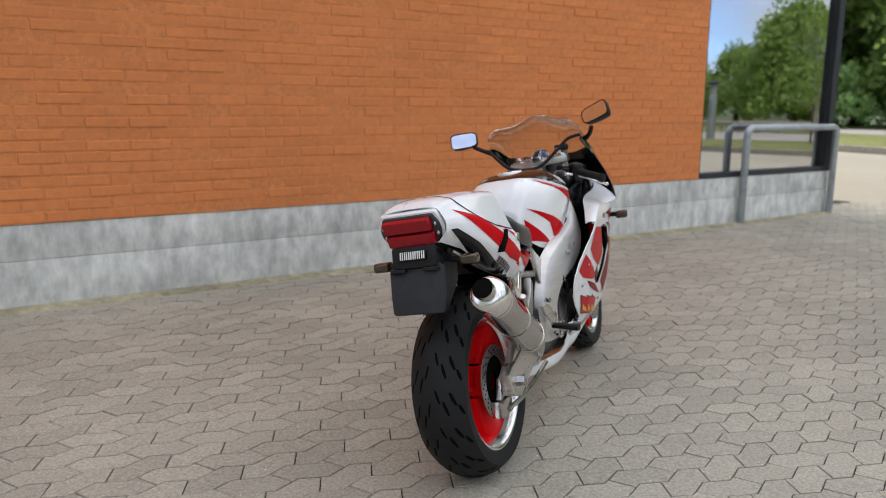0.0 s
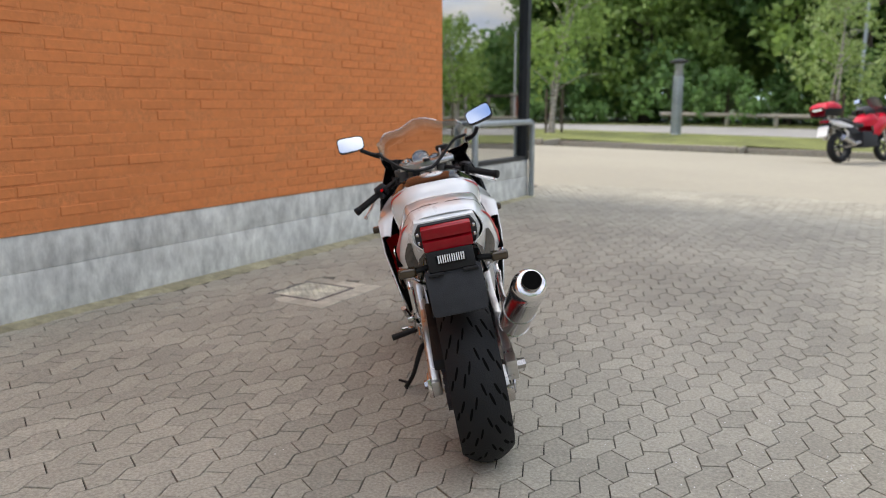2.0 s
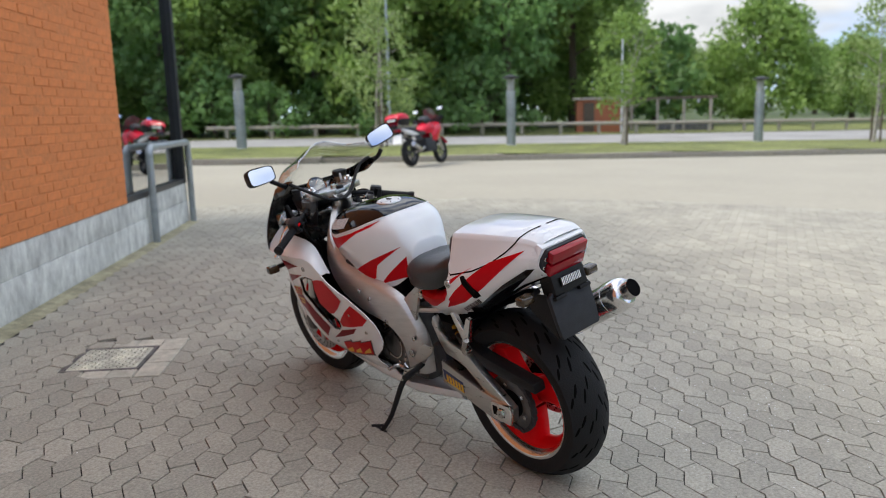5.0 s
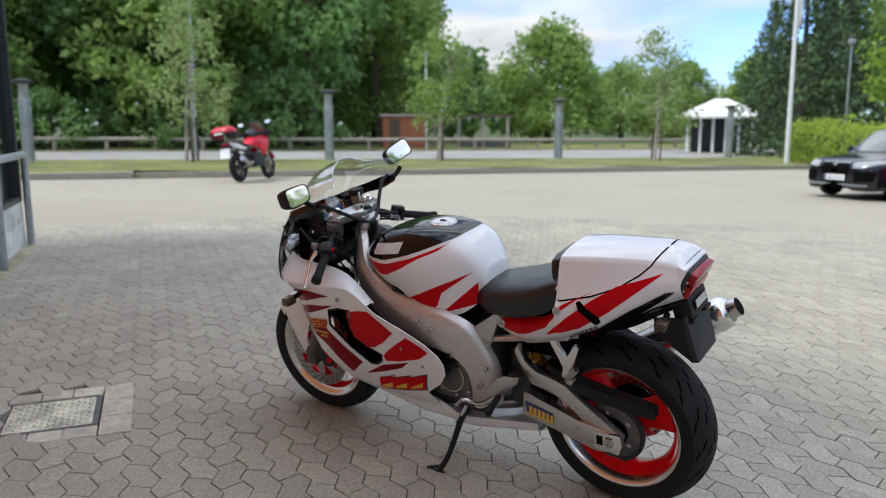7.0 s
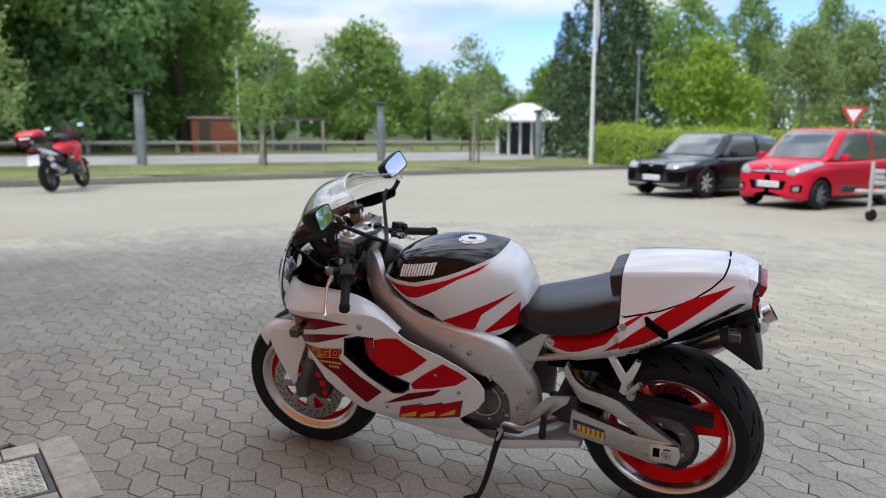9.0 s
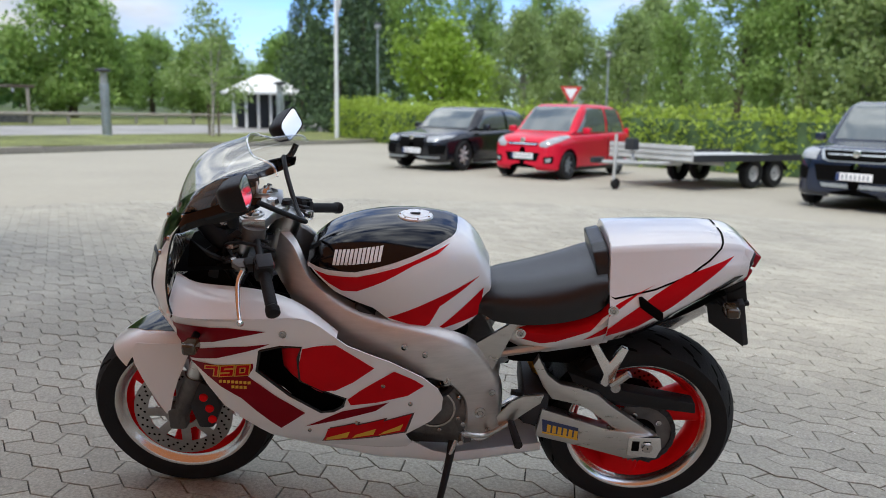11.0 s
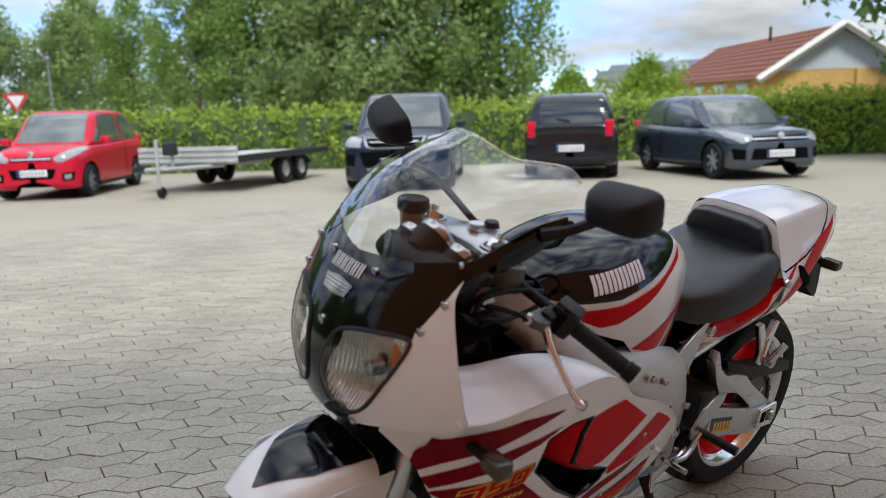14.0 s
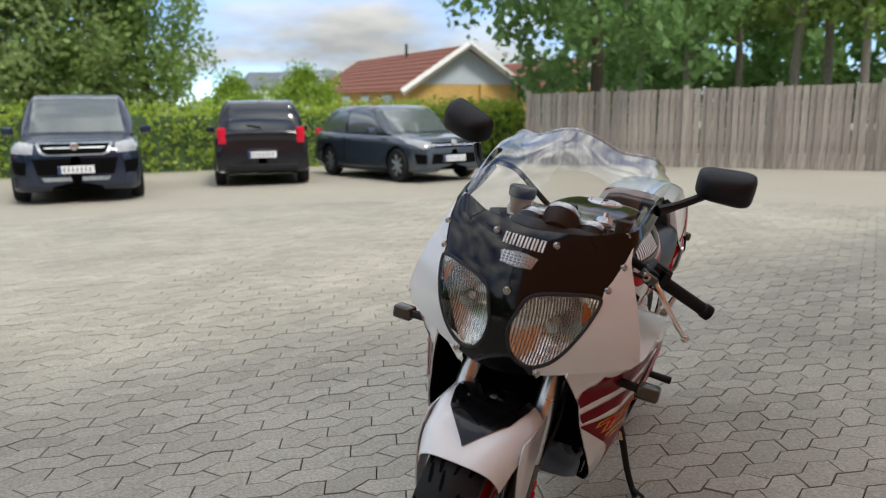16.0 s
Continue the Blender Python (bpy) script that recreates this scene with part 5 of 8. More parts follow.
def nose_bm():
    c = NOSE_LINE
    ys, zs = np.linspace(-0.295, 0.295, 64), np.linspace(0.63, 1.04, 46)
    return grid(np.array([[(np.interp(z, c[:, 0], c[:, 1]) - 1.7 * y * y, y, z) for z in zs] for y in ys]))


def both_sides(half):
    return half + [(-y, z) for y, z in half[::-1]]


NOSE = both_sides([(0.0, 0.672), (0.055, 0.677), (0.095, 0.690), (0.18, 0.712), (0.266, 0.733), (0.281, 0.752), (0.272, 0.80), (0.248, 0.875), (0.214, 0.955), (0.202, 1.012), (0.12, 0.992), (0.0, 0.982)])
HEAD = [(0.034, 0.825), (0.045, 0.852), (0.075, 0.868), (0.13, 0.878), (0.175, 0.880), (0.183, 0.866), (0.170, 0.818), (0.145, 0.765), (0.118, 0.728), (0.085, 0.708), (0.052, 0.712), (0.030, 0.742), (0.022, 0.785)]
HEAD = [tuple(float(c) for c in p) for p in spl(HEAD + HEAD[:1], 46)[:-1]]
WHITE_S = [(0.210, 1.00), (0.204, 0.955), (0.192, 0.915), (0.183, 0.892), (0.183, 0.866), (0.170, 0.818), (0.145, 0.765), (0.118, 0.728), (0.085, 0.700), (0.092, 0.676), (0.18, 0.700), (0.30, 0.73), (0.30, 1.0)]


def nose_shell():
    bm = nose_bm()
    cut(bm, NOSE, True, "yz")
    for s in (1, -1):
        cut(bm, [(s * y, z) for y, z in HEAD], False, "yz")
    return bm


nose = part("nose_fairing", thick(nose_shell(), 0.004, "front"), M_BLACK, bike, "black and white nose fairing with two headlamps")
for s in (1, -1):
    decal("white_cheek", nose_shell, [(s * y, z) for y, z in WHITE_S], M_WHITE, nose, 0.0015, (1,), "", "yz")
    # lamps set into the nose
    rim = [(nose_x(y, z) + 0.001, s * y, z) for y, z in HEAD]
    hl = part("headlamp", tube(rim + rim[:1], 0.0042, 6), M_GREYPLASTIC, nose, "large clear headlamp with a chrome bowl")
    bowl = nose_bm()
    cut(bowl, [(s * y, z) for y, z in HEAD], True, "yz")
    cy, cz = s * 0.100, 0.795
    for v in bowl.verts:
        d = math.hypot((v.co.y - cy) / 0.088, (v.co.z - cz) / 0.092)
        v.co.x -= 0.006 + 0.060 * max(0, 1 - d ** 2.0)
    part("bowl", bowl, M_REFLECT, hl, "chrome reflector bowl")
    glass = nose_bm()
    cut(glass, [(s * y, z) for y, z in HEAD], True, "yz")
    for v in glass.verts:
        v.co.x += 0.004
    part("lens", glass, M_LENS, hl, "clear ribbed glass lens").visible_shadow = False
    ribs = bmesh.new()
    for k in range(15):
        y = 0.035 + 0.0098 * k
        zs = [z for z in np.linspace(0.70, 0.885, 60) if inside(y, z, HEAD)]
        if len(zs) > 6:
            ribs = tube([(nose_x(y, z) + 0.0025, s * y, z) for z in np.linspace(zs[0] + 0.012, zs[-1] - 0.012, 6)], 0.0012, 4, bm=ribs)
    part("lens_ribs", ribs, M_LENS, hl).visible_shadow = False
    part("bulb_shield", lathe([(0.0001, 0.016), (0.014, 0.014), (0.018, -0.01)], 16, (nose_x(0.1, 0.795) - 0.05, s * 0.100, 0.795), "x"), M_STEEL, hl)
    wedge = nose_bm()
    cut(wedge, [(s * y, z) for y, z in [(0.150, 0.872), (0.179, 0.876), (0.172, 0.840), (0.160, 0.812)]], True, "yz")
    for v in wedge.verts:
        v.co.x -= 0.010
    part("side_reflector", wedge, M_ORANGE, hl, "amber corner reflector")
    for y, z in ((0.205, 0.944), (0.190, 0.896), (0.094, 0.693), (0.068, 0.964), (0.190, 1.002)):
        bolt((nose_x(y, z) + 0.002, s * y, z), 0.0075, nose, "x")
bolt((nose_x(0, 0.858) + 0.002, 0, 0.858), 0.009, nose, "x")
vent_q = both_sides([(0.0, 0.905), (0.034, 0.908), (0.042, 0.930), (0.0, 0.936)])
decal("position_lamp", nose_shell, vent_q, M_LAMPGLASS, nose, 0.003, (1,), "ribbed clear position lamp", "yz")
for k in range(9):
    y = -0.034 + 0.0085 * k
    decal("lens_rib", nose_shell, [(y - 0.001, 0.908), (y + 0.001, 0.908), (y + 0.001, 0.932), (y - 0.001, 0.932)], M_STEEL, nose, 0.0042, (1,), "", "yz")
for k in range(4):
    z = 0.911 + 0.006 * k
    decal("lens_rib", nose_shell, [(-0.036, z - 0.0008), (0.036, z - 0.0008), (0.036, z + 0.0008), (-0.036, z + 0.0008)], M_STEEL, nose, 0.0042, (1,), "", "yz")
for k in range(6):
    y, h0, h1 = 0.040 - 0.016 * k, 0.944, 0.966
    for dy in (-0.0036, 0.0036):
        decal("maker_mark", nose_shell, [(y + dy - 0.0022, h0), (y + dy + 0.0022, h0), (y + dy + 0.0018, h1), (y + dy - 0.0026, h1)], M_PRINT, nose, 0.0022, (1,), "", "yz")
for s in (1, -1):
    # dark arms that run back from the nose to the mirrors
    top = spl([(nose_x(0.12, 0.99), 0.12, 0.992), (1.317, 0.198, 1.012), (1.25, 0.206, 1.035), (1.17, 0.210, 1.062), (1.10, 0.212, 1.072)], 20)
    low = spl([(nose_x(0.15, 0.95), 0.15, 0.95), (1.338, 0.205, 0.958), (1.27, 0.212, 0.985), (1.19, 0.216, 1.005), (1.105, 0.212, 1.045)], 20)
    rows = np.array([[a, (a * 0.5 + b * 0.5) + np.array([0, 0.008, 0]), b] for a, b in zip(top, low)]) * np.array([1, s, 1])
    part("mirror_arm", thick(grid(rows), 0.005, "sides"), M_BLACK, nose)
    mir = part("mirror", tube([(1.165, s * 0.215, 1.045), (1.13, s * 0.25, 1.062), (1.112, s * (0.30 if s > 0 else 0.27), 1.095)], [0.014, 0.010, 0.010], 8, 10), M_PLASTIC, bike, "black rear-view mirror on a short stalk")
    MM = Matrix.Translation((1.118 if s > 0 else 1.145, s * (0.342 if s > 0 else 0.292), 1.126 if s > 0 else 1.150)) @ Matrix.Rotation(radians(9 if s > 0 else -16), 4, "Z") @ Matrix.Rotation(radians(13 if s > 0 else 19), 4, "Y") @ Matrix.Rotation(radians(0 if s > 0 else -18), 4, "X")
    shell_rows = []
    for f, k in ((0.0, 1.0), (0.015, 1.0), (0.035, 0.95), (0.055, 0.80), (0.066, 0.55), (0.070, 0.2)):
        ring = []
        for a in np.linspace(0, 2 * np.pi, 28, endpoint=False):
            ca, sa = math.cos(a), math.sin(a)
            yy, zz = 0.064 * math.copysign(abs(ca) ** 0.42, ca), 0.0365 * math.copysign(abs(sa) ** 0.42, sa)
            zz *= 1.0 + 0.10 * s * yy / 0.08
            ring.append((f - 0.02, yy * k, zz * k))
        shell_rows.append(ring)
    sh = grid(shell_rows, wrap_v=True)
    sh.faces.new([v for v in sh.verts][-28:])
    part("mirror_shell", moved(sh, MM), M_PLASTIC, mir)
    glass_pts = [(0.060 * math.copysign(abs(math.cos(a)) ** 0.42, math.cos(a)), 0.0325 * math.copysign(abs(math.sin(a)) ** 0.42, math.sin(a)) * (1 + 0.10 * s * math.cos(a))) for a in np.linspace(0, 2 * np.pi, 28, endpoint=False)]
    part("mirror_glass", moved(plate(glass_pts, -0.019, -0.0165, plane="yz"), MM), M_MIRROR, mir, "clear mirror glass")
    # front indicators
    fi = part("front_indicator", tube([(1.30, s * 0.24, 0.675), (1.298, s * 0.285, 0.672)], 0.011, 8), M_PLASTIC, bike, "smoked front indicator on a short stalk")
    part("lens", box((1.295, s * 0.308, 0.670), (0.038, 0.052, 0.034), 0.010, 3), M_AMBER, fi)

# windscreen
base = [(nose_x(0.0, 0.985), 0.0, 0.985), (nose_x(0.06, 0.986), 0.06, 0.987), (nose_x(0.12, 0.993), 0.12, 0.994), (1.322, 0.190, 1.014), (1.22, 0.205, 1.044), (1.10, 0.213, 1.074)]
topc = [(1.192, 0.0, 1.182), (1.190, 0.028, 1.179), (1.180, 0.062, 1.167), (1.155, 0.105, 1.149), (1.112, 0.146, 1.147), (1.082, 0.174, 1.142), (1.068, 0.196, 1.120)]
b_s, t_s = spl(base, 22), spl(topc, 22)
scr = []
for f in np.linspace(0, 1, 14):
    row = b_s * (1 - f) + t_s * f
    bulge = 0.052 * math.sin(math.pi * f)
    row = row + np.stack([bulge * 0.75 * np.linspace(1, 0.15, 22), 0.25 * bulge * np.linspace(0, 1, 22), bulge * 0.65 * np.linspace(1, 0.3, 22)], -1)
    if f > 0.99:
        row = row + np.array([-0.010, 0, 0.006])
    scr.append(np.concatenate([(row * np.array([1, -1, 1]))[:0:-1], row]))
screen = part("windscreen", grid(scr), M_SCREEN, bike, "clear bubble windscreen with a rolled top edge")
screen.visible_shadow = False
part("screen_edge", tube([tuple(p) for p in scr[-1]], 0.0034, 8), M_EDGE, screen).visible_shadow = False

# --- front end: forks, mudguard, controls ---
fork = None
for s in (1, -1):
    a, c2 = Vector((1.142, s * 0.098, 0.985)), Vector((1.43, s * 0.098, 0.285))
    b = a.lerp(c2, 0.76)
    leg = part("fork_leg", moved(tube([a, a.lerp(b, 0.5), b], 0.0255, 20), STEER), M_ALU, bike, "satin upside-down fork leg")
    part("slider", moved(tube([b.lerp(c2, 0.0), b.lerp(c2, 0.03), c2], [0.031, 0.029, 0.027], 18), STEER), M_CAST, leg)
    part("fork_cap", moved(tube([a, a + Vector((-0.006, 0, 0.014))], [0.022, 0.018], 6), STEER), M_POLISH, leg)
    part("adjuster", moved(tube([a + Vector((-0.006, 0, 0.014)), a + Vector((-0.010, 0, 0.026))], 0.008, 10), STEER), M_POLISH, leg)
    part("fork_foot", moved(box((1.425, s * 0.098, 0.305), (0.055, 0.05, 0.08), 0.012), STEER), M_CAST, leg)
    cal = part("brake_caliper", moved(plate([(1.30, 0.42), (1.345, 0.44), (1.385, 0.36), (1.36, 0.27), (1.315, 0.27), (1.285, 0.34)], s * 0.062, s * 0.118, 0.010), STEER), M_GREYPLASTIC, bike, "dark brake caliper with red seals")
    for z, x in ((0.385, 0.0), (0.345, -0.015), (0.305, -0.02)):
        part("piston_seal", moved(lathe([(0.0001, s * 0.004), (0.012, s * 0.004), (0.014, -s * 0.002)], 14, (1.335 + x, s * 0.120, z)), STEER), M_WHEELRED, cal)
    part("brake_hose", tube([STEER @ Vector((1.32, s * 0.11, 0.42)), STEER @ Vector((1.27, s * 0.13, 0.55)), STEER @ Vector((1.23, s * 0.10, 0.72)), STEER @ Vector((1.19, s * 0.05, 0.86))], 0.006, 8, 16), M_PLASTIC, cal)
clamp = part("top_yoke", moved(plate([(1.10, -0.135), (1.165, -0.135), (1.185, -0.10), (1.165, -0.05), (1.17, 0.05), (1.185, 0.10), (1.165, 0.135), (1.10, 0.135), (1.085, 0.06), (1.06, 0.03), (1.06, -0.03), (1.085, -0.06)], 0.955, 0.985, 0.006, "xy"), STEER), M_ALU, bike, "satin aluminium top yoke with stem nut")
part("stem_nut", moved(lathe([(0.0001, 0.014), (0.017, 0.014), (0.019, 0.0)], 6, (1.105, 0, 0.986), "z"), STEER), M_POLISH, clamp)
part("ignition", moved(lathe([(0.0001, 0.012), (0.014, 0.012), (0.018, 0.0)], 16, (1.062, 0, 0.986), "z"), STEER), M_PLASTIC, clamp)
part("lower_yoke", moved(box((1.215, 0, 0.80), (0.08, 0.27, 0.045), 0.012, m=Matrix.Rotation(radians(-22), 4, "Y")), STEER), M_CAST, clamp)


def fender_point(a, f, lift=0.0):
    """A point of the mudguard's skin: a round the wheel from straight ahead, f from flank to flank."""
    flare = np.interp(a, [radians(50), radians(64), radians(85), radians(108), radians(150)], [0.092, 0.108, 0.116, 0.116, 0.110])
    nose_cut = np.interp(a, [radians(50), radians(60), radians(74)], [0.026, 0.009, 0.0])
    r = 0.309 + lift - (0.050 + nose_cut) * abs(f) ** 3.2
    return (1.42 + r * math.cos(a), flare * math.sin(f * 1.42) / math.sin(1.42), 0.298 + r * math.sin(a))


def fender_bm():
    bm = grid([[fender_point(a, f) for f in np.linspace(-1, 1, 25)] for a in np.linspace(radians(50), radians(97), 24)])
    for s in (1, -1):
        # the flank sweeps down into a guard ahead of the fork leg
        rows = []
        for z, xf, xb, y in ((0.572, 1.520, 1.352, 0.1145), (0.545, 1.538, 1.362, 0.1165), (0.50, 1.533, 1.382, 0.1195), (0.45, 1.515, 1.405, 0.1215), (0.40, 1.494, 1.424, 0.1225), (0.355, 1.474, 1.436, 0.1220), (0.325, 1.458, 1.444, 0.1200)):
            rows.append([(xf + (xb - xf) * f, s * (y - 0.010 * (1 - math.sin(math.pi * min(1, f * 1.6 + 0.2))) * (1 if f < 0.2 else 0)), z) for f in np.linspace(0, 1, 7)])
        bm = join(bm, grid(rows))
    return bm


fender = part("front_mudguard", moved(thick(fender_bm(), 0.003), STEER), M_WHITE, bike, "white front mudguard with a black top panel")
wedge = []
for a in np.linspace(radians(57), radians(96.5), 20):
    wmax = np.interp(a, [radians(57), radians(74), radians(88), radians(108)], [0.01, 0.46, 0.58, 0.62])
    wedge.append([fender_point(a, f, 0.002) for f in np.linspace(-wmax, wmax, 13)])
part("top_panel", moved(grid(wedge), STEER), M_BLACK, fender)

BARS = {1: ((1.148, 0.130, 0.935), (1.115, 0.205, 0.898), (1.042, 0.378, 0.812)), -1: ((1.150, -0.060, 0.940), (1.105, -0.140, 0.925), (0.985, -0.318, 0.868))}
for s in (1, -1):
    p0, p1, p2 = [Vector(v) for v in BARS[s]]
    ax = (p2 - p1).normalized()
    bar = part("handlebar", tube([p0, p1, p1.lerp(p2, 0.45)], 0.011, 12), M_PLASTIC, bike, "black clip-on handlebar with ribbed grip")
    part("clip", tube([p0 + Vector((0, 0, 0.024)), p0 - Vector((-0.008, 0, 0.024))], 0.033, 18), M_CAST, bar)
    gr = [(0.0165 if k % 2 else 0.0152) for k in range(25)]
    part("grip", tube([p1.lerp(p2, 0.30 + 0.58 * k / 24) for k in range(25)], gr, 14), M_RUBBER, bar, "ribbed black rubber grip")
    part("bar_end", tube([p1.lerp(p2, f) for f in (0.88, 0.90, 0.93, 0.99, 1.0)], [0.015, 0.0185, 0.0165, 0.0185, 0.015], 16), M_PLASTIC, bar)
    sw = Matrix.Translation(p1.lerp(p2, 0.20)) @ ax.to_track_quat("Y", "Z").to_matrix().to_4x4()
    part("switch_box", moved(box((0, 0, 0.0), (0.05, 0.055, 0.055), 0.012), sw), M_PLASTIC, bar)
    part("switch", moved(box((-0.024, 0.004, 0.012), (0.010, 0.014, 0.012), 0.003), sw), M_WHEELRED, bar)
    part("lever_clamp", moved(box((0.026, -0.022, -0.004), (0.045, 0.03, 0.036), 0.010), sw), M_PLASTIC, bar)
    l0 = sw @ Vector((0.050, -0.012, -0.010))
    l3 = Vector((1.142, 0.344, 0.765)) if s > 0 else Vector((1.085, -0.305, 0.835))
    lever = part("lever", tube([l0, l0.lerp(l3, 0.3) + Vector((0.012, 0, 0.006)), l0.lerp(l3, 0.7) + Vector((0.008, 0, 0.0)), l3], [0.010, 0.007, 0.006, 0.0055], 10, 16), M_POLISH, bar, "polished ball-end lever")
    part("ball_end", lathe([(0.0001, -0.010), (0.006, -0.008), (0.010, 0), (0.006, 0.008), (0.0001, 0.010)], 14, l3), M_POLISH, lever)
    part("lever_pivot", lathe([(0.0001, 0.008), (0.011, 0.008), (0.012, -0.008)], 14, l0, "z"), M_STEEL, lever)
    part("cable", tube([l0, l0 + Vector((0.05, -s * 0.06, 0.02)), Vector((1.25, s * 0.06, 0.87)), Vector((1.16, s * 0.05, 0.74))], 0.005, 6, 16), M_PLASTIC, bar)
res_c = Vector((1.222, -0.090, 1.006))
resv = part("brake_reservoir", lathe([(0.0001, -0.034), (0.020, -0.034), (0.0235, -0.028), (0.0265, 0.0), (0.0265, 0.010)], 28, res_c, "z"), M_FLUID, bike, "amber brake fluid reservoir with a black cap")
part("reservoir_cap", lathe([(0.0265, 0.004), (0.031, 0.006), (0.0325, 0.009), (0.0325, 0.027), (0.030, 0.031), (0.024, 0.0315), (0.023, 0.030), (0.0001, 0.030)], 32, res_c, "z"), M_PLASTIC, resv, "ribbed black screw cap")
part("cap_tab", box(res_c + Vector((-0.030, 0.014, 0.004)), (0.006, 0.010, 0.034), 0.002, 1), M_PRINT, resv)
part("reservoir_bracket", tube([res_c + Vector((0, 0, -0.028)), res_c + Vector((-0.03, 0.01, -0.075)), (1.165, -0.095, 0.945)], 0.007, 8), M_ALU, resv)
resl = part("clutch_reservoir", lathe([(0.0001, -0.02), (0.016, -0.02), (0.018, 0.012), (0.020, 0.014), (0.020, 0.026), (0.0001, 0.028)], 20, (1.20, 0.155, 0.985), "z"), M_PLASTIC, bike, "small black fluid reservoir")
dash = part("instrument_panel", box((1.268, 0.022, 0.930), (0.06, 0.225, 0.110), 0.026, 3, m=Matrix.Rotation(radians(38), 4, "Y")), M_PLASTIC, bike, "black instrument cluster with round dials")
for y, z, r in ((0.024, 0.990, 0.043), (0.098, 0.972, 0.032), (-0.050, 0.970, 0.033)):
    dm = Matrix.Translation((1.246, y, z)) @ Matrix.Rotation(radians(-52), 4, "Y")
    g = part("dial", moved(lathe([(0.0001, 0.004), (r * 0.9, 0.004), (r * 0.9, 0.010), (r, 0.010), (r, -0.02), (r * 0.78, -0.044), (0.0001, -0.050)], 30, (0, 0, 0), "z"), dm), M_PLASTIC, dash, "round black dial with a chrome ring")
    part("dial_ring", moved(lathe([(r * 0.9, 0.010), (r * 0.96, 0.013), (r * 1.03, 0.009), (r * 1.03, -0.004)], 30, (0, 0, 0), "z"), dm), M_STEEL, g)
    part("dial_glass", moved(lathe([(0.0001, 0.0105), (r * 0.6, 0.0100), (r * 0.9, 0.0088)], 24, (0, 0, 0), "z"), dm), M_DARKLENS, g, "clear dial glass").visible_shadow = False
    for k in range(9):
        a = radians(-210 + k * 30)
        part("dial_tick", moved(box((r * 0.72 * math.cos(a), r * 0.72 * math.sin(a), 0.0055), (r * 0.16, 0.0016, 0.0008), m=Matrix.Rotation(a, 4, "Z")), dm), M_PRINT, g)
    part("needle", moved(box((r * 0.25, 0, 0.007), (r * 0.8, 0.0018, 0.001), m=Matrix.Rotation(2.4, 4, "Z")), dm), M_ORANGE, g)
part("mirror_stay", tube([(1.105, 0.225, 1.062), (1.045, 0.155, 1.005), (1.012, 0.10, 0.968), (1.036, 0.03, 0.952), (1.066, -0.035, 0.962), (1.105, -0.11, 1.025), (1.124, -0.155, 1.06), (1.14, -0.21, 1.07)], 0.0075, 8, 30), M_PLASTIC, nose, "bent black stay between the mirror mounts")
# near-black sheets and blocks fill the nose with the shade of its hollow
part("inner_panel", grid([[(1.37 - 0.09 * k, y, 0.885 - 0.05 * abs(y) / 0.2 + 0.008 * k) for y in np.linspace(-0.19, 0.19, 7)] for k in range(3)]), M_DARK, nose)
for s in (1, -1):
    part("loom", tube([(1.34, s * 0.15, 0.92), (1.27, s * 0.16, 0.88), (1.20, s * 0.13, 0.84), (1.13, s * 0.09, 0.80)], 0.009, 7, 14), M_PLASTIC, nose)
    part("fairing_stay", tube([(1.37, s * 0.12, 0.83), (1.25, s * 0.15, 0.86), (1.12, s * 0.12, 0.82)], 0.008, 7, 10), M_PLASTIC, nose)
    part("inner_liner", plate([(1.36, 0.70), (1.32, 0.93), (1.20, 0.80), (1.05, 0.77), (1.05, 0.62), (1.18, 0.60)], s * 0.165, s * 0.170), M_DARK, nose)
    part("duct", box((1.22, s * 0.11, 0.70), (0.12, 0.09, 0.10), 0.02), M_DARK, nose)

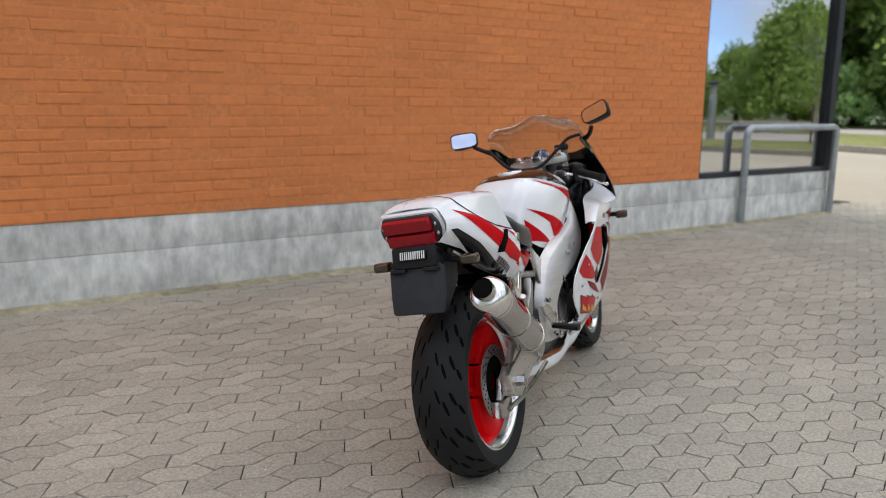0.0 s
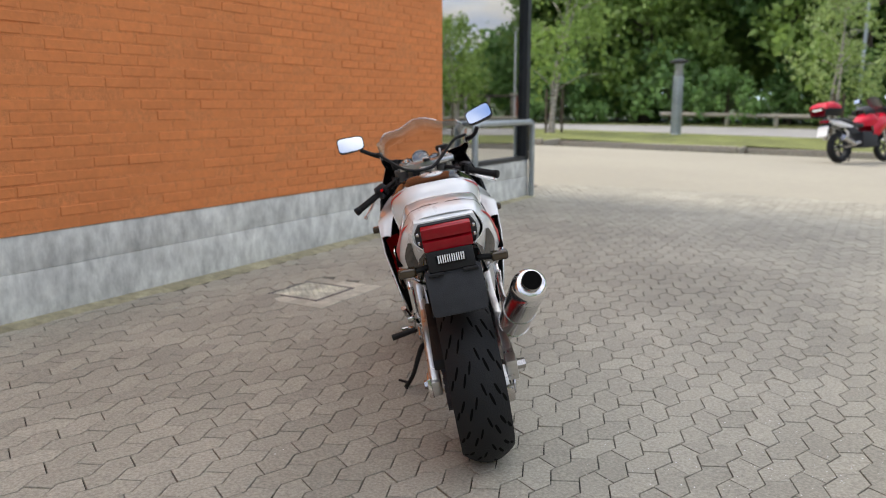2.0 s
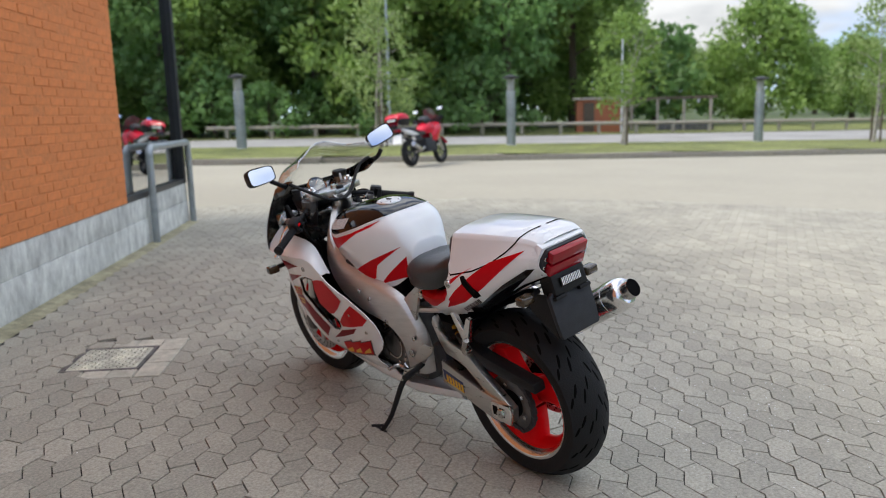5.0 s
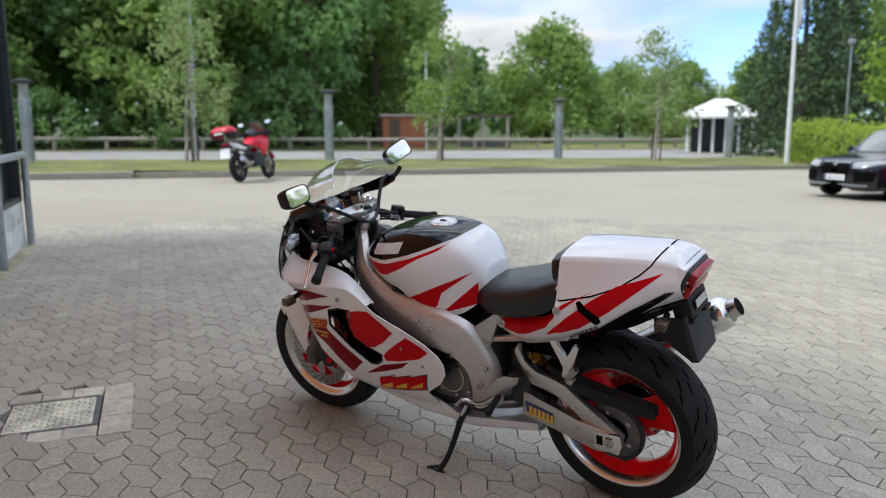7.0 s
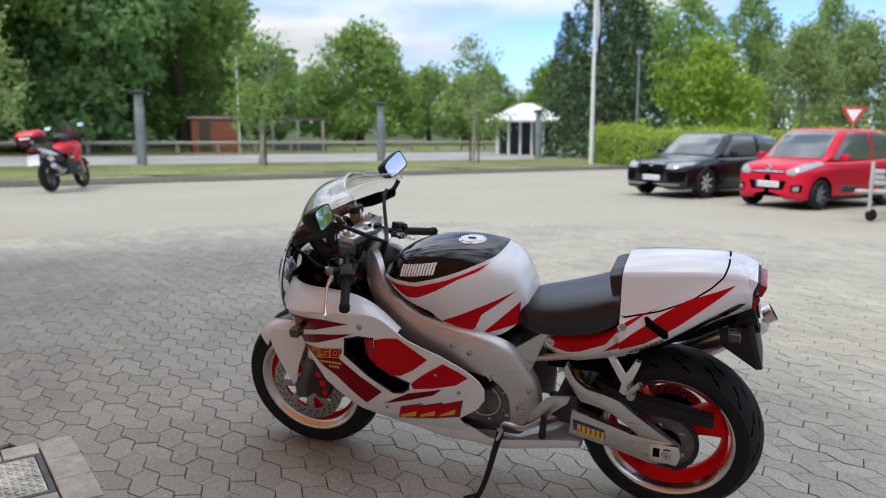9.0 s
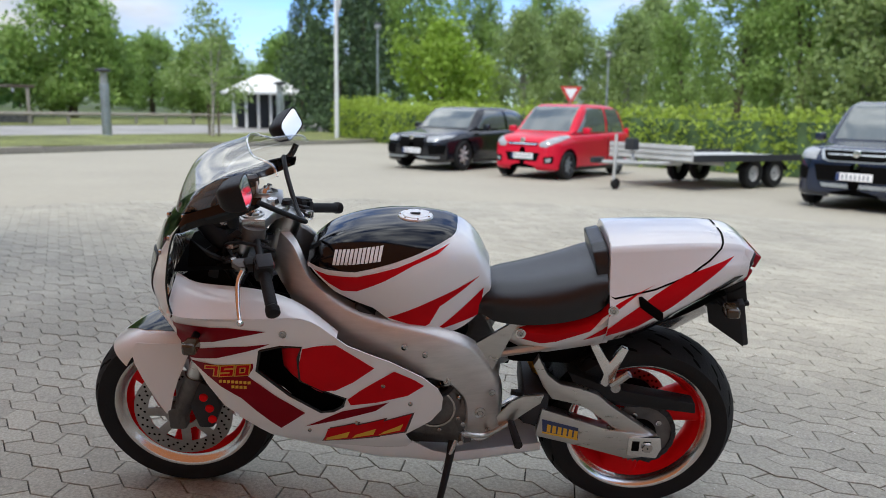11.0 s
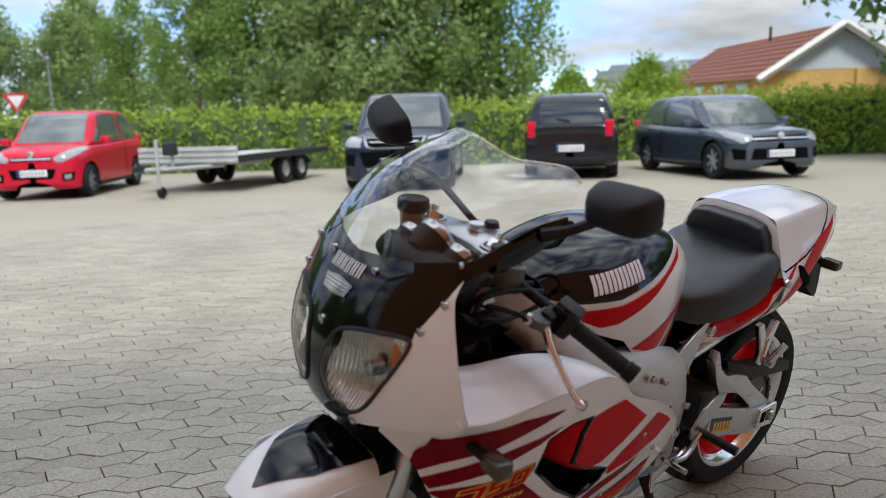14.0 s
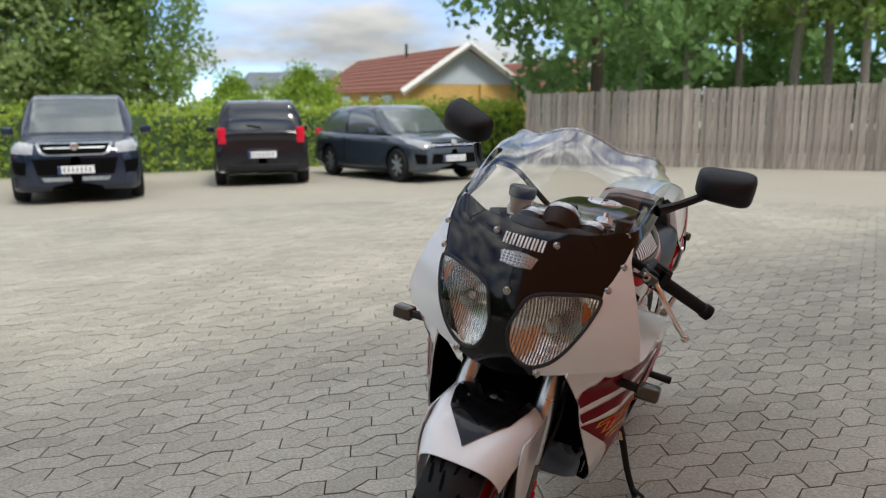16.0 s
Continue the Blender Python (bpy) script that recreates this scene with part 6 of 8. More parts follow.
# cables, connectors and brackets of the cockpit
for s in (1, -1):
    for k, (dy, dz, r_) in enumerate(((0.0, 0.0, 0.0055), (0.022, 0.012, 0.0045), (-0.018, 0.024, 0.004), (0.036, -0.014, 0.005))):
        part("cable", tube([(1.085 + 0.010 * k, s * (0.165 + dy * 0.5), 0.900 + dz), (1.165 + 0.012 * k, s * (0.150 + dy), 0.925 + dz - 0.012 * k), (1.235, s * (0.125 + dy), 0.885 + dz), (1.225 - 0.01 * k, s * (0.115 + dy), 0.800), (1.165, s * (0.085 + dy), 0.715)], r_, 7, 22), M_PLASTIC, bike, "black control cable")
    part("connector", box((1.215, s * 0.150, 0.862), (0.045, 0.026, 0.030), 0.005, 2, Matrix.Rotation(radians(25), 4, "Y")), M_GREYPLASTIC, nose)
    part("connector", box((1.262, s * 0.155, 0.832), (0.030, 0.034, 0.036), 0.006, 2, Matrix.Rotation(radians(-15), 4, "Y")), M_PLASTIC, nose)
    part("relay", lathe([(0.0001, 0.020), (0.018, 0.020), (0.020, 0.016), (0.020, -0.020)], 16, (1.300, s * 0.135, 0.850), "x"), M_CAST, nose)
    part("bracket", plate([(1.30, 0.845), (1.33, 0.86), (1.20, 0.945), (1.185, 0.935)], s * 0.118, s * 0.126, 0.002), M_GREYPLASTIC, nose)
    part("hose_clip", tube([(1.205, s * 0.13, 0.90), (1.215, s * 0.155, 0.905)], 0.012, 10), M_STEEL, nose)
    # pinch bolts and rings of the clip-on and yoke
    top = STEER @ Vector((1.142, s * 0.098, 0.986))
    part("clamp_ring", lathe([(0.027, 0.004), (0.033, 0.004), (0.034, -0.004), (0.034, -0.022), (0.027, -0.022)], 24, top, "z"), M_ALU, clamp)
    part("pinch_bolt", tube([STEER @ Vector((1.178, s * 0.062, 0.970)), STEER @ Vector((1.190, s * 0.062, 0.970))], 0.006, 8), M_STEEL, clamp)
    # switch cluster on the bar
    p1, p2 = Vector(BARS[s][1]), Vector(BARS[s][2])
    ax = (p2 - p1).normalized()
    sw = Matrix.Translation(p1.lerp(p2, 0.20)) @ ax.to_track_quat("Y", "Z").to_matrix().to_4x4()
    bar = [o for o in bike.children if o.name.startswith("handlebar")][0 if s > 0 else 1]
    part("switch_lid", moved(box((-0.004, 0.0, 0.024), (0.044, 0.050, 0.018), 0.006, 2), sw), M_GREYPLASTIC, bar)
    part("thumb_switch", moved(box((-0.027, -0.014, -0.004), (0.012, 0.018, 0.010), 0.003, 2), sw), M_PLASTIC, bar)
    part("horn_button", moved(lathe([(0.0001, -0.034), (0.006, -0.034), (0.007, -0.024)], 12, (0, 0, 0), "x"), sw @ Matrix.Translation((0, 0.012, -0.012))), M_GREYPLASTIC, bar)
    part("switch_seam", moved(box((0.0, 0.0, 0.0), (0.0515, 0.0022, 0.0565), 0.008, 1), sw), M_DARK, bar)
    part("perch", moved(plate([(-0.006, -0.020), (0.060, -0.026), (0.068, -0.010), (0.050, 0.010), (-0.006, 0.014)], -0.014, 0.006, 0.004, "xy"), sw @ Matrix.Translation((0.012, -0.020, -0.002))), M_CAST, bar, "cast lever perch")
    part("adjuster", moved(lathe([(0.004, 0.014), (0.010, 0.012), (0.010, 0.0), (0.005, -0.004)], 12, (0.066, -0.044, -0.006), "x"), sw), M_STEEL, bar)
    for k in range(5):
        a = p1.lerp(p2, 0.905 + 0.018 * k)
        part("bar_end_ring", tube([a, a + ax * 0.002], 0.0192, 14), M_RUBBER, bar)

# ---- brick building ----
def wall_box(u0, u1, d0, d1, z0, z1, bevel=0.0):
    return moved(box(((u0 + u1) / 2, -(d0 + d1) / 2, (z0 + z1) / 2), (u1 - u0, abs(d1 - d0), z1 - z0), bevel), WALL_M)


TOP = 6.0
PL_Z = 0.575
wall = tagged(part("wall_brick", wall_box(-9.0, 2.925, -0.30, -0.0022, PL_Z, TOP), M_MORTAR, None, smooth=False), "orange brick wall with flush orange mortar joints", "wall", kind="structure")
plinth = tagged(part("plinth", wall_box(-9.0, 5.12, -0.30, -0.004, -0.4, PL_Z - 0.212, 0.006), M_CONCRETE, None), "weathered grey concrete plinth under the brick wall", "plinth", kind="structure")
part("upper_pour", wall_box(-9.0, 5.12, -0.30, -0.008, PL_Z - 0.210, PL_Z - 0.002, 0.006), M_CONCRETE, plinth)
tagged(part("wall_footing", grid([[on_wall(u, d, gz(*on_wall(u, d)[:2]) + (0.012 if d < 0.1 else -0.004)) for d in (-0.01, 0.06, 0.13)] for u in np.linspace(-9.0, 5.16, 40)]), M_MOSS, None, smooth=False), "pale mossy concrete strip along the wall base", "footing", kind="structure")
tagged(part("wall_back", wall_box(-9.0, 5.1, -9.3, -9.0, -0.4, TOP), M_BRICK, None, smooth=False), "brick rear wall of the building", "wall", kind="structure")
tagged(part("wall_end", wall_box(-9.3, -9.0, -9.3, -0.0, -0.4, TOP), M_BRICK, None, smooth=False), "brick end wall of the building", "wall", kind="structure")
tagged(part("wall_side", wall_box(4.8, 5.1, -9.0, -2.4, -0.4, TOP), M_BRICK, None, smooth=False), "brick side wall of the building", "wall", kind="structure")
tagged(part("roof", wall_box(-9.4, 5.2, -9.4, 0.1, TOP, TOP + 0.25), M_ROOFFELT, None, smooth=False), "flat felt roof of the building", "roof", kind="structure")
tagged(part("floor", wall_box(-8.9, 5.0, -8.9, -0.32, -0.2, 0.3), M_INTERIOR, None, smooth=False), "pale interior floor behind the window", "floor", kind="structure")
tagged(part("wall_partition", wall_box(2.4, 2.55, -8.9, -0.32, 0.3, TOP), M_INTERIOR, None, smooth=False), "plain interior partition wall", "wall", kind="structure")

win = empty("window_1", Matrix(), "large fixed corner window with dark metal frame", "window", kind="structure")
part("window_frame", wall_box(2.925, 2.97, -0.10, -0.03, PL_Z, TOP), M_DARKFRAME, win, smooth=False)
part("window_frame", wall_box(5.02, 5.12, -0.12, 0.0, PL_Z, TOP), M_DARKFRAME, win, smooth=False)
part("window_sill", wall_box(2.925, 5.12, -0.12, -0.002, PL_Z, PL_Z + 0.05), M_DARKFRAME, win, smooth=False)
pane = part("pane", wall_box(2.97, 5.02, -0.066, -0.06, PL_Z + 0.05, TOP - 0.02), M_WINDOW, win, "clear glass pane mirroring the trees", smooth=False)
pane2 = part("pane", wall_box(5.05, 5.056, -2.4, -0.12, PL_Z + 0.05, TOP - 0.02), M_WINDOW, win, smooth=False)
column = tagged(part("timber_post", wall_box(4.25, 4.43, -0.75, -0.57, 0.3, TOP), M_OAK, None, smooth=False), "varnished timber post standing inside the window", "post")

# bent tube rail in front of the window
R_Z = 1.055
r = 0.07
rail_pts = [(3.55, gz(*on_wall(3.55)[:2]) - 0.05), (3.55, R_Z - r), (3.56, R_Z - 0.03), (3.55 + 0.028, R_Z - 0.012), (3.55 + r, R_Z), (5.10 - r, R_Z), (5.10 - 0.028, R_Z - 0.012), (5.09, R_Z - 0.03), (5.10, R_Z - r), (5.10, gz(*on_wall(5.1)[:2]) - 0.05)]
tagged(part("guard_rail", tube([on_wall(u, 0.05, z) for u, z in rail_pts], 0.036, 14), M_GALV, None), "bent galvanised tube guard rail beside the window", "rail")

# bricks in stretcher bond
COURSE, LONG, BH, BL = 0.0667, 0.24, 0.0555, 0.229


def brick_mesh(u0, u1, z0, out):
    e = 0.003
    a = [(u0, z0), (u1, z0), (u1, z0 + BH), (u0, z0 + BH)]
    b = [(u0 + e, z0 + e), (u1 - e, z0 + e), (u1 - e, z0 + BH - e), (u0 + e, z0 + BH - e)]
    verts = [(u, 0.02, z) for u, z in a] + [(u, -out + 0.004, z) for u, z in a] + [(u, -out, z) for u, z in b]
    faces = [(8, 9, 10, 11)] + [(i, (i + 1) % 4, 4 + (i + 1) % 4, 4 + i) for i in range(4)] + [(4 + i, 4 + (i + 1) % 4, 8 + (i + 1) % 4, 8 + i) for i in range(4)]
    return verts, faces


brick_list = []
for row in range(82):
    z = PL_Z + 0.006 + row * COURSE
    u = 2.925 - (0 if row % 2 else LONG / 2)
    if row % 2 == 0:
        brick_list.append((2.925 - LONG / 2 + 0.006, 2.925, z))
    while u > -8.9:
        brick_list.append((u - BL, u - 0.004, z))
        u -= LONG
picked = [b for b in brick_list if b[2] < 2.1 and 0.2 < b[0] < 3.0][:300]
chosen = set(picked)
rest_v, rest_f = [], []
for u0, u1, z in brick_list:
    if (u0, u1, z) in chosen or z > TOP - 0.07:
        continue
    v, f = brick_mesh(u0 + random.gauss(0, 0.001), u1, z + random.gauss(0, 0.0012), random.gauss(0.0, 0.0018))
    rest_f += [tuple(len(rest_v) + i for i in q) for q in f]
    rest_v += v
BRICKS = (picked, rest_v, rest_f)

# ---- grass strip, kerb, road ----
teeth_s = np.arange(-32, 44, 5.0)
kerb_line = []
for s0 in teeth_s:
    kerb_line += [(s0, 20.9), (s0 + 4.9, 19.6)]
grass_rows = [[tuple(on_road(s, v)[:2]) for s, v in kerb_line], [tuple(on_road(s, 23.5)[:2]) for s, v in kerb_line], [tuple(on_road(s, 27.2)[:2]) for s, v in kerb_line]]
sheet("grass_strip", grass_rows, M_GRASS, "mown grass strip along the road", "grass", h=0.09)
kb = bmesh.new()
for (s1, v1), (s2, v2) in zip(kerb_line, kerb_line[1:]):
    a, b = on_road(s1, v1), on_road(s2, v2)
    d = Vector(b) - Vector(a)
    m = Matrix.Rotation(math.atan2(d.y, d.x), 4, "Z")
    kb = box(((a[0] + b[0]) / 2, (a[1] + b[1]) / 2, (a[2] + b[2]) / 2 + 0.005), (d.length + 0.05, 0.12, 0.16), 0.01, 1, m, kb)
tagged(part("kerb", kb, M_KERB, None, smooth=False), "grey stone kerb in a sawtooth line", "kerb", kind="structure")
sheet("road", [[tuple(on_road(s, v)[:2]) for v in (27.2, 29, 32, 35, 38)] for s in range(-60, 90, 6)], M_ASPHALT, "pale worn asphalt road beyond the grass", "road", h=0.02)
sheet("far_verge", [[tuple(on_road(s, v)[:2]) for v in (38, 42, 50)] for s in range(-60, 90, 6)], M_GRASS, "sunny grass verge across the road", "grass", h=0.05)
yard2 = [[(34, -6.0), (20, -8.3), (10.5, -12.4), (1.0, -17.2), (-9, -22)], [(33, -8.5), (20.5, -11), (11, -15), (1.5, -20), (-8, -25)]]
sheet("hedge_verge", yard2, M_FIELD, "dark soil under the hedge", "ground", h=0.0)

# ---- trees ----
LEAF_SHAPE = np.array([(-0.5, 0, 0), (0, -0.32, 0.05), (0.5, 0, 0), (0, 0.32, 0.05)])


def leaves(centres, radii, per, size, seed, name, droop=0.0):
    """A cloud of small leaf blades, gathered in uneven clumps."""
    g = np.random.RandomState(seed)
    verts = []
    for c, r in zip(centres, radii):
        k = max(6, int(per * (r ** 2)))
        d = g.normal(size=(k, 3))
        d /= np.linalg.norm(d, axis=1)[:, None]
        pos = c + d * (r * g.uniform(0.35, 1.08, (k, 1)))
        pos[:, 2] -= droop * g.uniform(0, 1, k) ** 2 * r
        a = g.normal(size=(k, 3))
        a /= np.linalg.norm(a, axis=1)[:, None]
        b = np.cross(a, d + g.normal(size=(k, 3)) * 0.5)
        b /= np.linalg.norm(b, axis=1)[:, None] + 1e-9
        n = np.cross(a, b)
        s = size * g.uniform(0.6, 1.35, (k, 1))
        for q in LEAF_SHAPE:
            verts.append((pos + s * (q[0] * a + q[1] * b + q[2] * n))[:, None])
    groups = [np.concatenate(verts[i:i + 4], axis=1).reshape(-1, 3) for i in range(0, len(verts), 4)]
    v = np.concatenate(groups)
    n = len(v) // 4
    f = np.arange(n * 4).reshape(n, 4)
    me = bpy.data.meshes.new(name)
    me.from_pydata(v.tolist(), [], f.tolist())
    me.update()
    return me


def tree(name, label, height, radius, base, trunk_r, leaf, bark, seed, clumps=60, per=26, size=0.34, stems=1, shape=1.0, droop=0.0):
    """Tapered trunk with limbs and a crown of leaf clumps, at the origin."""
    g = np.random.RandomState(seed)
    root = empty(name, Matrix(), label, "tree")
    bm = bmesh.new()
    tips = []
    for k in range(stems):
        lean = g.normal(0, 0.10 if stems == 1 else 0.5, 2)
        pts = [(0.25 * k, 0.1 * k, -0.2)] + [(0.25 * k + lean[0] * f * f * height * 0.2 + g.normal(0, 0.06) * f, lean[1] * f * f * height * 0.2 + g.normal(0, 0.06) * f, height * 0.86 * f) for f in (0.15, 0.35, 0.6, 0.8, 1.0)]
        tube(pts, [trunk_r * 1.35, trunk_r, trunk_r * 0.8, trunk_r * 0.55, trunk_r * 0.32, trunk_r * 0.12], 9, 14, bm=bm)
        for q in range(9):
            f = g.uniform(base / height, 0.92)
            p = np.array([np.interp(f * height * 0.86, [r[2] for r in pts], [r[i] for r in pts]) for i in (0, 1)] + [f * height * 0.86])
            a = g.uniform(0, 2 * np.pi)
            ln = radius * g.uniform(0.5, 0.9) * (1.15 - f * 0.6)
            e = p + np.array([math.cos(a) * ln, math.sin(a) * ln, ln * g.uniform(0.25, 0.8)])
            m = (p + e) / 2 + np.array([0, 0, 0.12 * ln])
            tube([p, m, e], [trunk_r * 0.38 * (1.2 - f), trunk_r * 0.2, 0.012], 6, 6, bm=bm)
            tips.append(e)
    part("trunk", bm, bark, root)
    cen, rad = [], []
    top = height - base
    for k in range(clumps):
        if k < len(tips) and k % 2 == 0:
            c = tips[k] + g.normal(0, 0.2, 3)
        else:
            f = g.beta(1.3, 1.2)
            prof = math.sin(math.pi * min(1, 0.12 + 0.88 * f ** (0.75 * shape))) ** 0.6
            a, rr = g.uniform(0, 2 * np.pi), radius * prof * math.sqrt(g.uniform(0.08, 1.0)) * 0.95
            c = np.array([rr * math.cos(a), rr * math.sin(a), base + top * f * 0.97])
        cen.append(c)
        rad.append(radius * g.uniform(0.14, 0.34))
    part_mesh("crown", leaves(cen, rad, per * 2.1, size * 1.02, seed + 7, "crown", droop), leaf, root, smooth=False)
    return root


def conifer(name, label, height, radius, seed):
    g = np.random.RandomState(seed)
    root = empty(name, Matrix(), label, "tree")
    part("trunk", tube([(0, 0, -0.2), (0, 0, height * 0.5), (0.05, 0, height)], [0.22, 0.13, 0.02], 9, 8), M_BARK, root)
    cen, rad = [], []
    for lvl in np.linspace(0.05, 0.98, 26):
        r = radius * (1 - lvl) ** 0.8 + 0.15
        for a in np.linspace(0, 2 * np.pi, max(4, int(10 * (1 - lvl)) + 3), endpoint=False):
            aa = a + g.uniform(-0.3, 0.3)
            for fr in (0.45, 0.8, 1.0):
                rr = r * fr * g.uniform(0.8, 1.15)
                cen.append(np.array([rr * math.cos(aa), rr * math.sin(aa), height * lvl - 0.25 * rr + g.normal(0, 0.1)]))
                rad.append(0.32)
    part_mesh("crown", leaves(cen, rad, 170, 0.24, seed + 3, "crown", 0.8), M_CONIFER, root, smooth=False)
    return root


EYE_P = np.array([-1.5, 3.0])


def far(bearing, dist):
    b = radians(bearing)
    p = EYE_P + dist * np.array([math.sin(b), math.cos(b)])
    return float(p[0]), float(p[1])


def planted(ob, x, y, turn=0.0, scale=1.0, first=[]):
    """Puts a copy of a tree on the ground (the first call moves the tree itself)."""
    m = Matrix.Translation((x, y, gz(x, y) - 0.05)) @ Matrix.Rotation(turn, 4, "Z")
    if ob.name not in first:
        first.append(ob.name)
        ob.matrix_world = m @ Matrix.Scale(scale, 4)
        return ob
    c = copy_thing(ob, m)
    c.scale = (scale,) * 3
    return c


big_a = tree("forest_tree", "tall mid-green leafy tree at the edge of the wood", 16, 5.2, 2.0, 0.32, M_LEAF, M_BARK, 11, 120, 46, 0.42)
big_b = tree("forest_tree", "tall dark leafy tree at the edge of the wood", 18, 4.6, 4.0, 0.36, M_LEAF_DARK, M_BARK, 12, 110, 46, 0.42)
big_c = tree("leafy_tree", "tall mid-green broadleaf tree", 15, 4.8, 1.6, 0.30, M_LEAF, M_BARK, 13, 110, 42, 0.40)
for k in range(15):
    x, y = far(6 + k * 4.75, 43 + (k * 7) % 11)
    tagged(planted((big_a, big_b, big_c)[k % 3], x, y, k * 1.3, 0.95 + 0.12 * ((k * 5) % 4) / 3), group="trees of the wood")
for k in range(11):
    x, y = far(12 + k * 6.1, 58 + (k * 5) % 9)
    tagged(planted((big_b, big_a)[k % 2], x, y, k * 2.1 + 0.5, 1.1), group="trees of the wood")
shrub = tree("shrub", "dense dark undergrowth shrub at the wood's edge", 3.6, 2.6, 0.2, 0.08, M_LEAF_DARK, M_BARK, 31, 46, 50, 0.32, shape=0.7)
for k in range(15):
    x, y = far(10 + k * 4.0, 40 + (k * 3) % 5)
    tagged(planted(shrub, x, y, k * 0.9, 0.8 + 0.1 * (k % 5)), group="undergrowth")
for k in range(18):
    x, y = far(5 + k * 4.3, 62 + (k * 3) % 5)
    tagged(planted(shrub, x, y, k * 1.7, 1.9 + 0.15 * (k % 4)), group="undergrowth")

birch = tree("young_birch", "young pale birch tree in the grass strip", 5.3, 1.55, 1.3, 0.055, M_LEAF_BIRCH, M_BIRCHBARK, 21, 64, 95, 0.15, stems=2, droop=0.9)
birch2 = tree("young_birch", "young leafy tree in the grass strip", 5.0, 1.7, 1.4, 0.06, M_LEAF, M_BIRCHBARK, 22, 60, 85, 0.16, stems=2)
for ob, x, y, sc in ((birch2, 13.7, 21.6, 1.15), (birch, 20.2, 16.0, 1.02), (birch2, 25.5, 9.0, 0.98), (birch, 31.3, 1.0, 1.05)):
    tagged(planted(ob, x, y, x, sc), group="young trees in the grass strip")
    stake = bmesh.new()
    for dx, dy in ((0.45, 0.1), (-0.4, -0.2)):
        stake = tube([(x + dx, y + dy, gz(x, y) - 0.1), (x + dx, y + dy, gz(x, y) + 1.5)], 0.04, 7, bm=stake)
    stake = tube([(x + 0.45, y + 0.1, gz(x, y) + 1.3), (x - 0.4, y - 0.2, gz(x, y) + 1.3)], 0.02, 6, bm=stake)
    tagged(part("tree_stake", stake, M_BARK, None), "wooden stakes tied to a young tree", "stake", "tree stakes")

round_t = tree("round_tree", "full round-crowned broadleaf tree across the road", 9.3, 4.6, 0.8, 0.28, M_LEAF, M_BARK, 41, 110, 40, 0.38, shape=0.8)
for b, d, sc in ((85.3, 62, 1.0), (79.5, 78, 0.8), (90.5, 85, 0.85), (95, 90, 0.9), (99.5, 88, 0.95), (76.2, 92, 0.8), (82.5, 110, 1.0), (88, 120, 1.0), (93, 66, 0.62), (102, 95, 1.1)):
    x, y = far(b, d)
    tagged(planted(round_t, x, y, b, sc), group="trees across the road")
fir = conifer("conifer", "dark shaggy conifer behind the hedge", 12.5, 3.4, 51)
for b, d, sc in ((102.8, 44, 1.0), (104.8, 49, 0.9), (100.6, 62, 0.85)):
    x, y = far(b, d)
    tagged(planted(fir, x, y, b, sc), group="conifers")
bright = tree("bright_tree", "low bright green broadleaf tree behind the hedge", 5.6, 3.3, 0.6, 0.16, M_LEAF_BRIGHT, M_BARK, 61, 80, 60, 0.26, shape=0.7)
for b, d, sc in ((110.4, 39, 1.0), (157.0, 24, 0.45), (163.5, 30, 0.55), (148, 42, 0.9)):
    x, y = far(b, d)
    tagged(planted(bright, x, y, b, sc), group="bright trees")
willow = tree("tall_tree", "tall loose-crowned tree behind the hedge", 11.5, 3.3, 1.2, 0.2, M_LEAF, M_BARK, 71, 120, 60, 0.26, stems=2, droop=1.2)
willow2 = tree("tall_tree", "tall loose-crowned tree behind the hedge", 10.0, 3.8, 0.8, 0.2, M_LEAF_BIRCH, M_BIRCHBARK, 72, 110, 55, 0.28, stems=2, droop=1.0)
for k, (b, d, sc) in enumerate(((105.5, 54, 1.0), (109, 58, 1.05), (113, 60, 1.0), (116.5, 50, 0.78), (120, 55, 0.85), (124, 52, 0.8), (128, 48, 0.75), (131.5, 42, 0.82), (135.5, 40, 0.9), (139.5, 38, 0.9), (143, 36, 0.95), (146.5, 35, 1.0), (150, 35, 1.0), (153.2, 36, 0.85), (118, 70, 1.1), (126, 68, 1.1), (134, 60, 1.05), (141, 56, 1.0))):
    x, y = far(b, d)
    tagged(planted((willow, willow2)[(k * 2 + k // 3) % 2], x, y, b, sc), group="trees behind the hedge")
pine = tree("tall_pine_tree", "tall tree with a bare trunk behind the fence", 12, 3.6, 4.2, 0.17, M_LEAF, M_PALEBARK, 81, 80, 55, 0.28)
for k, (b, d, sc) in enumerate(((187.5, 25, 1.0), (189.5, 29, 0.9), (193, 30, 1.05), (200, 24, 0.95), (202.5, 26, 1.0), (204.5, 22, 0.85), (208, 25, 1.0), (212, 28, 1.1), (197, 33, 1.1), (216, 24, 1.0), (222, 26, 1.0), (230, 24, 1.05))):
    x, y = far(b, d)
    tagged(planted(pine, x, y, b, sc), group="trees behind the fence")
leaner = tree("overhanging_tree", "broad leafy tree reaching over the end of the fence", 9.5, 3.9, 2.1, 0.19, M_LEAF_DARK, M_BARK, 83, 90, 60, 0.26)
tagged(planted(leaner, -2.77, -14.9, 1.0, 1.0), group="trees behind the fence")
for k in range(10):
    x, y = far(187 + k * 4.6, 34 + (k * 3) % 7)
    tagged(planted(shrub, x, y, k * 1.7, 1.5 + 0.2 * (k % 3)), group="undergrowth")

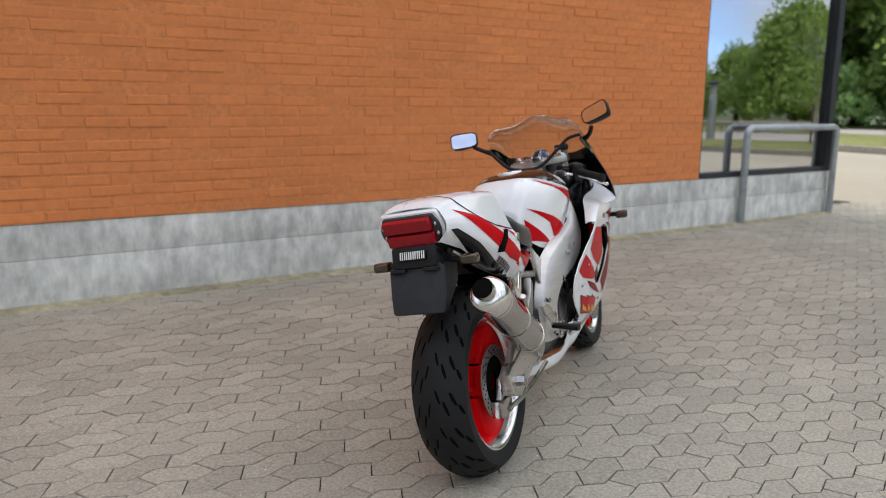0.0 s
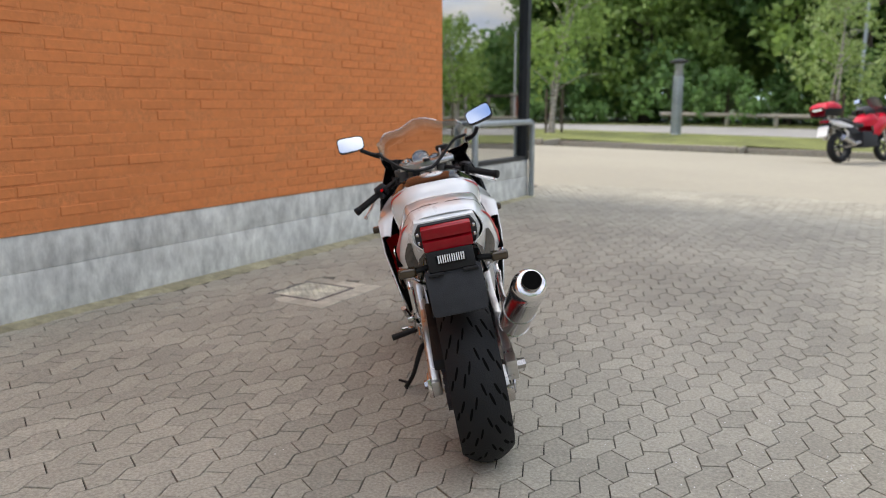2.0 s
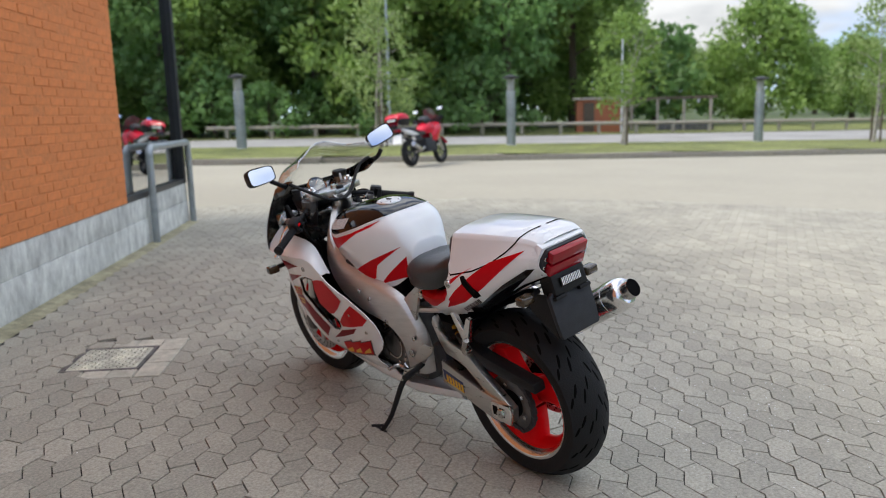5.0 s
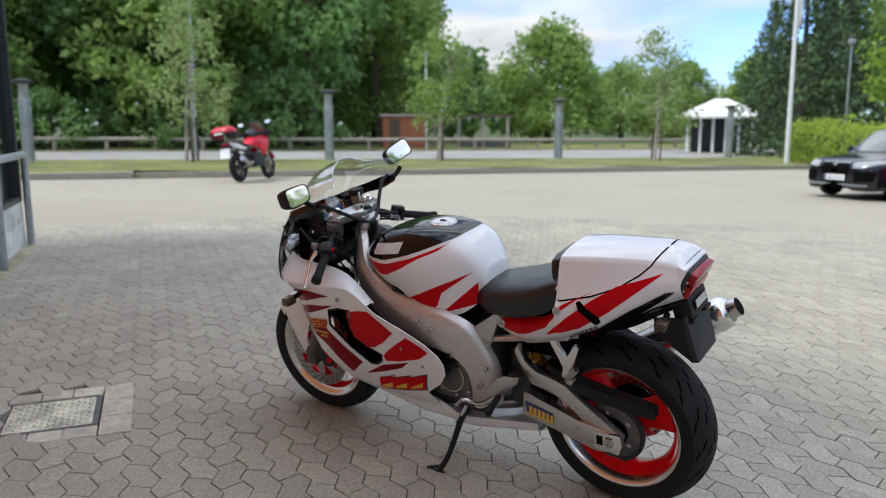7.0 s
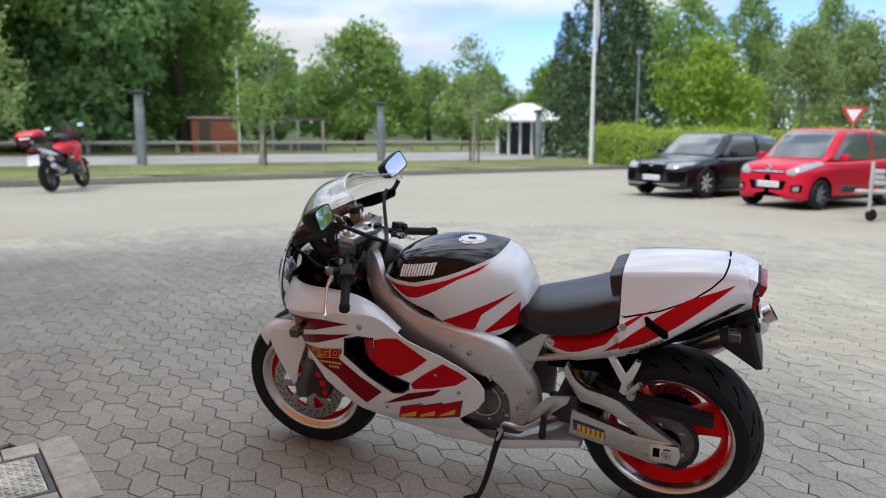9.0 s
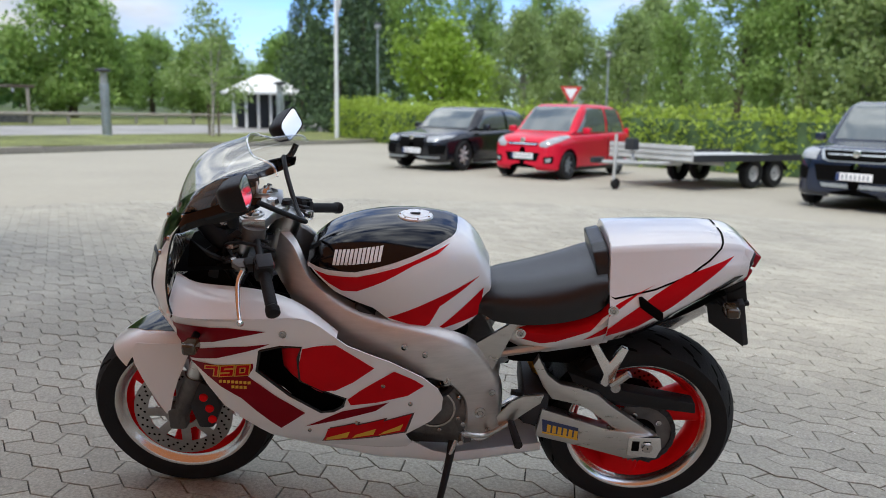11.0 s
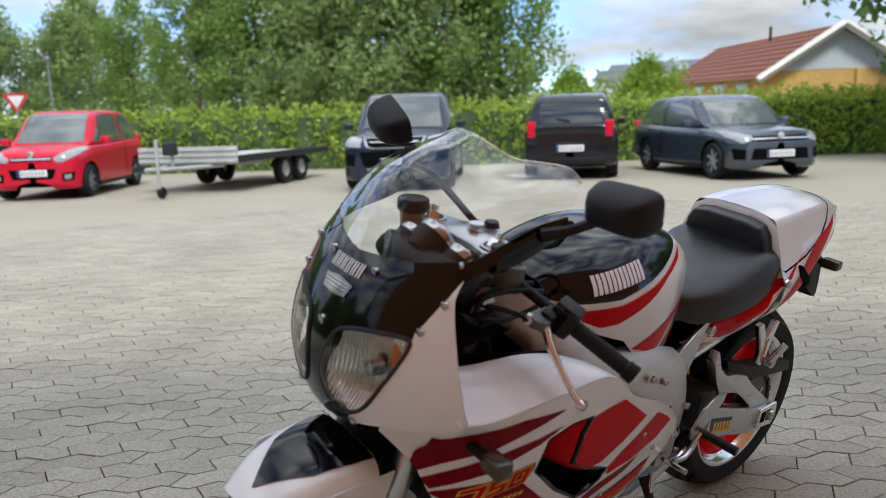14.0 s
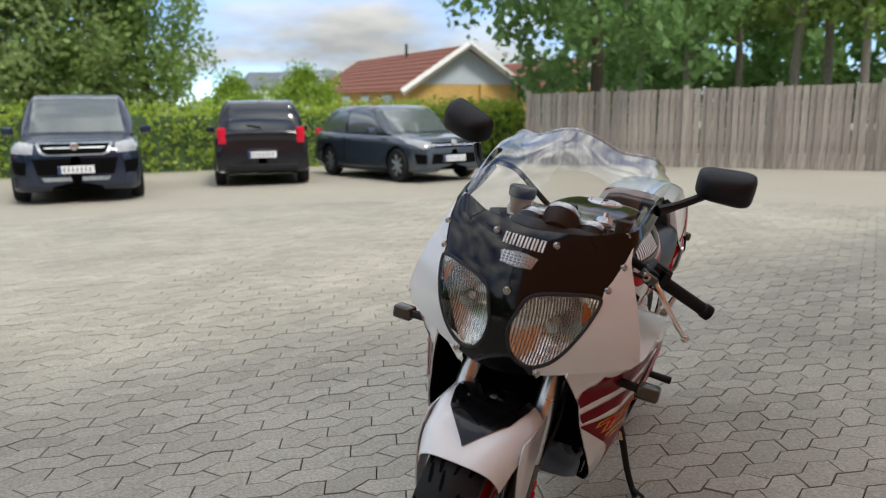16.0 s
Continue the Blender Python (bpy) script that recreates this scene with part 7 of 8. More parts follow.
# ---- hedge ----
HEDGE = spl([(34.0, -5.2), (27.0, -6.2), (19.5, -7.7), (10.8, -11.6), (3.2, -15.2), (-0.9, -17.1)], 90)
hc = np.random.RandomState(5)
cen, rad = [], []
for i, (x, y) in enumerate(HEDGE):
    t = HEDGE[min(i + 1, 89)] - HEDGE[max(i - 1, 0)]
    t = t / np.linalg.norm(t)
    nn = np.array([-t[1], t[0]])
    g0 = gz(x, y)
    for hgt in np.arange(0.15, 1.28 - g0, 0.22):
        for w in (-0.42, -0.15, 0.15, 0.42):
            p = np.array([x, y]) + nn * (w + hc.normal(0, 0.05)) + t * hc.uniform(-0.2, 0.2)
            cen.append(np.array([p[0], p[1], g0 + hgt + hc.normal(0, 0.04)]))
            rad.append(0.26)
hedge = part_mesh("hedge", leaves(cen, rad, 240, 0.12, 6, "hedge"), M_HEDGE, None, smooth=False)
tagged(hedge, "clipped yellow-green hedge behind the parked cars", "hedge")
# a plain dark sheet behind the leaves stands in for the hedge's inner shade
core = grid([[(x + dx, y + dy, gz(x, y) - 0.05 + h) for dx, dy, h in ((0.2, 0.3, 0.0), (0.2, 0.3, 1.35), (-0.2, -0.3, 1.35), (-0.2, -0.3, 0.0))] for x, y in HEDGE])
part("hedge_core", core, M_CONIFER, hedge, "plain dark sheet for the shade inside the hedge")

# ---- fence ----
F0, F1 = np.array([-0.95, -13.85]), np.array([-17.5, -4.3])
fd = (F1 - F0) / np.linalg.norm(F1 - F0)
flen = float(np.linalg.norm(F1 - F0))
fence = empty("board_fence", Matrix(), "weathered grey vertical board fence", "fence")
fa = math.atan2(fd[1], fd[0])
FM = Matrix.Translation((F0[0], F0[1], 0)) @ Matrix.Rotation(fa, 4, "Z")
board_me = None
for k in range(int(flen / 0.135)):
    u = k * 0.135
    p = F0 + fd * u
    if board_me is None:
        bb = box((0, 0, 0.86), (0.122, 0.022, 1.72), 0.003, 1)
        board_me = bpy.data.meshes.new("board")
        bb.to_mesh(board_me)
        bb.free()
        board_me.materials.append(M_BOARD)
    ob = new("board", board_me)
    ob.parent = fence
    ob.matrix_world = FM @ pose(u, random.gauss(0, 0.003) + (0.012 if k % 2 else -0.012), gz(*p) - 0.02 + random.gauss(0, 0.008), 0, random.gauss(0, 0.4), 0)
for k in range(int(flen / 1.9) + 1):
    p = F0 + fd * k * 1.9
    part("post", moved(box((k * 1.9, -0.045, gz(*p) + 0.87), (0.10, 0.07, 1.82), 0.005, 1), FM), M_BOARD, fence)
for h in (0.35, 1.35):
    pa, pb = F0, F1
    part("rail", moved(tube([(0, 0.05, gz(*pa) + h), (flen, 0.05, gz(*pb) + h)], 0.04, 4), FM), M_BOARD, fence, smooth=False)

# ---- light columns, flagpole, lamps, sign ----
def light_column():
    root = empty("light_column", Matrix(), "squat grey perforated light column in the grass", "lamp", "light columns")
    part("column", lathe([(0.17, 0.0), (0.17, 0.06), (0.15, 0.08), (0.15, 1.95)], 20, axis="z"), M_GALV, root)
    for k in range(8):
        a = 2 * math.pi * k / 8
        part("rib", box((0.158 * math.cos(a), 0.158 * math.sin(a), 1.0), (0.02, 0.02, 1.9), 0.004, 1), M_GALV, root)
    part("lantern", lathe([(0.14, 1.95), (0.14, 2.32), (0.15, 2.34), (0.15, 2.36)], 20, axis="z"), M_LAMPGLASS, root, "frosted lantern drum")
    part("cap", lathe([(0.15, 2.36), (0.30, 2.40), (0.31, 2.43), (0.12, 2.50), (0.001, 2.52)], 24, axis="z"), M_GREYPLASTIC, root, "flat dark cap")
    return root


lc = light_column()
for k, (x, y) in enumerate(((17.5, 19.9), (23.3, 12.5), (29.9, 4.95), (36.2, -2.6))):
    m = Matrix.Translation((x, y, gz(x, y) + 0.05))
    if k == 0:
        lc.matrix_world = m
    else:
        copy_thing(lc, m)
fp = empty("flagpole", Matrix.Translation((31.3, -4.2, gz(31.3, -4.2))), "white flagpole with a furled pennant", "flagpole")
part("pole", tube([(0, 0, -0.1), (0, 0, 4.0), (0, 0, 9.5)], [0.10, 0.085, 0.05], 14), M_POLEWHITE, fp)
part("pennant", tube([(0.06, -0.08, 5.2), (0.10, -0.15, 6.0), (0.06, -0.08, 7.6)], [0.03, 0.11, 0.05], 8, 10), M_WHITEWOOD, fp, "furled pale pennant")


def street_lamp(x, y, h, label):
    root = empty("street_lamp", Matrix.Translation((x, y, gz(x, y))), label, "lamp", "street lamps")
    part("pole", tube([(0, 0, -0.1), (0, 0, h * 0.5), (0, 0, h)], [0.075, 0.06, 0.05], 12), M_GALV, root)
    part("globe", lathe([(0.001, h + 0.36), (0.12, h + 0.33), (0.19, h + 0.2), (0.15, h + 0.05), (0.06, h)], 18, axis="z"), M_LAMPGLASS, root, "white lamp globe")
    part("hat", lathe([(0.2, h + 0.30), (0.16, h + 0.38), (0.001, h + 0.44)], 18, axis="z"), M_GREYPLASTIC, root)


street_lamp(37.8, -8.0, 5.4, "grey street lamp with a white globe")
street_lamp(*far(122.6, 46), 4.7, "grey street lamp with a white globe")
street_lamp(*far(59.4, 31), 5.9, "tall grey street lamp by the road")
sg = empty("give_way_sign", Matrix.Translation((30.6, -15.4, gz(30.6, -15.4))), "red and white triangular give-way sign on a post", "sign")
part("post", tube([(0, 0, -0.1), (0, 0, 2.5)], 0.03, 10), M_GALV, sg)
part("board", moved(plate([(-0.50, 2.72), (0.50, 2.72), (0.0, 1.86)], -0.02, 0.01, plane="yz"), Matrix.Rotation(radians(-32), 4, "Z")), M_SIGNRED, sg)
part("face", moved(plate([(-0.30, 2.62), (0.30, 2.62), (0.0, 2.10)], -0.028, -0.021, plane="yz"), Matrix.Rotation(radians(-32), 4, "Z")), M_SIGNWHITE, sg)

# ---- pavilion, brick shed, house, far buildings ----
px, py = far(97.6, 48)
pav = empty("pavilion", Matrix.Translation((px, py, gz(px, py))) @ Matrix.Rotation(radians(-8), 4, "Z"), "small white pavilion with a pale hipped roof", "pavilion")
part("wall", box((0.8, 0, 1.0), (2.6, 3.2, 2.0), 0.02, 1), M_DARKFRAME, pav)
for k in range(6):
    part("column", box((-1.5, -1.75 + 0.7 * k, 1.0), (0.16, 0.16, 2.0), 0.01, 1), M_WHITEWALL, pav)
part("roof", grid([[(sx * a, sy * a * 1.05, z) for sx, sy in ((-1, -1), (1, -1), (1, 1), (-1, 1))] for a, z in ((2.3, 2.0), (2.32, 2.12), (0.35, 3.15))], wrap_v=True, caps=True), M_WHITEWALL, pav, "pale hipped roof", smooth=False)
sx_, sy_ = far(74.6, 45)
shed = empty("brick_shed", Matrix.Translation((sx_, sy_, gz(sx_, sy_))) @ Matrix.Rotation(radians(20), 4, "Z"), "low red brick outbuilding across the road", "building")
part("wall", box((0, 0, 0.9), (2.2, 2.6, 1.9), 0.02, 1), M_REDBRICK, shed)
part("roof", box((0, 0, 1.92), (2.5, 3.0, 0.14), 0.02, 1), M_KERB, shed)
part("door", box((-1.11, 0.6, 0.85), (0.06, 0.6, 1.7), 0.01, 1), M_BARK, shed)
bx_, by_ = far(79.6, 47)
perg = empty("pergola", Matrix.Translation((bx_, by_, gz(bx_, by_))) @ Matrix.Rotation(radians(12), 4, "Z"), "brown timber pergola over a low wall across the road", "pergola")
for q in range(4):
    part("post", box((0, -2.3 + 1.5 * q, 0.95), (0.16, 0.16, 1.9), 0.01, 1), M_KERB, perg)
part("beam", box((0, -0.05, 1.93), (0.22, 5.2, 0.16), 0.02, 1), M_BARK, perg)
part("low_wall", box((0.25, -0.9, 0.25), (0.25, 3.2, 0.6), 0.02, 1), M_CAST, perg)
for q in range(2):
    part("lantern", box((-0.12, -1.6 + 1.7 * q, 1.72), (0.14, 0.14, 0.24), 0.03, 1), M_LAMPGLASS, perg)
wx_, wy_ = far(76.3, 44)
tagged(part("white_pole", tube([(wx_, wy_, gz(wx_, wy_) - 0.1), (wx_, wy_, gz(wx_, wy_) + 5.6)], [0.07, 0.05], 10), M_POLEWHITE, None), "tall white painted pole across the road", "pole")
gr = empty("road_guard_rail", Matrix(), "low grey timber guard rail across the road", "rail")
for k in range(20):
    x, y, z = on_road(-6 + k * 2.2, 39.5)
    part("post", box((x, y, z + 0.3), (0.16, 0.16, 0.7), 0.01, 1), M_KERB, gr)
part("beam", tube([Vector(on_road(-7, 39.5, 0.58)), Vector(on_road(15, 39.5, 0.58)), Vector(on_road(37, 39.5, 0.58))], 0.11, 6), M_KERB, gr, smooth=False)

hx, hy = 0.6, -29.9
hz = gz(hx, hy)
house = empty("house", Matrix.Translation((hx, hy, hz)) @ Matrix.Rotation(math.atan2(-0.89, 0.45), 4, "Z"), "yellow brick bungalow with a red tiled roof", "house")
HW, EV, RG, HL = 2.75, 2.45, 4.15, 14.0     # half width, eaves, ridge, length
part("wall", plate([(-HW, -0.2), (HW, -0.2), (HW, EV), (0, EV + 0.05), (-HW, EV)], 0.0, HL, plane="yz"), M_YELLOWBRICK, house, smooth=False)
part("gable_panel", plate([(-HW, EV), (HW, EV), (0, RG - 0.1)], -0.02, 0.1, plane="yz"), M_SLATE, house, "pale blue-grey gable boarding", smooth=False)
for s in (1, -1):
    part("roof", grid([[(-0.5 + (HL + 0.8) * f, s * (HW + 0.45) * (1 - g), EV - 0.28 + (RG - EV + 0.28) * g) for g in np.linspace(0, 1, 9)] for f in np.linspace(0, 1, 3)]), M_ROOFTILE, house, "red concrete roof tiles", smooth=False)
    part("barge_board", tube([(-0.52, s * (HW + 0.5), EV - 0.36), (-0.52, 0, RG + 0.0)], 0.16, 4), M_WHITEWOOD, house, smooth=False)
    for q in range(9):
        gq = (q + 0.5) / 9
        part("tile_course", tube([(-0.5, s * (HW + 0.45) * (1 - gq), EV - 0.26 + (RG - EV + 0.28) * gq), (HL + 0.3, s * (HW + 0.45) * (1 - gq), EV - 0.26 + (RG - EV + 0.28) * gq)], 0.03, 4), M_ROOFTILE, house, smooth=False)
part("pilaster", box((-0.08, -0.9, EV / 2), (0.2, 0.35, EV), 0.01, 1), M_YELLOWBRICK, house)
for u in (2.5, 5.5, 8.5, 11.0):
    for s in (1, -1):
        wn_ = part("window", box((u, s * (HW + 0.01), 1.5), (1.4, 0.06, 1.1), 0.01, 1), M_WHITEWOOD, house)
        part("pane", box((u, s * (HW + 0.045), 1.5), (1.2, 0.02, 0.9)), M_SKYPANE, wn_, smooth=False)
part("vent_pipe", tube([(6.0, 0.3, RG - 0.3), (6.0, 0.3, RG + 0.45)], 0.07, 8), M_GREYPLASTIC, house)
h2 = copy_thing(house, Matrix.Translation((-7.2, -40.0, gz(-7, -40))) @ Matrix.Rotation(math.atan2(-0.89, 0.45), 4, "Z"))
tagged(h2, "second yellow bungalow with a red tiled roof farther back")
for b, d, w, h, mt in ((164.2, 95, 6.0, 3.6, M_WHITEWALL), (166.0, 120, 11.0, 5.2, M_FARGREY), (168.0, 125, 9.0, 5.6, M_FARGREY), (167.0, 100, 4.0, 4.5, M_WHITEWALL)):
    x, y = far(b, d)
    root = empty("far_building", Matrix.Translation((x, y, gz(x, y))), "pale distant building beyond the hedge", "building", "far buildings")
    part("wall", box((0, 0, h / 2), (w, 6, h), 0.05, 1), mt, root)
    part("roof", plate([(-w / 2 - 0.3, h), (w / 2 + 0.3, h), (w / 2 - 0.6, h + 1.2), (-w / 2 + 0.6, h + 1.2)], -3.2, 3.2), M_FARGREY, root, smooth=False)
    for q in range(3):
        part("window", box((-w / 3 + q * w / 3, 3.01, h * 0.55), (w * 0.16, 0.06, h * 0.28)), M_SKYPANE, root, smooth=False)

# ---- parked cars ----
# what each front carries: name, material, lift, outline in half widths and heights (a paired piece is given once)
FACES = {
    "bar": [("grille", M_DARK, 0.006, [(-0.44, 0.475), (0.44, 0.475), (0.42, 0.435), (-0.42, 0.435)]), ("grille_bar", M_POLISH, 0.012, [(-0.42, 0.462), (0.42, 0.462), (0.41, 0.448), (-0.41, 0.448)]),
            ("intake", M_DARK, 0.006, [(-0.50, 0.345), (0.50, 0.345), (0.42, 0.235), (-0.42, 0.235)]), ("fog_lamp", M_LAMPGLASS, 0.012, [(0.66, 0.275), (0.78, 0.285), (0.78, 0.235), (0.67, 0.225)]),
            ("fog_recess", M_DARK, 0.006, [(0.60, 0.295), (0.84, 0.305), (0.82, 0.215), (0.62, 0.205)])],
    "shield": [("grille", M_DARK, 0.006, [(-0.34, 0.50), (0.34, 0.50), (0.39, 0.40), (0.27, 0.245), (-0.27, 0.245), (-0.39, 0.40)]), ("grille_bar", M_GALV, 0.010, [(-0.36, 0.515), (0.36, 0.515), (0.35, 0.502), (-0.35, 0.502)]),
               ("intake", M_DARK, 0.006, [(0.48, 0.385), (0.90, 0.40), (0.86, 0.26), (0.52, 0.245)]), ("lip", M_GALV, 0.008, [(-0.80, 0.215), (0.80, 0.215), (0.76, 0.19), (-0.76, 0.19)])],
    "chrome": [("grille_frame", M_GALV, 0.008, [(-0.56, 0.535), (0.56, 0.535), (0.50, 0.445), (0.40, 0.425), (-0.40, 0.425), (-0.50, 0.445)]), ("grille", M_DARK, 0.014, [(-0.51, 0.522), (0.51, 0.522), (0.45, 0.450), (0.38, 0.437), (-0.38, 0.437), (-0.45, 0.450)]),
               ("grille_bar", M_GALV, 0.020, [(-0.44, 0.493), (0.44, 0.493), (0.43, 0.482), (-0.43, 0.482)]), ("intake", M_DARK, 0.006, [(-0.62, 0.40), (0.62, 0.40), (0.55, 0.255), (-0.55, 0.255)]),
               ("fog_recess", M_DARK, 0.006, [(0.70, 0.37), (0.92, 0.38), (0.88, 0.27), (0.72, 0.26)]), ("skid_plate", M_GALV, 0.010, [(-0.50, 0.235), (0.50, 0.235), (0.46, 0.20), (-0.46, 0.20)])],
    "wide": [("grille", M_DARK, 0.006, [(-0.60, 0.50), (0.60, 0.50), (0.50, 0.44), (-0.50, 0.44)]), ("grille_bar", M_POLISH, 0.012, [(-0.58, 0.475), (0.58, 0.475), (0.56, 0.462), (-0.56, 0.462)]),
             ("intake", M_DARK, 0.006, [(-0.55, 0.36), (0.55, 0.36), (0.60, 0.235), (-0.60, 0.235)]), ("fog_recess", M_DARK, 0.006, [(0.70, 0.35), (0.90, 0.37), (0.86, 0.24), (0.70, 0.24)])],
}


def car(name, label, M, L, W, H, paint, nose_f, roof0, roof1, tail_f, wb, lamp_rows, rear=False, plate_kind="plain", hood=0.60, wheel_r=0.31, grille="bar", rim=None):
    """A parked car: x ahead, y left, z up. Fractions run from the front bumper to the rear."""
    root = empty(name, M, label, "car", "parked cars")
    X = lambda f: L / 2 - f * L
    w = W / 2
    ht = hood * H

    def body():
        st = [(-0.004, 0.08, 0.41 * H, 0.34), (0.0, 0.64, 0.45 * H, 0.28), (0.012, 0.77, 0.50 * H, 0.22), (0.035, 0.87, 0.53 * H, 0.19), (0.08, 0.945, 0.56 * H, 0.19), (nose_f, 0.985, ht, 0.20), (0.40, 1.0, ht + 0.02, 0.20), (0.65, 1.0, ht + 0.05, 0.20), (0.86, 0.985, ht + 0.07, 0.21), (tail_f, 0.94, ht + 0.06, 0.25), (0.995, 0.90, 0.50 * H, 0.28), (1.0, 0.86, 0.42 * H, 0.32), (1.003, 0.08, 0.40 * H, 0.36)]
        return half_loft([(X(f), [(0, zt + 0.015), (w * k * 0.55, zt + 0.010), (w * k * 0.88, zt - 0.03), (w * k * 0.985, zt - 0.13), (w * k, zt - 0.28), (w * k * 0.99, zb + 0.12), (w * k * 0.93, zb), (w * k * 0.5, zb - 0.02)]) for f, k, zt, zb in st], 64, 30)

    def cabin():
        st = [(nose_f, 0.80, ht + 0.005, 0.86), (nose_f + (roof0 - nose_f) * 0.5, 0.80, ht + (H - ht) * 0.60, 0.90), (roof0, 0.76, H - 0.03, 0.91), ((roof0 + roof1) / 2, 0.77, H, 0.92), (roof1, 0.74, H - 0.05, 0.90), (roof1 + (tail_f - roof1) * 0.6, 0.74, ht + (H - ht) * 0.55, 0.89), (tail_f, 0.76, ht + 0.03, 0.86)]
        return half_loft([(X(f), [(0, zt), (w * k * 0.6, zt - 0.008), (w * k * 0.93, zt - 0.035), (w * (k * 0.35 + kb * 0.65), (zt + ht) / 2 - 0.01), (w * kb, ht + 0.0)]) for f, k, zt, kb in st], 50, 26)
    off = L / 2 - (L - wb) * 0.46
    fx, rx = off, off - wb
    b = body()
    for cx in (fx, rx):
        cut(b, [(cx + (wheel_r + 0.055) * math.cos(a), wheel_r + (wheel_r + 0.055) * math.sin(a)) for a in np.linspace(0, 2 * np.pi, 20, endpoint=False)], False)
    bd = part("body", b, paint, root)
    cb = part("cabin", cabin(), paint, root)
    part("underbody", box(((fx + rx) / 2, 0, 0.36), (L * 0.9, W * 0.72, 0.30), 0.03), M_DARK, root)
    zb = ht + 0.03
    zt = H - 0.085
    # side windows, windscreen, rear window
    mid = (roof0 + roof1) / 2
    for a0, a1, b0, b1 in ((nose_f + 0.055, roof0 + 0.012, mid - 0.015, mid - 0.015), (mid + 0.015, mid + 0.015, roof1 - 0.02, min(tail_f - 0.05, roof1 + 0.045))):
        decal("side_window", cabin, [(X(a0), zb), (X(a1), zt), (X(b0), zt), (X(b1), zb)], M_SKYPANE, cb, 0.006)
    decal("windscreen", lambda c=cabin: [bmesh.ops.delete(q := c(), geom=[f for f in q.faces if f.calc_center_median()[0] < X(roof0 + 0.03)], context="FACES"), q][1], [(-w * 0.74, ht + 0.035), (w * 0.74, ht + 0.035), (w * 0.66, H - 0.07), (-w * 0.66, H - 0.07)], M_SKYPANE, cb, 0.006, (1,), "", "yz")

    def back_half():
        q = cabin()
        bmesh.ops.delete(q, geom=[f for f in q.faces if f.calc_center_median()[0] > X(roof1 - 0.01)], context="FACES")
        for v in q.verts:
            v.co.x = -v.co.x
        return q
    bm = back_half()
    cut(bm, [(-w * 0.66, ht + 0.07), (w * 0.66, ht + 0.07), (w * 0.60, H - 0.10), (-w * 0.60, H - 0.10)], True, "yz")
    for v in bm.verts:
        v.co.x = -v.co.x - 0.008
        v.co.z += 0.006
    part("rear_window", bm, M_TINTDARK, cb)
    for cx in (fx, rx):
        for s in (1, -1):
            wc = Matrix.Translation((cx, s * (w - 0.115), wheel_r))
            whl = part("wheel", moved(lathe([(wheel_r * 0.66, 0.095), (wheel_r * 0.70, 0.105), (wheel_r * 0.93, 0.10), (wheel_r, 0.07), (wheel_r, -0.07), (wheel_r * 0.93, -0.10), (wheel_r * 0.66, -0.09)], 36), wc), M_RUBBER, root, "black car tyre")
            rimb = lathe([(wheel_r * 0.67, s * 0.095), (wheel_r * 0.64, s * 0.085), (wheel_r * 0.60, s * 0.03), (0.05, s * 0.03)], 36)
            part("rim", moved(rimb, wc), M_GREYPLASTIC, whl)
            spoke_m = rim or M_GALV
            for q in range(7):
                a = 2 * math.pi * q / 7
                part("spoke", moved(box((wheel_r * 0.36, s * 0.068, 0), (wheel_r * 0.56, 0.03, 0.045), 0.008, 1, Matrix()), wc @ Matrix.Rotation(a, 4, "Y")), spoke_m, whl)
            part("hub_cap", moved(lathe([(0.001, s * 0.09), (0.05, s * 0.085), (0.06, s * 0.06)], 16), wc), M_GALV, whl)
    # lamps and bumper details, laid on the body
    for s in (1, -1):
        hl_poly = [(s * w * a, H * z) for a, z in lamp_rows]
        front_b = lambda c=body: [bmesh.ops.delete(q := c(), geom=[f for f in q.faces if f.calc_center_median()[0] < X(0.16)], context="FACES"), q][1]
        decal("headlamp", front_b, hl_poly, M_LAMPGLASS, bd, 0.008, (1,), "clear headlamp", "yz")
        mr = part("wing_mirror", box((X(nose_f + 0.085), s * (w + 0.09), ht + 0.06), (0.10, 0.17, 0.13), 0.035, 2), paint, root)
        part("door_line", tube([(X(mid), s * (w * 1.0), ht - 0.05), (X(mid + 0.004), s * (w * 1.002), 0.35)], 0.006, 5), M_DARK, bd)
        part("door_handle", box((X(mid - 0.03), s * (w + 0.004), ht - 0.09), (0.18, 0.03, 0.03), 0.01, 1), paint, bd)
        part("sill", box(((fx + rx) / 2, s * (w * 0.95), 0.22), (wb - wheel_r * 2.4, 0.06, 0.10), 0.02, 1), M_PLASTIC, bd)
    xf = X(0.0)
    front_d = lambda c=body: [bmesh.ops.delete(q := c(), geom=[f for f in q.faces if f.calc_center_median()[0] < X(0.16)], context="FACES"), q][1]
    for nm, mt, lift, shape in FACES[grille]:
        sides = (1, -1) if min(p[0] for p in shape) > 0.1 else (1,)
        for sd in sides:
            decal(nm, front_d, [(sd * w * a, H * z) for a, z in shape], mt, bd, lift, (1,), "", "yz")
    part("badge", lathe([(0.001, 0.02), (0.05, 0.018), (0.06, 0.0)], 16, (xf + 0.005, 0, 0.50 * H), "x"), M_POLISH, bd)
    np_ = part("number_plate", box((xf + 0.018, 0, 0.30 * H), (0.015, 0.50, 0.115), 0.004, 1), M_SIGNWHITE, bd, "white number plate with plain bars")
    rp = part("number_plate", box((X(1.0) - 0.012, 0, 0.36 * H), (0.015, 0.50, 0.115), 0.004, 1), M_SIGNWHITE, bd, "white number plate with plain bars")
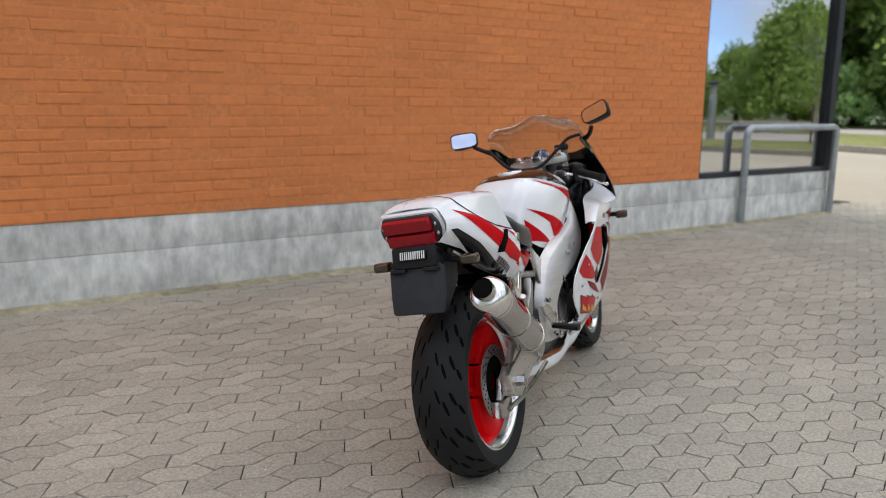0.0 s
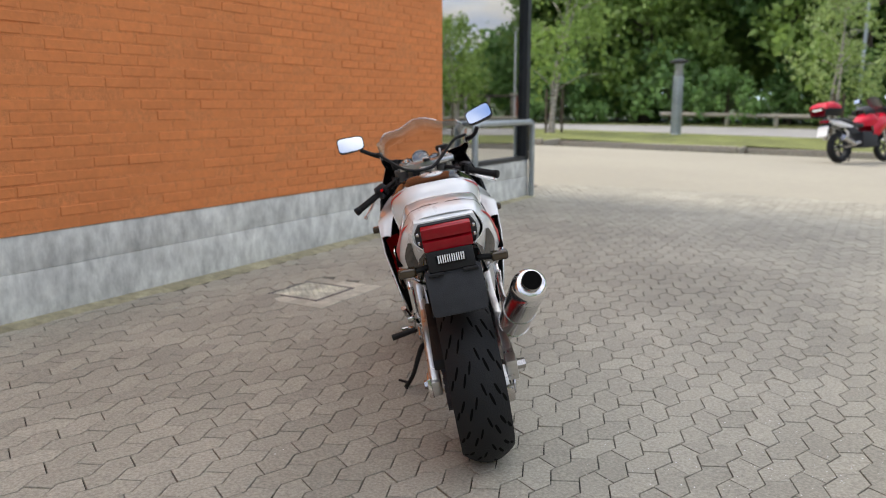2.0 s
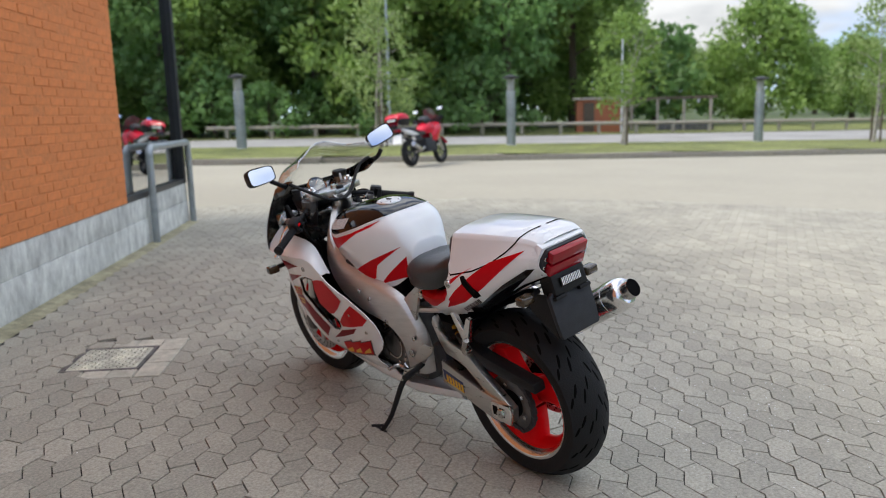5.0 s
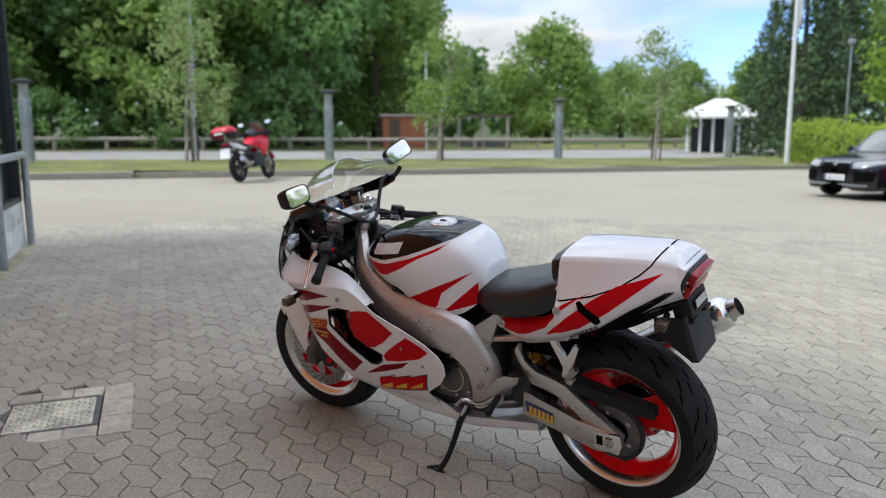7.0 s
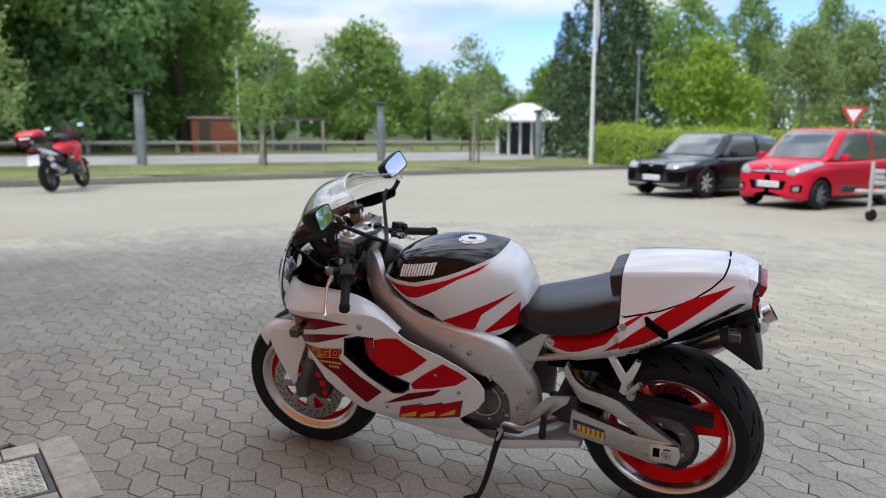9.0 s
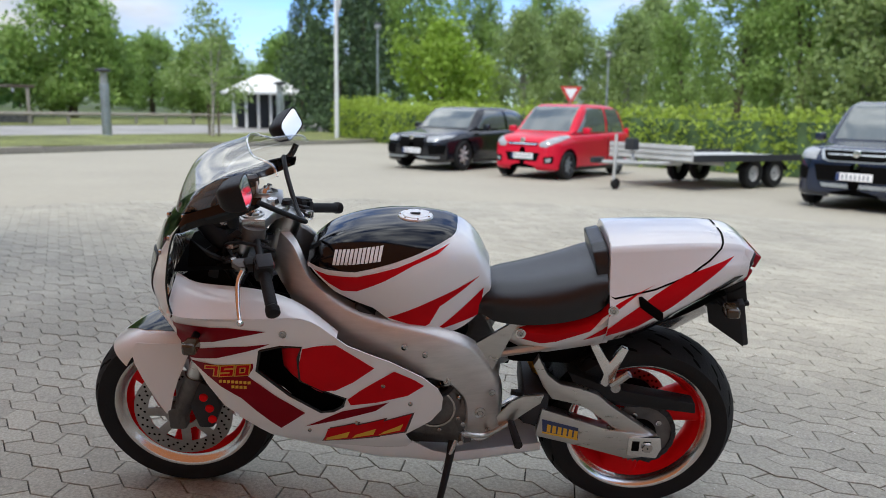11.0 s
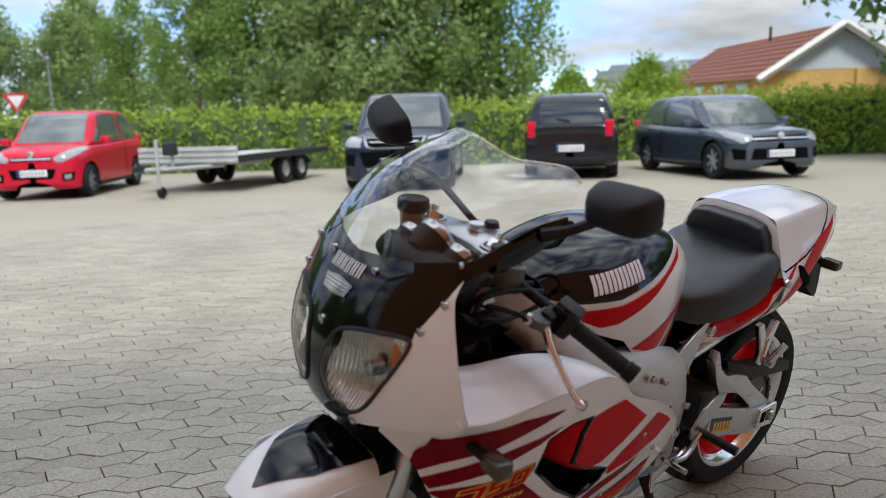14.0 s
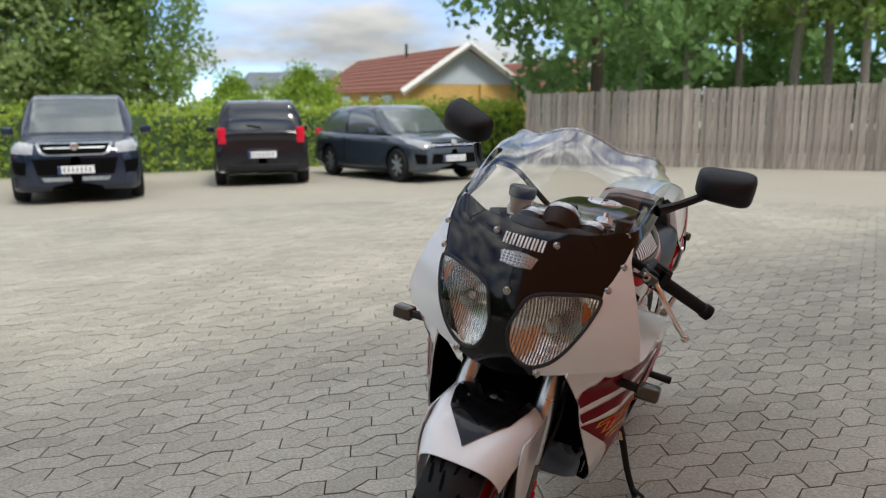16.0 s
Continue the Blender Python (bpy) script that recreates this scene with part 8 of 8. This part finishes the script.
    for pl, xx in ((np_, xf + 0.027), (rp, X(1.0) - 0.021)):
        zc = (0.30 if pl is np_ else 0.36) * H
        sg_ = 1 if pl is np_ else -1
        part("plate_edge", box((xx, sg_ * -0.225, zc), (0.004, 0.05, 0.11)), M_BLUE, pl, smooth=False)
        for q in range(7):
            part("plate_bar", box((xx, sg_ * (-0.16 + 0.058 * q), zc), (0.004, 0.03, 0.07)), M_FARGREY, pl, smooth=False)
    for s in (1, -1):
        part("tail_lamp", box((X(0.985), s * w * 0.80, 0.58 * H), (0.10, 0.16, 0.30), 0.04, 2), M_CARRED, bd, "red tail lamp")
    part("rear_trim", box((X(1.0) + 0.02, 0, 0.33), (0.10, W * 0.72, 0.14), 0.03), M_PLASTIC, bd)
    part("wiper", tube([(X(tail_f) - 0.03, 0.0, ht + 0.12), (X(tail_f) + 0.02, 0.25, ht + 0.16)], 0.012, 5), M_PLASTIC, cb)
    part("aerial", tube([(X(roof1 - 0.02), 0, H - 0.04), (X(roof1 + 0.03), 0, H + 0.16)], 0.006, 5), M_PLASTIC, cb)
    return root


def parked(front_x, front_y, heading, L, wb):
    """The pose of a car whose front axle stands at a point."""
    h = radians(heading)
    back = L / 2 - (L - wb) * 0.46
    return stood(front_x - math.sin(h) * back, front_y - math.cos(h) * back, heading)


car("estate_car", "glossy black car with shield grille parked by the hedge", parked(14.93, -2.45, -34.0, 4.4, 2.63), 4.4, 1.80, 1.44, M_CARBLACK, 0.27, 0.43, 0.82, 0.965, 2.63, [(0.44, 0.505), (0.90, 0.545), (0.91, 0.50), (0.70, 0.44), (0.46, 0.435)], hood=0.63, wheel_r=0.335, grille="shield", rim=M_CAP)
car("hatchback", "bright red small hatchback parked nose out by the hedge", parked(12.42, -3.80, -31.5, 3.57, 2.38), 3.57, 1.60, 1.54, M_CARRED, 0.21, 0.42, 0.86, 0.975, 2.38, [(0.46, 0.465), (0.70, 0.535), (0.90, 0.595), (0.935, 0.56), (0.90, 0.49), (0.66, 0.415), (0.50, 0.42)], hood=0.60, wheel_r=0.285)
car("suv", "dark blue compact SUV parked nose out by the hedge", parked(6.74, -6.57, -23.6, 4.36, 2.64), 4.36, 1.88, 1.67, M_CARBLUE, 0.25, 0.41, 0.86, 0.975, 2.64, [(0.58, 0.525), (0.90, 0.56), (0.935, 0.52), (0.90, 0.45), (0.60, 0.44)], hood=0.60, wheel_r=0.345, grille="chrome")
car("city_car", "small black city car parked tail out by the hedge", stood(4.5 + 0.28 * 1.12, -9.1 - 0.96 * 1.12, 163.7), 3.54, 1.74, 1.56, M_CARBLACK, 0.20, 0.40, 0.90, 0.985, 2.42, [(0.60, 0.50), (0.90, 0.55), (0.90, 0.44), (0.62, 0.42)], hood=0.60, wheel_r=0.295)
car("hatchback", "blue-grey hatchback parked nose out at the end of the hedge", parked(1.26, -9.4, -38.0, 4.06, 2.59), 4.06, 1.73, 1.44, M_CARGREY, 0.25, 0.43, 0.84, 0.97, 2.59, [(0.56, 0.50), (0.90, 0.555), (0.92, 0.49), (0.76, 0.42), (0.60, 0.45)], hood=0.61, wheel_r=0.31, grille="wide")

# ---- flatbed trailer ----
TR = stood(10.0, -4.0, -13.0)
tr = empty("trailer", TR, "galvanised flatbed car trailer with low side boards", "trailer")
part("bed", box((-3.0, 0, 0.56), (3.9, 1.95, 0.06), 0.01, 1), M_TRAILER, tr)
part("front_board", box((-1.05, 0, 0.66), (0.04, 2.0, 0.30), 0.008, 1), M_TRAILER, tr, "ribbed front board")
for k in range(3):
    part("board_rib", box((-1.02, 0, 0.55 + 0.1 * k), (0.03, 1.98, 0.025), 0.006, 1), M_TRAILER, tr)
for s in (1, -1):
    part("side_rail", box((-3.0, s * 0.98, 0.585), (3.9, 0.05, 0.13), 0.008, 1), M_GREYPLASTIC, tr)
    part("drawbar", tube([(-1.3, s * 0.55, 0.47), (-0.2, s * 0.08, 0.47), (0.25, s * 0.02, 0.49)], 0.04, 6), M_TRAILER, tr)
    for x in (-3.0, -3.72):
        w_ = part("wheel", lathe([(0.15, s * 0.07), (0.19, s * 0.085), (0.27, s * 0.08), (0.285, s * 0.05), (0.285, -s * 0.05), (0.27, -s * 0.08), (0.15, -s * 0.07)], 28, (x, s * 0.86, 0.285)), M_RUBBER, tr, "trailer tyre")
        part("rim", lathe([(0.17, s * 0.07), (0.14, s * 0.03), (0.02, s * 0.04)], 28, (x, s * 0.86, 0.285)), M_TRAILER, w_)
    part("mudguard", grid([[(-3.36 + 0.72 * math.cos(a), s * y, 0.285 + 0.30 * math.sin(a)) for y in (0.76, 0.98)] for a in np.linspace(0.15, math.pi - 0.15, 12)]), M_PLASTIC, tr)
part("coupling", box((0.32, 0, 0.52), (0.28, 0.09, 0.10), 0.02), M_GREYPLASTIC, tr)
part("jockey_post", tube([(0.0, 0.12, 0.12), (0.0, 0.12, 0.98)], 0.028, 8), M_TRAILER, tr)
part("jockey_wheel", lathe([(0.02, 0.04), (0.085, 0.04), (0.10, 0.02), (0.10, -0.02), (0.085, -0.04), (0.02, -0.04)], 20, (-0.05, 0.12, 0.10)), M_RUBBER, tr)
part("winch", box((-0.55, 0, 0.80), (0.16, 0.22, 0.22), 0.03), M_GREYPLASTIC, tr)
part("winch_post", tube([(-0.6, 0, 0.45), (-0.58, 0, 0.75)], 0.035, 6), M_TRAILER, tr)
part("cross_bar", box((-2.0, 0, 0.48), (0.08, 1.9, 0.08), 0.01, 1), M_TRAILER, tr)

# ---- second motorcycle, red, with a top box ----
h2x, h2y, t2x, t2y = 15.0, 10.9, 13.6, 10.93
MB = stood(t2x, t2y, math.degrees(math.atan2(h2x - t2x, h2y - t2y)), 9)
mb = empty("touring_motorcycle", MB, "red and dark grey touring motorcycle with a red-lidded top box", "motorcycle")
for x, hw in ((0.0, 0.085), (1.45, 0.06)):
    w_ = part("wheel", lathe([(0.215, hw * 0.8), (0.27, hw), (0.31, hw * 0.6), (0.32, 0), (0.31, -hw * 0.6), (0.27, -hw), (0.215, -hw * 0.8)], 36, (x, 0, 0.32)), M_RUBBER, mb, "motorcycle tyre")
    part("rim", lathe([(0.225, hw * 0.7), (0.20, hw * 0.5), (0.20, -hw * 0.5), (0.225, -hw * 0.7)], 36, (x, 0, 0.32)), M_GREYPLASTIC, w_)
    for q in range(5):
        part("spoke", moved(box((0.11, 0, 0), (0.2, 0.03, 0.035), 0.006, 1), Matrix.Translation((x, 0, 0.32)) @ Matrix.Rotation(2 * math.pi * q / 5, 4, "Y")), M_GREYPLASTIC, w_)
part("tank", half_loft([(0.55, [(0, 0.86), (0.07, 0.85), (0.10, 0.80), (0.09, 0.74)]), (0.75, [(0, 1.02), (0.12, 1.0), (0.18, 0.90), (0.16, 0.76)]), (0.95, [(0, 1.04), (0.13, 1.02), (0.19, 0.9), (0.17, 0.74)]), (1.12, [(0, 0.98), (0.1, 0.96), (0.16, 0.86), (0.16, 0.66)])], 20, 14), M_CARRED, mb, "red fuel tank")
part("fairing", half_loft([(0.85, [(0, 0.80), (0.15, 0.78), (0.2, 0.66), (0.16, 0.52)]), (1.1, [(0, 0.98), (0.15, 0.96), (0.23, 0.80), (0.17, 0.58)]), (1.35, [(0, 1.06), (0.12, 1.02), (0.18, 0.86), (0.10, 0.70)]), (1.5, [(0, 0.98), (0.06, 0.95), (0.09, 0.86), (0.05, 0.78)])], 22, 14), M_CARRED, mb, "red half fairing")
part("seat", half_loft([(0.62, [(0, 0.84), (0.10, 0.83), (0.14, 0.79), (0.13, 0.74)]), (0.35, [(0, 0.83), (0.13, 0.82), (0.16, 0.78), (0.14, 0.73)]), (0.1, [(0, 0.92), (0.11, 0.91), (0.14, 0.87), (0.12, 0.80)]), (-0.25, [(0, 0.94), (0.08, 0.93), (0.10, 0.89), (0.09, 0.84)])], 20, 12), M_VINYL, mb, "black dual seat")
part("tail", half_loft([(0.3, [(0, 0.80), (0.12, 0.78), (0.15, 0.72), (0.12, 0.66)]), (-0.1, [(0, 0.90), (0.10, 0.88), (0.13, 0.82), (0.1, 0.76)]), (-0.38, [(0, 0.93), (0.06, 0.92), (0.08, 0.88), (0.06, 0.84)])], 14, 12), M_SIGNWHITE, mb, "pale grey tail piece")
tb = part("top_box", half_loft([(-0.62, [(0, 1.14), (0.14, 1.14), (0.17, 1.10), (0.16, 1.02)]), (-0.56, [(0, 1.22), (0.17, 1.21), (0.22, 1.14), (0.20, 1.0)]), (-0.38, [(0, 1.26), (0.19, 1.25), (0.24, 1.15), (0.21, 0.99)]), (-0.18, [(0, 1.22), (0.17, 1.21), (0.22, 1.13), (0.19, 1.0)]), (-0.12, [(0, 1.14), (0.14, 1.13), (0.17, 1.09), (0.16, 1.02)])], 22, 14), M_CARRED, mb, "red hard top box")
part("box_base", half_loft([(-0.625, [(0, 1.10), (0.15, 1.10), (0.18, 1.08), (0.16, 0.98)]), (-0.56, [(0, 1.12), (0.20, 1.12), (0.235, 1.09), (0.20, 0.96)]), (-0.38, [(0, 1.12), (0.22, 1.12), (0.255, 1.09), (0.22, 0.95)]), (-0.18, [(0, 1.12), (0.20, 1.12), (0.235, 1.09), (0.19, 0.96)]), (-0.115, [(0, 1.10), (0.15, 1.10), (0.18, 1.08), (0.16, 0.98)])], 20, 12), M_PLASTIC, tb, "black box base")
part("reflector_strip", box((-0.628, 0, 1.09), (0.012, 0.22, 0.04), 0.005, 1), M_SIGNWHITE, tb)
part("rack", tube([(-0.1, 0.1, 0.9), (-0.3, 0.12, 0.96), (-0.55, 0.12, 0.97)], 0.015, 6, 8), M_PLASTIC, mb)
part("windshield", grid([[(1.42 - 0.30 * f, y * (1 - 0.2 * f), 1.02 + 0.38 * f - 1.5 * y * y) for y in np.linspace(-0.2, 0.2, 9)] for f in np.linspace(0, 1, 6)]), M_SKYPANE, mb, "smoked windshield")
part("engine", box((0.78, 0, 0.48), (0.48, 0.36, 0.34), 0.04), M_GREYPLASTIC, mb, "dark engine block")
for s in (1, -1):
    part("fork_leg", tube([(1.12, s * 0.1, 1.0), (1.45, s * 0.1, 0.32)], 0.028, 10), M_ALU, mb)
    part("handlebar", tube([(1.08, s * 0.05, 1.08), (1.05, s * 0.25, 1.12), (0.98, s * 0.40, 1.10)], 0.014, 8, 8), M_PLASTIC, mb)
    part("swingarm", tube([(0.5, s * 0.12, 0.42), (0.0, s * 0.12, 0.32)], 0.03, 8), M_ALU, mb)
    mrr = part("mirror", tube([(1.10, s * 0.28, 1.12), (1.12, s * 0.34, 1.30)], 0.008, 6), M_PLASTIC, mb)
    part("mirror_shell", box((1.12, s * 0.36, 1.34), (0.06, 0.16, 0.09), 0.03, 2), M_PLASTIC, mrr)
    part("mirror_glass", box((1.088, s * 0.36, 1.345), (0.006, 0.13, 0.07), 0.002, 1, Matrix.Rotation(radians(12), 4, "Y")), M_MIRROR, mrr)
    part("side_guard", plate([(0.50, 0.62), (0.30, 0.74), (0.05, 0.72), (0.20, 0.58)], s * 0.135, s * 0.16, 0.01), M_GREYPLASTIC, mb)
    part("hand_guard", box((1.03, s * 0.36, 1.10), (0.05, 0.16, 0.10), 0.03, 2), M_PLASTIC, mb)
part("silencer", tube([(0.25, -0.18, 0.38), (-0.2, -0.24, 0.52)], 0.06, 14), M_STEEL, mb, "steel silencer")
part("mudguard", grid([[(1.45 + 0.36 * math.cos(a), y, 0.32 + 0.36 * math.sin(a) - 2 * y * y) for y in np.linspace(-0.08, 0.08, 7)] for a in np.linspace(0.5, 2.3, 12)]), M_CARRED, mb)
part("rear_guard", plate([(-0.30, 0.84), (-0.40, 0.80), (-0.50, 0.58), (-0.42, 0.58)], -0.10, 0.10, 0.006), M_PLASTIC, mb)
part("tank_bag", half_loft([(0.70, [(0, 1.12), (0.08, 1.11), (0.11, 1.05), (0.10, 0.98)]), (0.82, [(0, 1.20), (0.10, 1.18), (0.14, 1.10), (0.13, 0.98)]), (0.98, [(0, 1.17), (0.09, 1.16), (0.13, 1.09), (0.12, 0.97)])], 12, 10), M_VINYL, mb, "black tank bag")
part("number_plate", box((-0.475, 0, 0.66), (0.02, 0.24, 0.22), 0.004, 1, Matrix.Rotation(radians(15), 4, "Y")), M_SIGNWHITE, mb, "white number plate")
part("tail_lamp", box((-0.42, 0, 0.86), (0.06, 0.2, 0.07), 0.02), M_TAILLENS, mb)
part("headlamp", lathe([(0.001, 0.03), (0.07, 0.02), (0.08, -0.03)], 18, (1.5, 0, 0.90), "x"), M_LAMPGLASS, mb)
part("side_stand", tube([(0.6, 0.15, 0.30), (0.65, 0.27, 0.04)], 0.014, 7), M_PLASTIC, mb)

# ---- drain cover by the wall ----
DM = Matrix.Translation((0.273, 4.97, gz(0.273, 4.97))) @ Matrix.Rotation(radians(33.4), 4, "Z")
drain = empty("drain_cover", DM, "patterned steel drain cover set in the paving", "drain cover")
part("lid", box((0, 0, -0.010), (0.353, 0.353, 0.016), 0.003, 1), M_LID, drain)
for i in range(13):
    for j in range(13):
        a = radians(45 if (i + j) % 2 else -45)
        part("tread_lug", box((-0.156 + 0.026 * i, -0.156 + 0.026 * j, 0.0), (0.022, 0.006, 0.006), 0, 1, Matrix.Rotation(a, 4, "Z")), M_LID, drain, smooth=False)
for dx, dy, sx, sy in ((0.19, 0, 0.022, 0.40), (-0.19, 0, 0.022, 0.40), (0, 0.19, 0.36, 0.022), (0, -0.19, 0.36, 0.022)):
    part("rim", box((dx, dy, -0.012), (sx, sy, 0.022), 0.002, 1), M_CAST, drain, "worn steel frame", smooth=False)
for k, (x0, x1, y0, y1) in enumerate(((-0.33, -0.205, -0.203, 0.203), (0.205, 0.33, -0.203, 0.203), (-0.33, 0.33, -0.34, -0.205), (-0.33, 0.33, 0.205, 0.31))):
    n_ = 3
    for q in range(n_):
        xa, xb = (x0, x1) if y1 - y0 > 0.3 else (x0 + (x1 - x0) * q / n_, x0 + (x1 - x0) * (q + 1) / n_)
        ya, yb = (y0 + (y1 - y0) * q / n_, y0 + (y1 - y0) * (q + 1) / n_) if y1 - y0 > 0.3 else (y0, y1)
        part("infill", box(((xa + xb) / 2, (ya + yb) / 2, -0.011), (xb - xa - 0.005, yb - ya - 0.005, 0.02), 0.003, 1), M_CONC_PALE, drain, "pale concrete infill piece", smooth=False)

# ---- yard: zigzag concrete pavers ----
PAV_A = radians(33.4)
PA, PC = np.array([math.cos(PAV_A), math.sin(PAV_A)]), np.array([math.sin(PAV_A), -math.cos(PAV_A)])
PER, WID, AMP, S0, C0 = 0.19, 0.104, 0.0195, 1.760, -1.593


def zig(s):
    q = ((s - S0) / PER) % 1.0
    return AMP * (1 - 4 * q if q < 0.5 else 4 * q - 3)


def paver_outline(col, k):
    """The six corners of a stone in column col, number k along it, in plan."""
    s_mid = S0 + PER * k + (-PER / 4 if col % 2 == 0 else PER / 4)
    lean = 0.021 * (1 if col % 2 == 0 else -1)
    c_lo, c_hi = C0 + col * WID, C0 + (col + 1) * WID
    turn1 = S0 + PER * k if col % 2 == 0 else S0 + PER * (k + 0.5)
    pts = []
    for c, sgn in ((c_lo, 1), (c_hi, -1)):
        a, b = s_mid + lean * sgn, s_mid + PER + lean * sgn
        row = [(a, c + zig(a)), (turn1, c + zig(turn1)), (turn1 + PER / 2, c + zig(turn1 + PER / 2)), (b, c + zig(b))]
        pts += row if sgn > 0 else row[::-1]
    return np.array(pts)


def paver_mesh(outlines, name):
    """Stones with a small chamfer and a tilt of their own, as one mesh."""
    verts, faces, base = [], [], 0
    for pts in outlines:
        mid = pts.mean(0)
        tx, ty, dz = random.gauss(0, 0.005), random.gauss(0, 0.005), random.gauss(0, 0.0009)
        for shrink, h in ((0.003, 0.0), (0.0046, 0.0), (0.0030, -0.0016), (0.0028, -0.02)):
            if h == 0.0 and shrink == 0.003:
                continue
            for p in pts:
                d = mid - p
                q = p + shrink * np.array([math.copysign(0.88, d[0]) if abs(d[0]) > 0.065 else 0.0, math.copysign(0.72, d[1])])
                xy = PA * q[0] + PC * q[1]
                verts.append((xy[0], xy[1], gz(*xy) + h + dz + tx * (q[0] - mid[0]) + ty * (q[1] - mid[1])))
        n = len(pts)
        faces.append(tuple(base + i for i in range(n)))
        for ring in (0, n):
            for i in range(n):
                j = (i + 1) % n
                faces.append((base + ring + i, base + ring + n + i, base + ring + n + j, base + ring + j))
        base += 3 * n
    me = mesh_of(name, verts, faces)
    return me


def to_plan(q):
    return PA * q[0] + PC * q[1]


DRAIN_S, DRAIN_C, DRAIN_R = 0.273 * PA[0] + 4.97 * PA[1], 0.273 * PC[0] + 4.97 * PC[1], 0.21
near_stones, far_stones = [], []
for col in range(-34, 110):
    for k in range(-50, 60):
        o = paver_outline(col, k)
        mid = o.mean(0)
        x, y = to_plan(mid)
        if (np.array([x, y]) - WALL) @ N < 0.10 and (np.array([x, y]) - WALL) @ U < 5.15:
            continue
        if abs(mid[0] - DRAIN_S) < DRAIN_R + 0.09 and abs(mid[1] - DRAIN_C) < DRAIN_R + 0.02:
            continue
        d = math.hypot(x - 0.5, y - 2.6)
        if d > 8.5:
            continue
        (near_stones if abs(x - 0.35) < 1.7 and abs(y - 2.5) < 0.93 else far_stones).append(o)
PAVE_Z = 0.0
yard_rows = [[tuple(np.array(on_road(s, v)[:2])) for v in (-45, -30, -20, -10, -4, 0, 4, 8, 12, 16, 19.2)] for s in range(-30, 44, 4)]
yard = sheet("pavement", yard_rows, M_PAVED, "grey concrete block paving of the parking yard", "pavement", h=-0.012)
bed = bmesh.new()
disc = [bed.verts.new((0.5 + 8.42 * math.cos(a), 2.6 + 8.42 * math.sin(a), gz(0.5 + 8.42 * math.cos(a), 2.6 + 8.42 * math.sin(a)) - 0.0115)) for a in np.linspace(0, 2 * np.pi, 64, endpoint=False)]
bed.faces.new(disc)
part("joint_bed", bed, M_JOINT, yard, "dark sanded joints between the pavers", smooth=False)
tagged(part_mesh("paver_field", paver_mesh(far_stones, "paver_field"), M_PAVER, yard, "weathered zigzag concrete pavers", smooth=False), kind="stuff")
for o in near_stones[:300]:
    part_mesh("paver", paver_mesh([o], "paver"), M_PAVER, yard, smooth=False)
tagged(part_mesh("paver_row", paver_mesh(near_stones[300:], "paver_row"), M_PAVER, yard, "weathered zigzag concrete pavers", smooth=False), kind="stuff")

# pale grit lying on the pavers
grit_v, grit_f = [], []
for k in range(420):
    if k < 200:
        gx, gy = random.gauss(1.1, 0.45), random.gauss(1.75, 0.35)
    else:
        gx, gy = random.uniform(-1.6, 3.2), random.uniform(0.2, 4.2)
    rr = random.uniform(0.0012, 0.0038)
    base = len(grit_v)
    for a in range(5):
        an = 2 * math.pi * a / 5 + random.uniform(-0.3, 0.3)
        grit_v.append((gx + rr * math.cos(an), gy + rr * math.sin(an), gz(gx, gy) + 0.0005))
    grit_v.append((gx, gy, gz(gx, gy) + rr * 0.9))
    grit_f += [(base + i, base + (i + 1) % 5, base + 5) for i in range(5)]
tagged(part_mesh("grit", mesh_of("grit", grit_v, grit_f), M_SIGNWHITE, None, smooth=False), "pale grit scattered over the paving", "grit", kind="stuff")

# ---- the bricks of the wall ----
ob = part_mesh("brickwork", mesh_of("brickwork", BRICKS[1], BRICKS[2]), M_BRICK, wall, "orange bricks in stretcher bond", smooth=False)
ob.matrix_world = WALL_M
tagged(ob, kind="stuff")
shared = {}
for u0, u1, z in BRICKS[0]:
    size = round(u1 - u0, 3)
    if size not in shared:
        v, f = brick_mesh(0, u1 - u0, 0, 0.0)
        shared[size] = mesh_of("brick", v, f)
        shared[size].materials.append(M_BRICK)
    ob = new("brick", shared[size])
    ob.parent = wall
    ob.matrix_world = WALL_M @ Matrix.Translation((u0, -random.gauss(0, 0.0018), z + random.gauss(0, 0.001)))
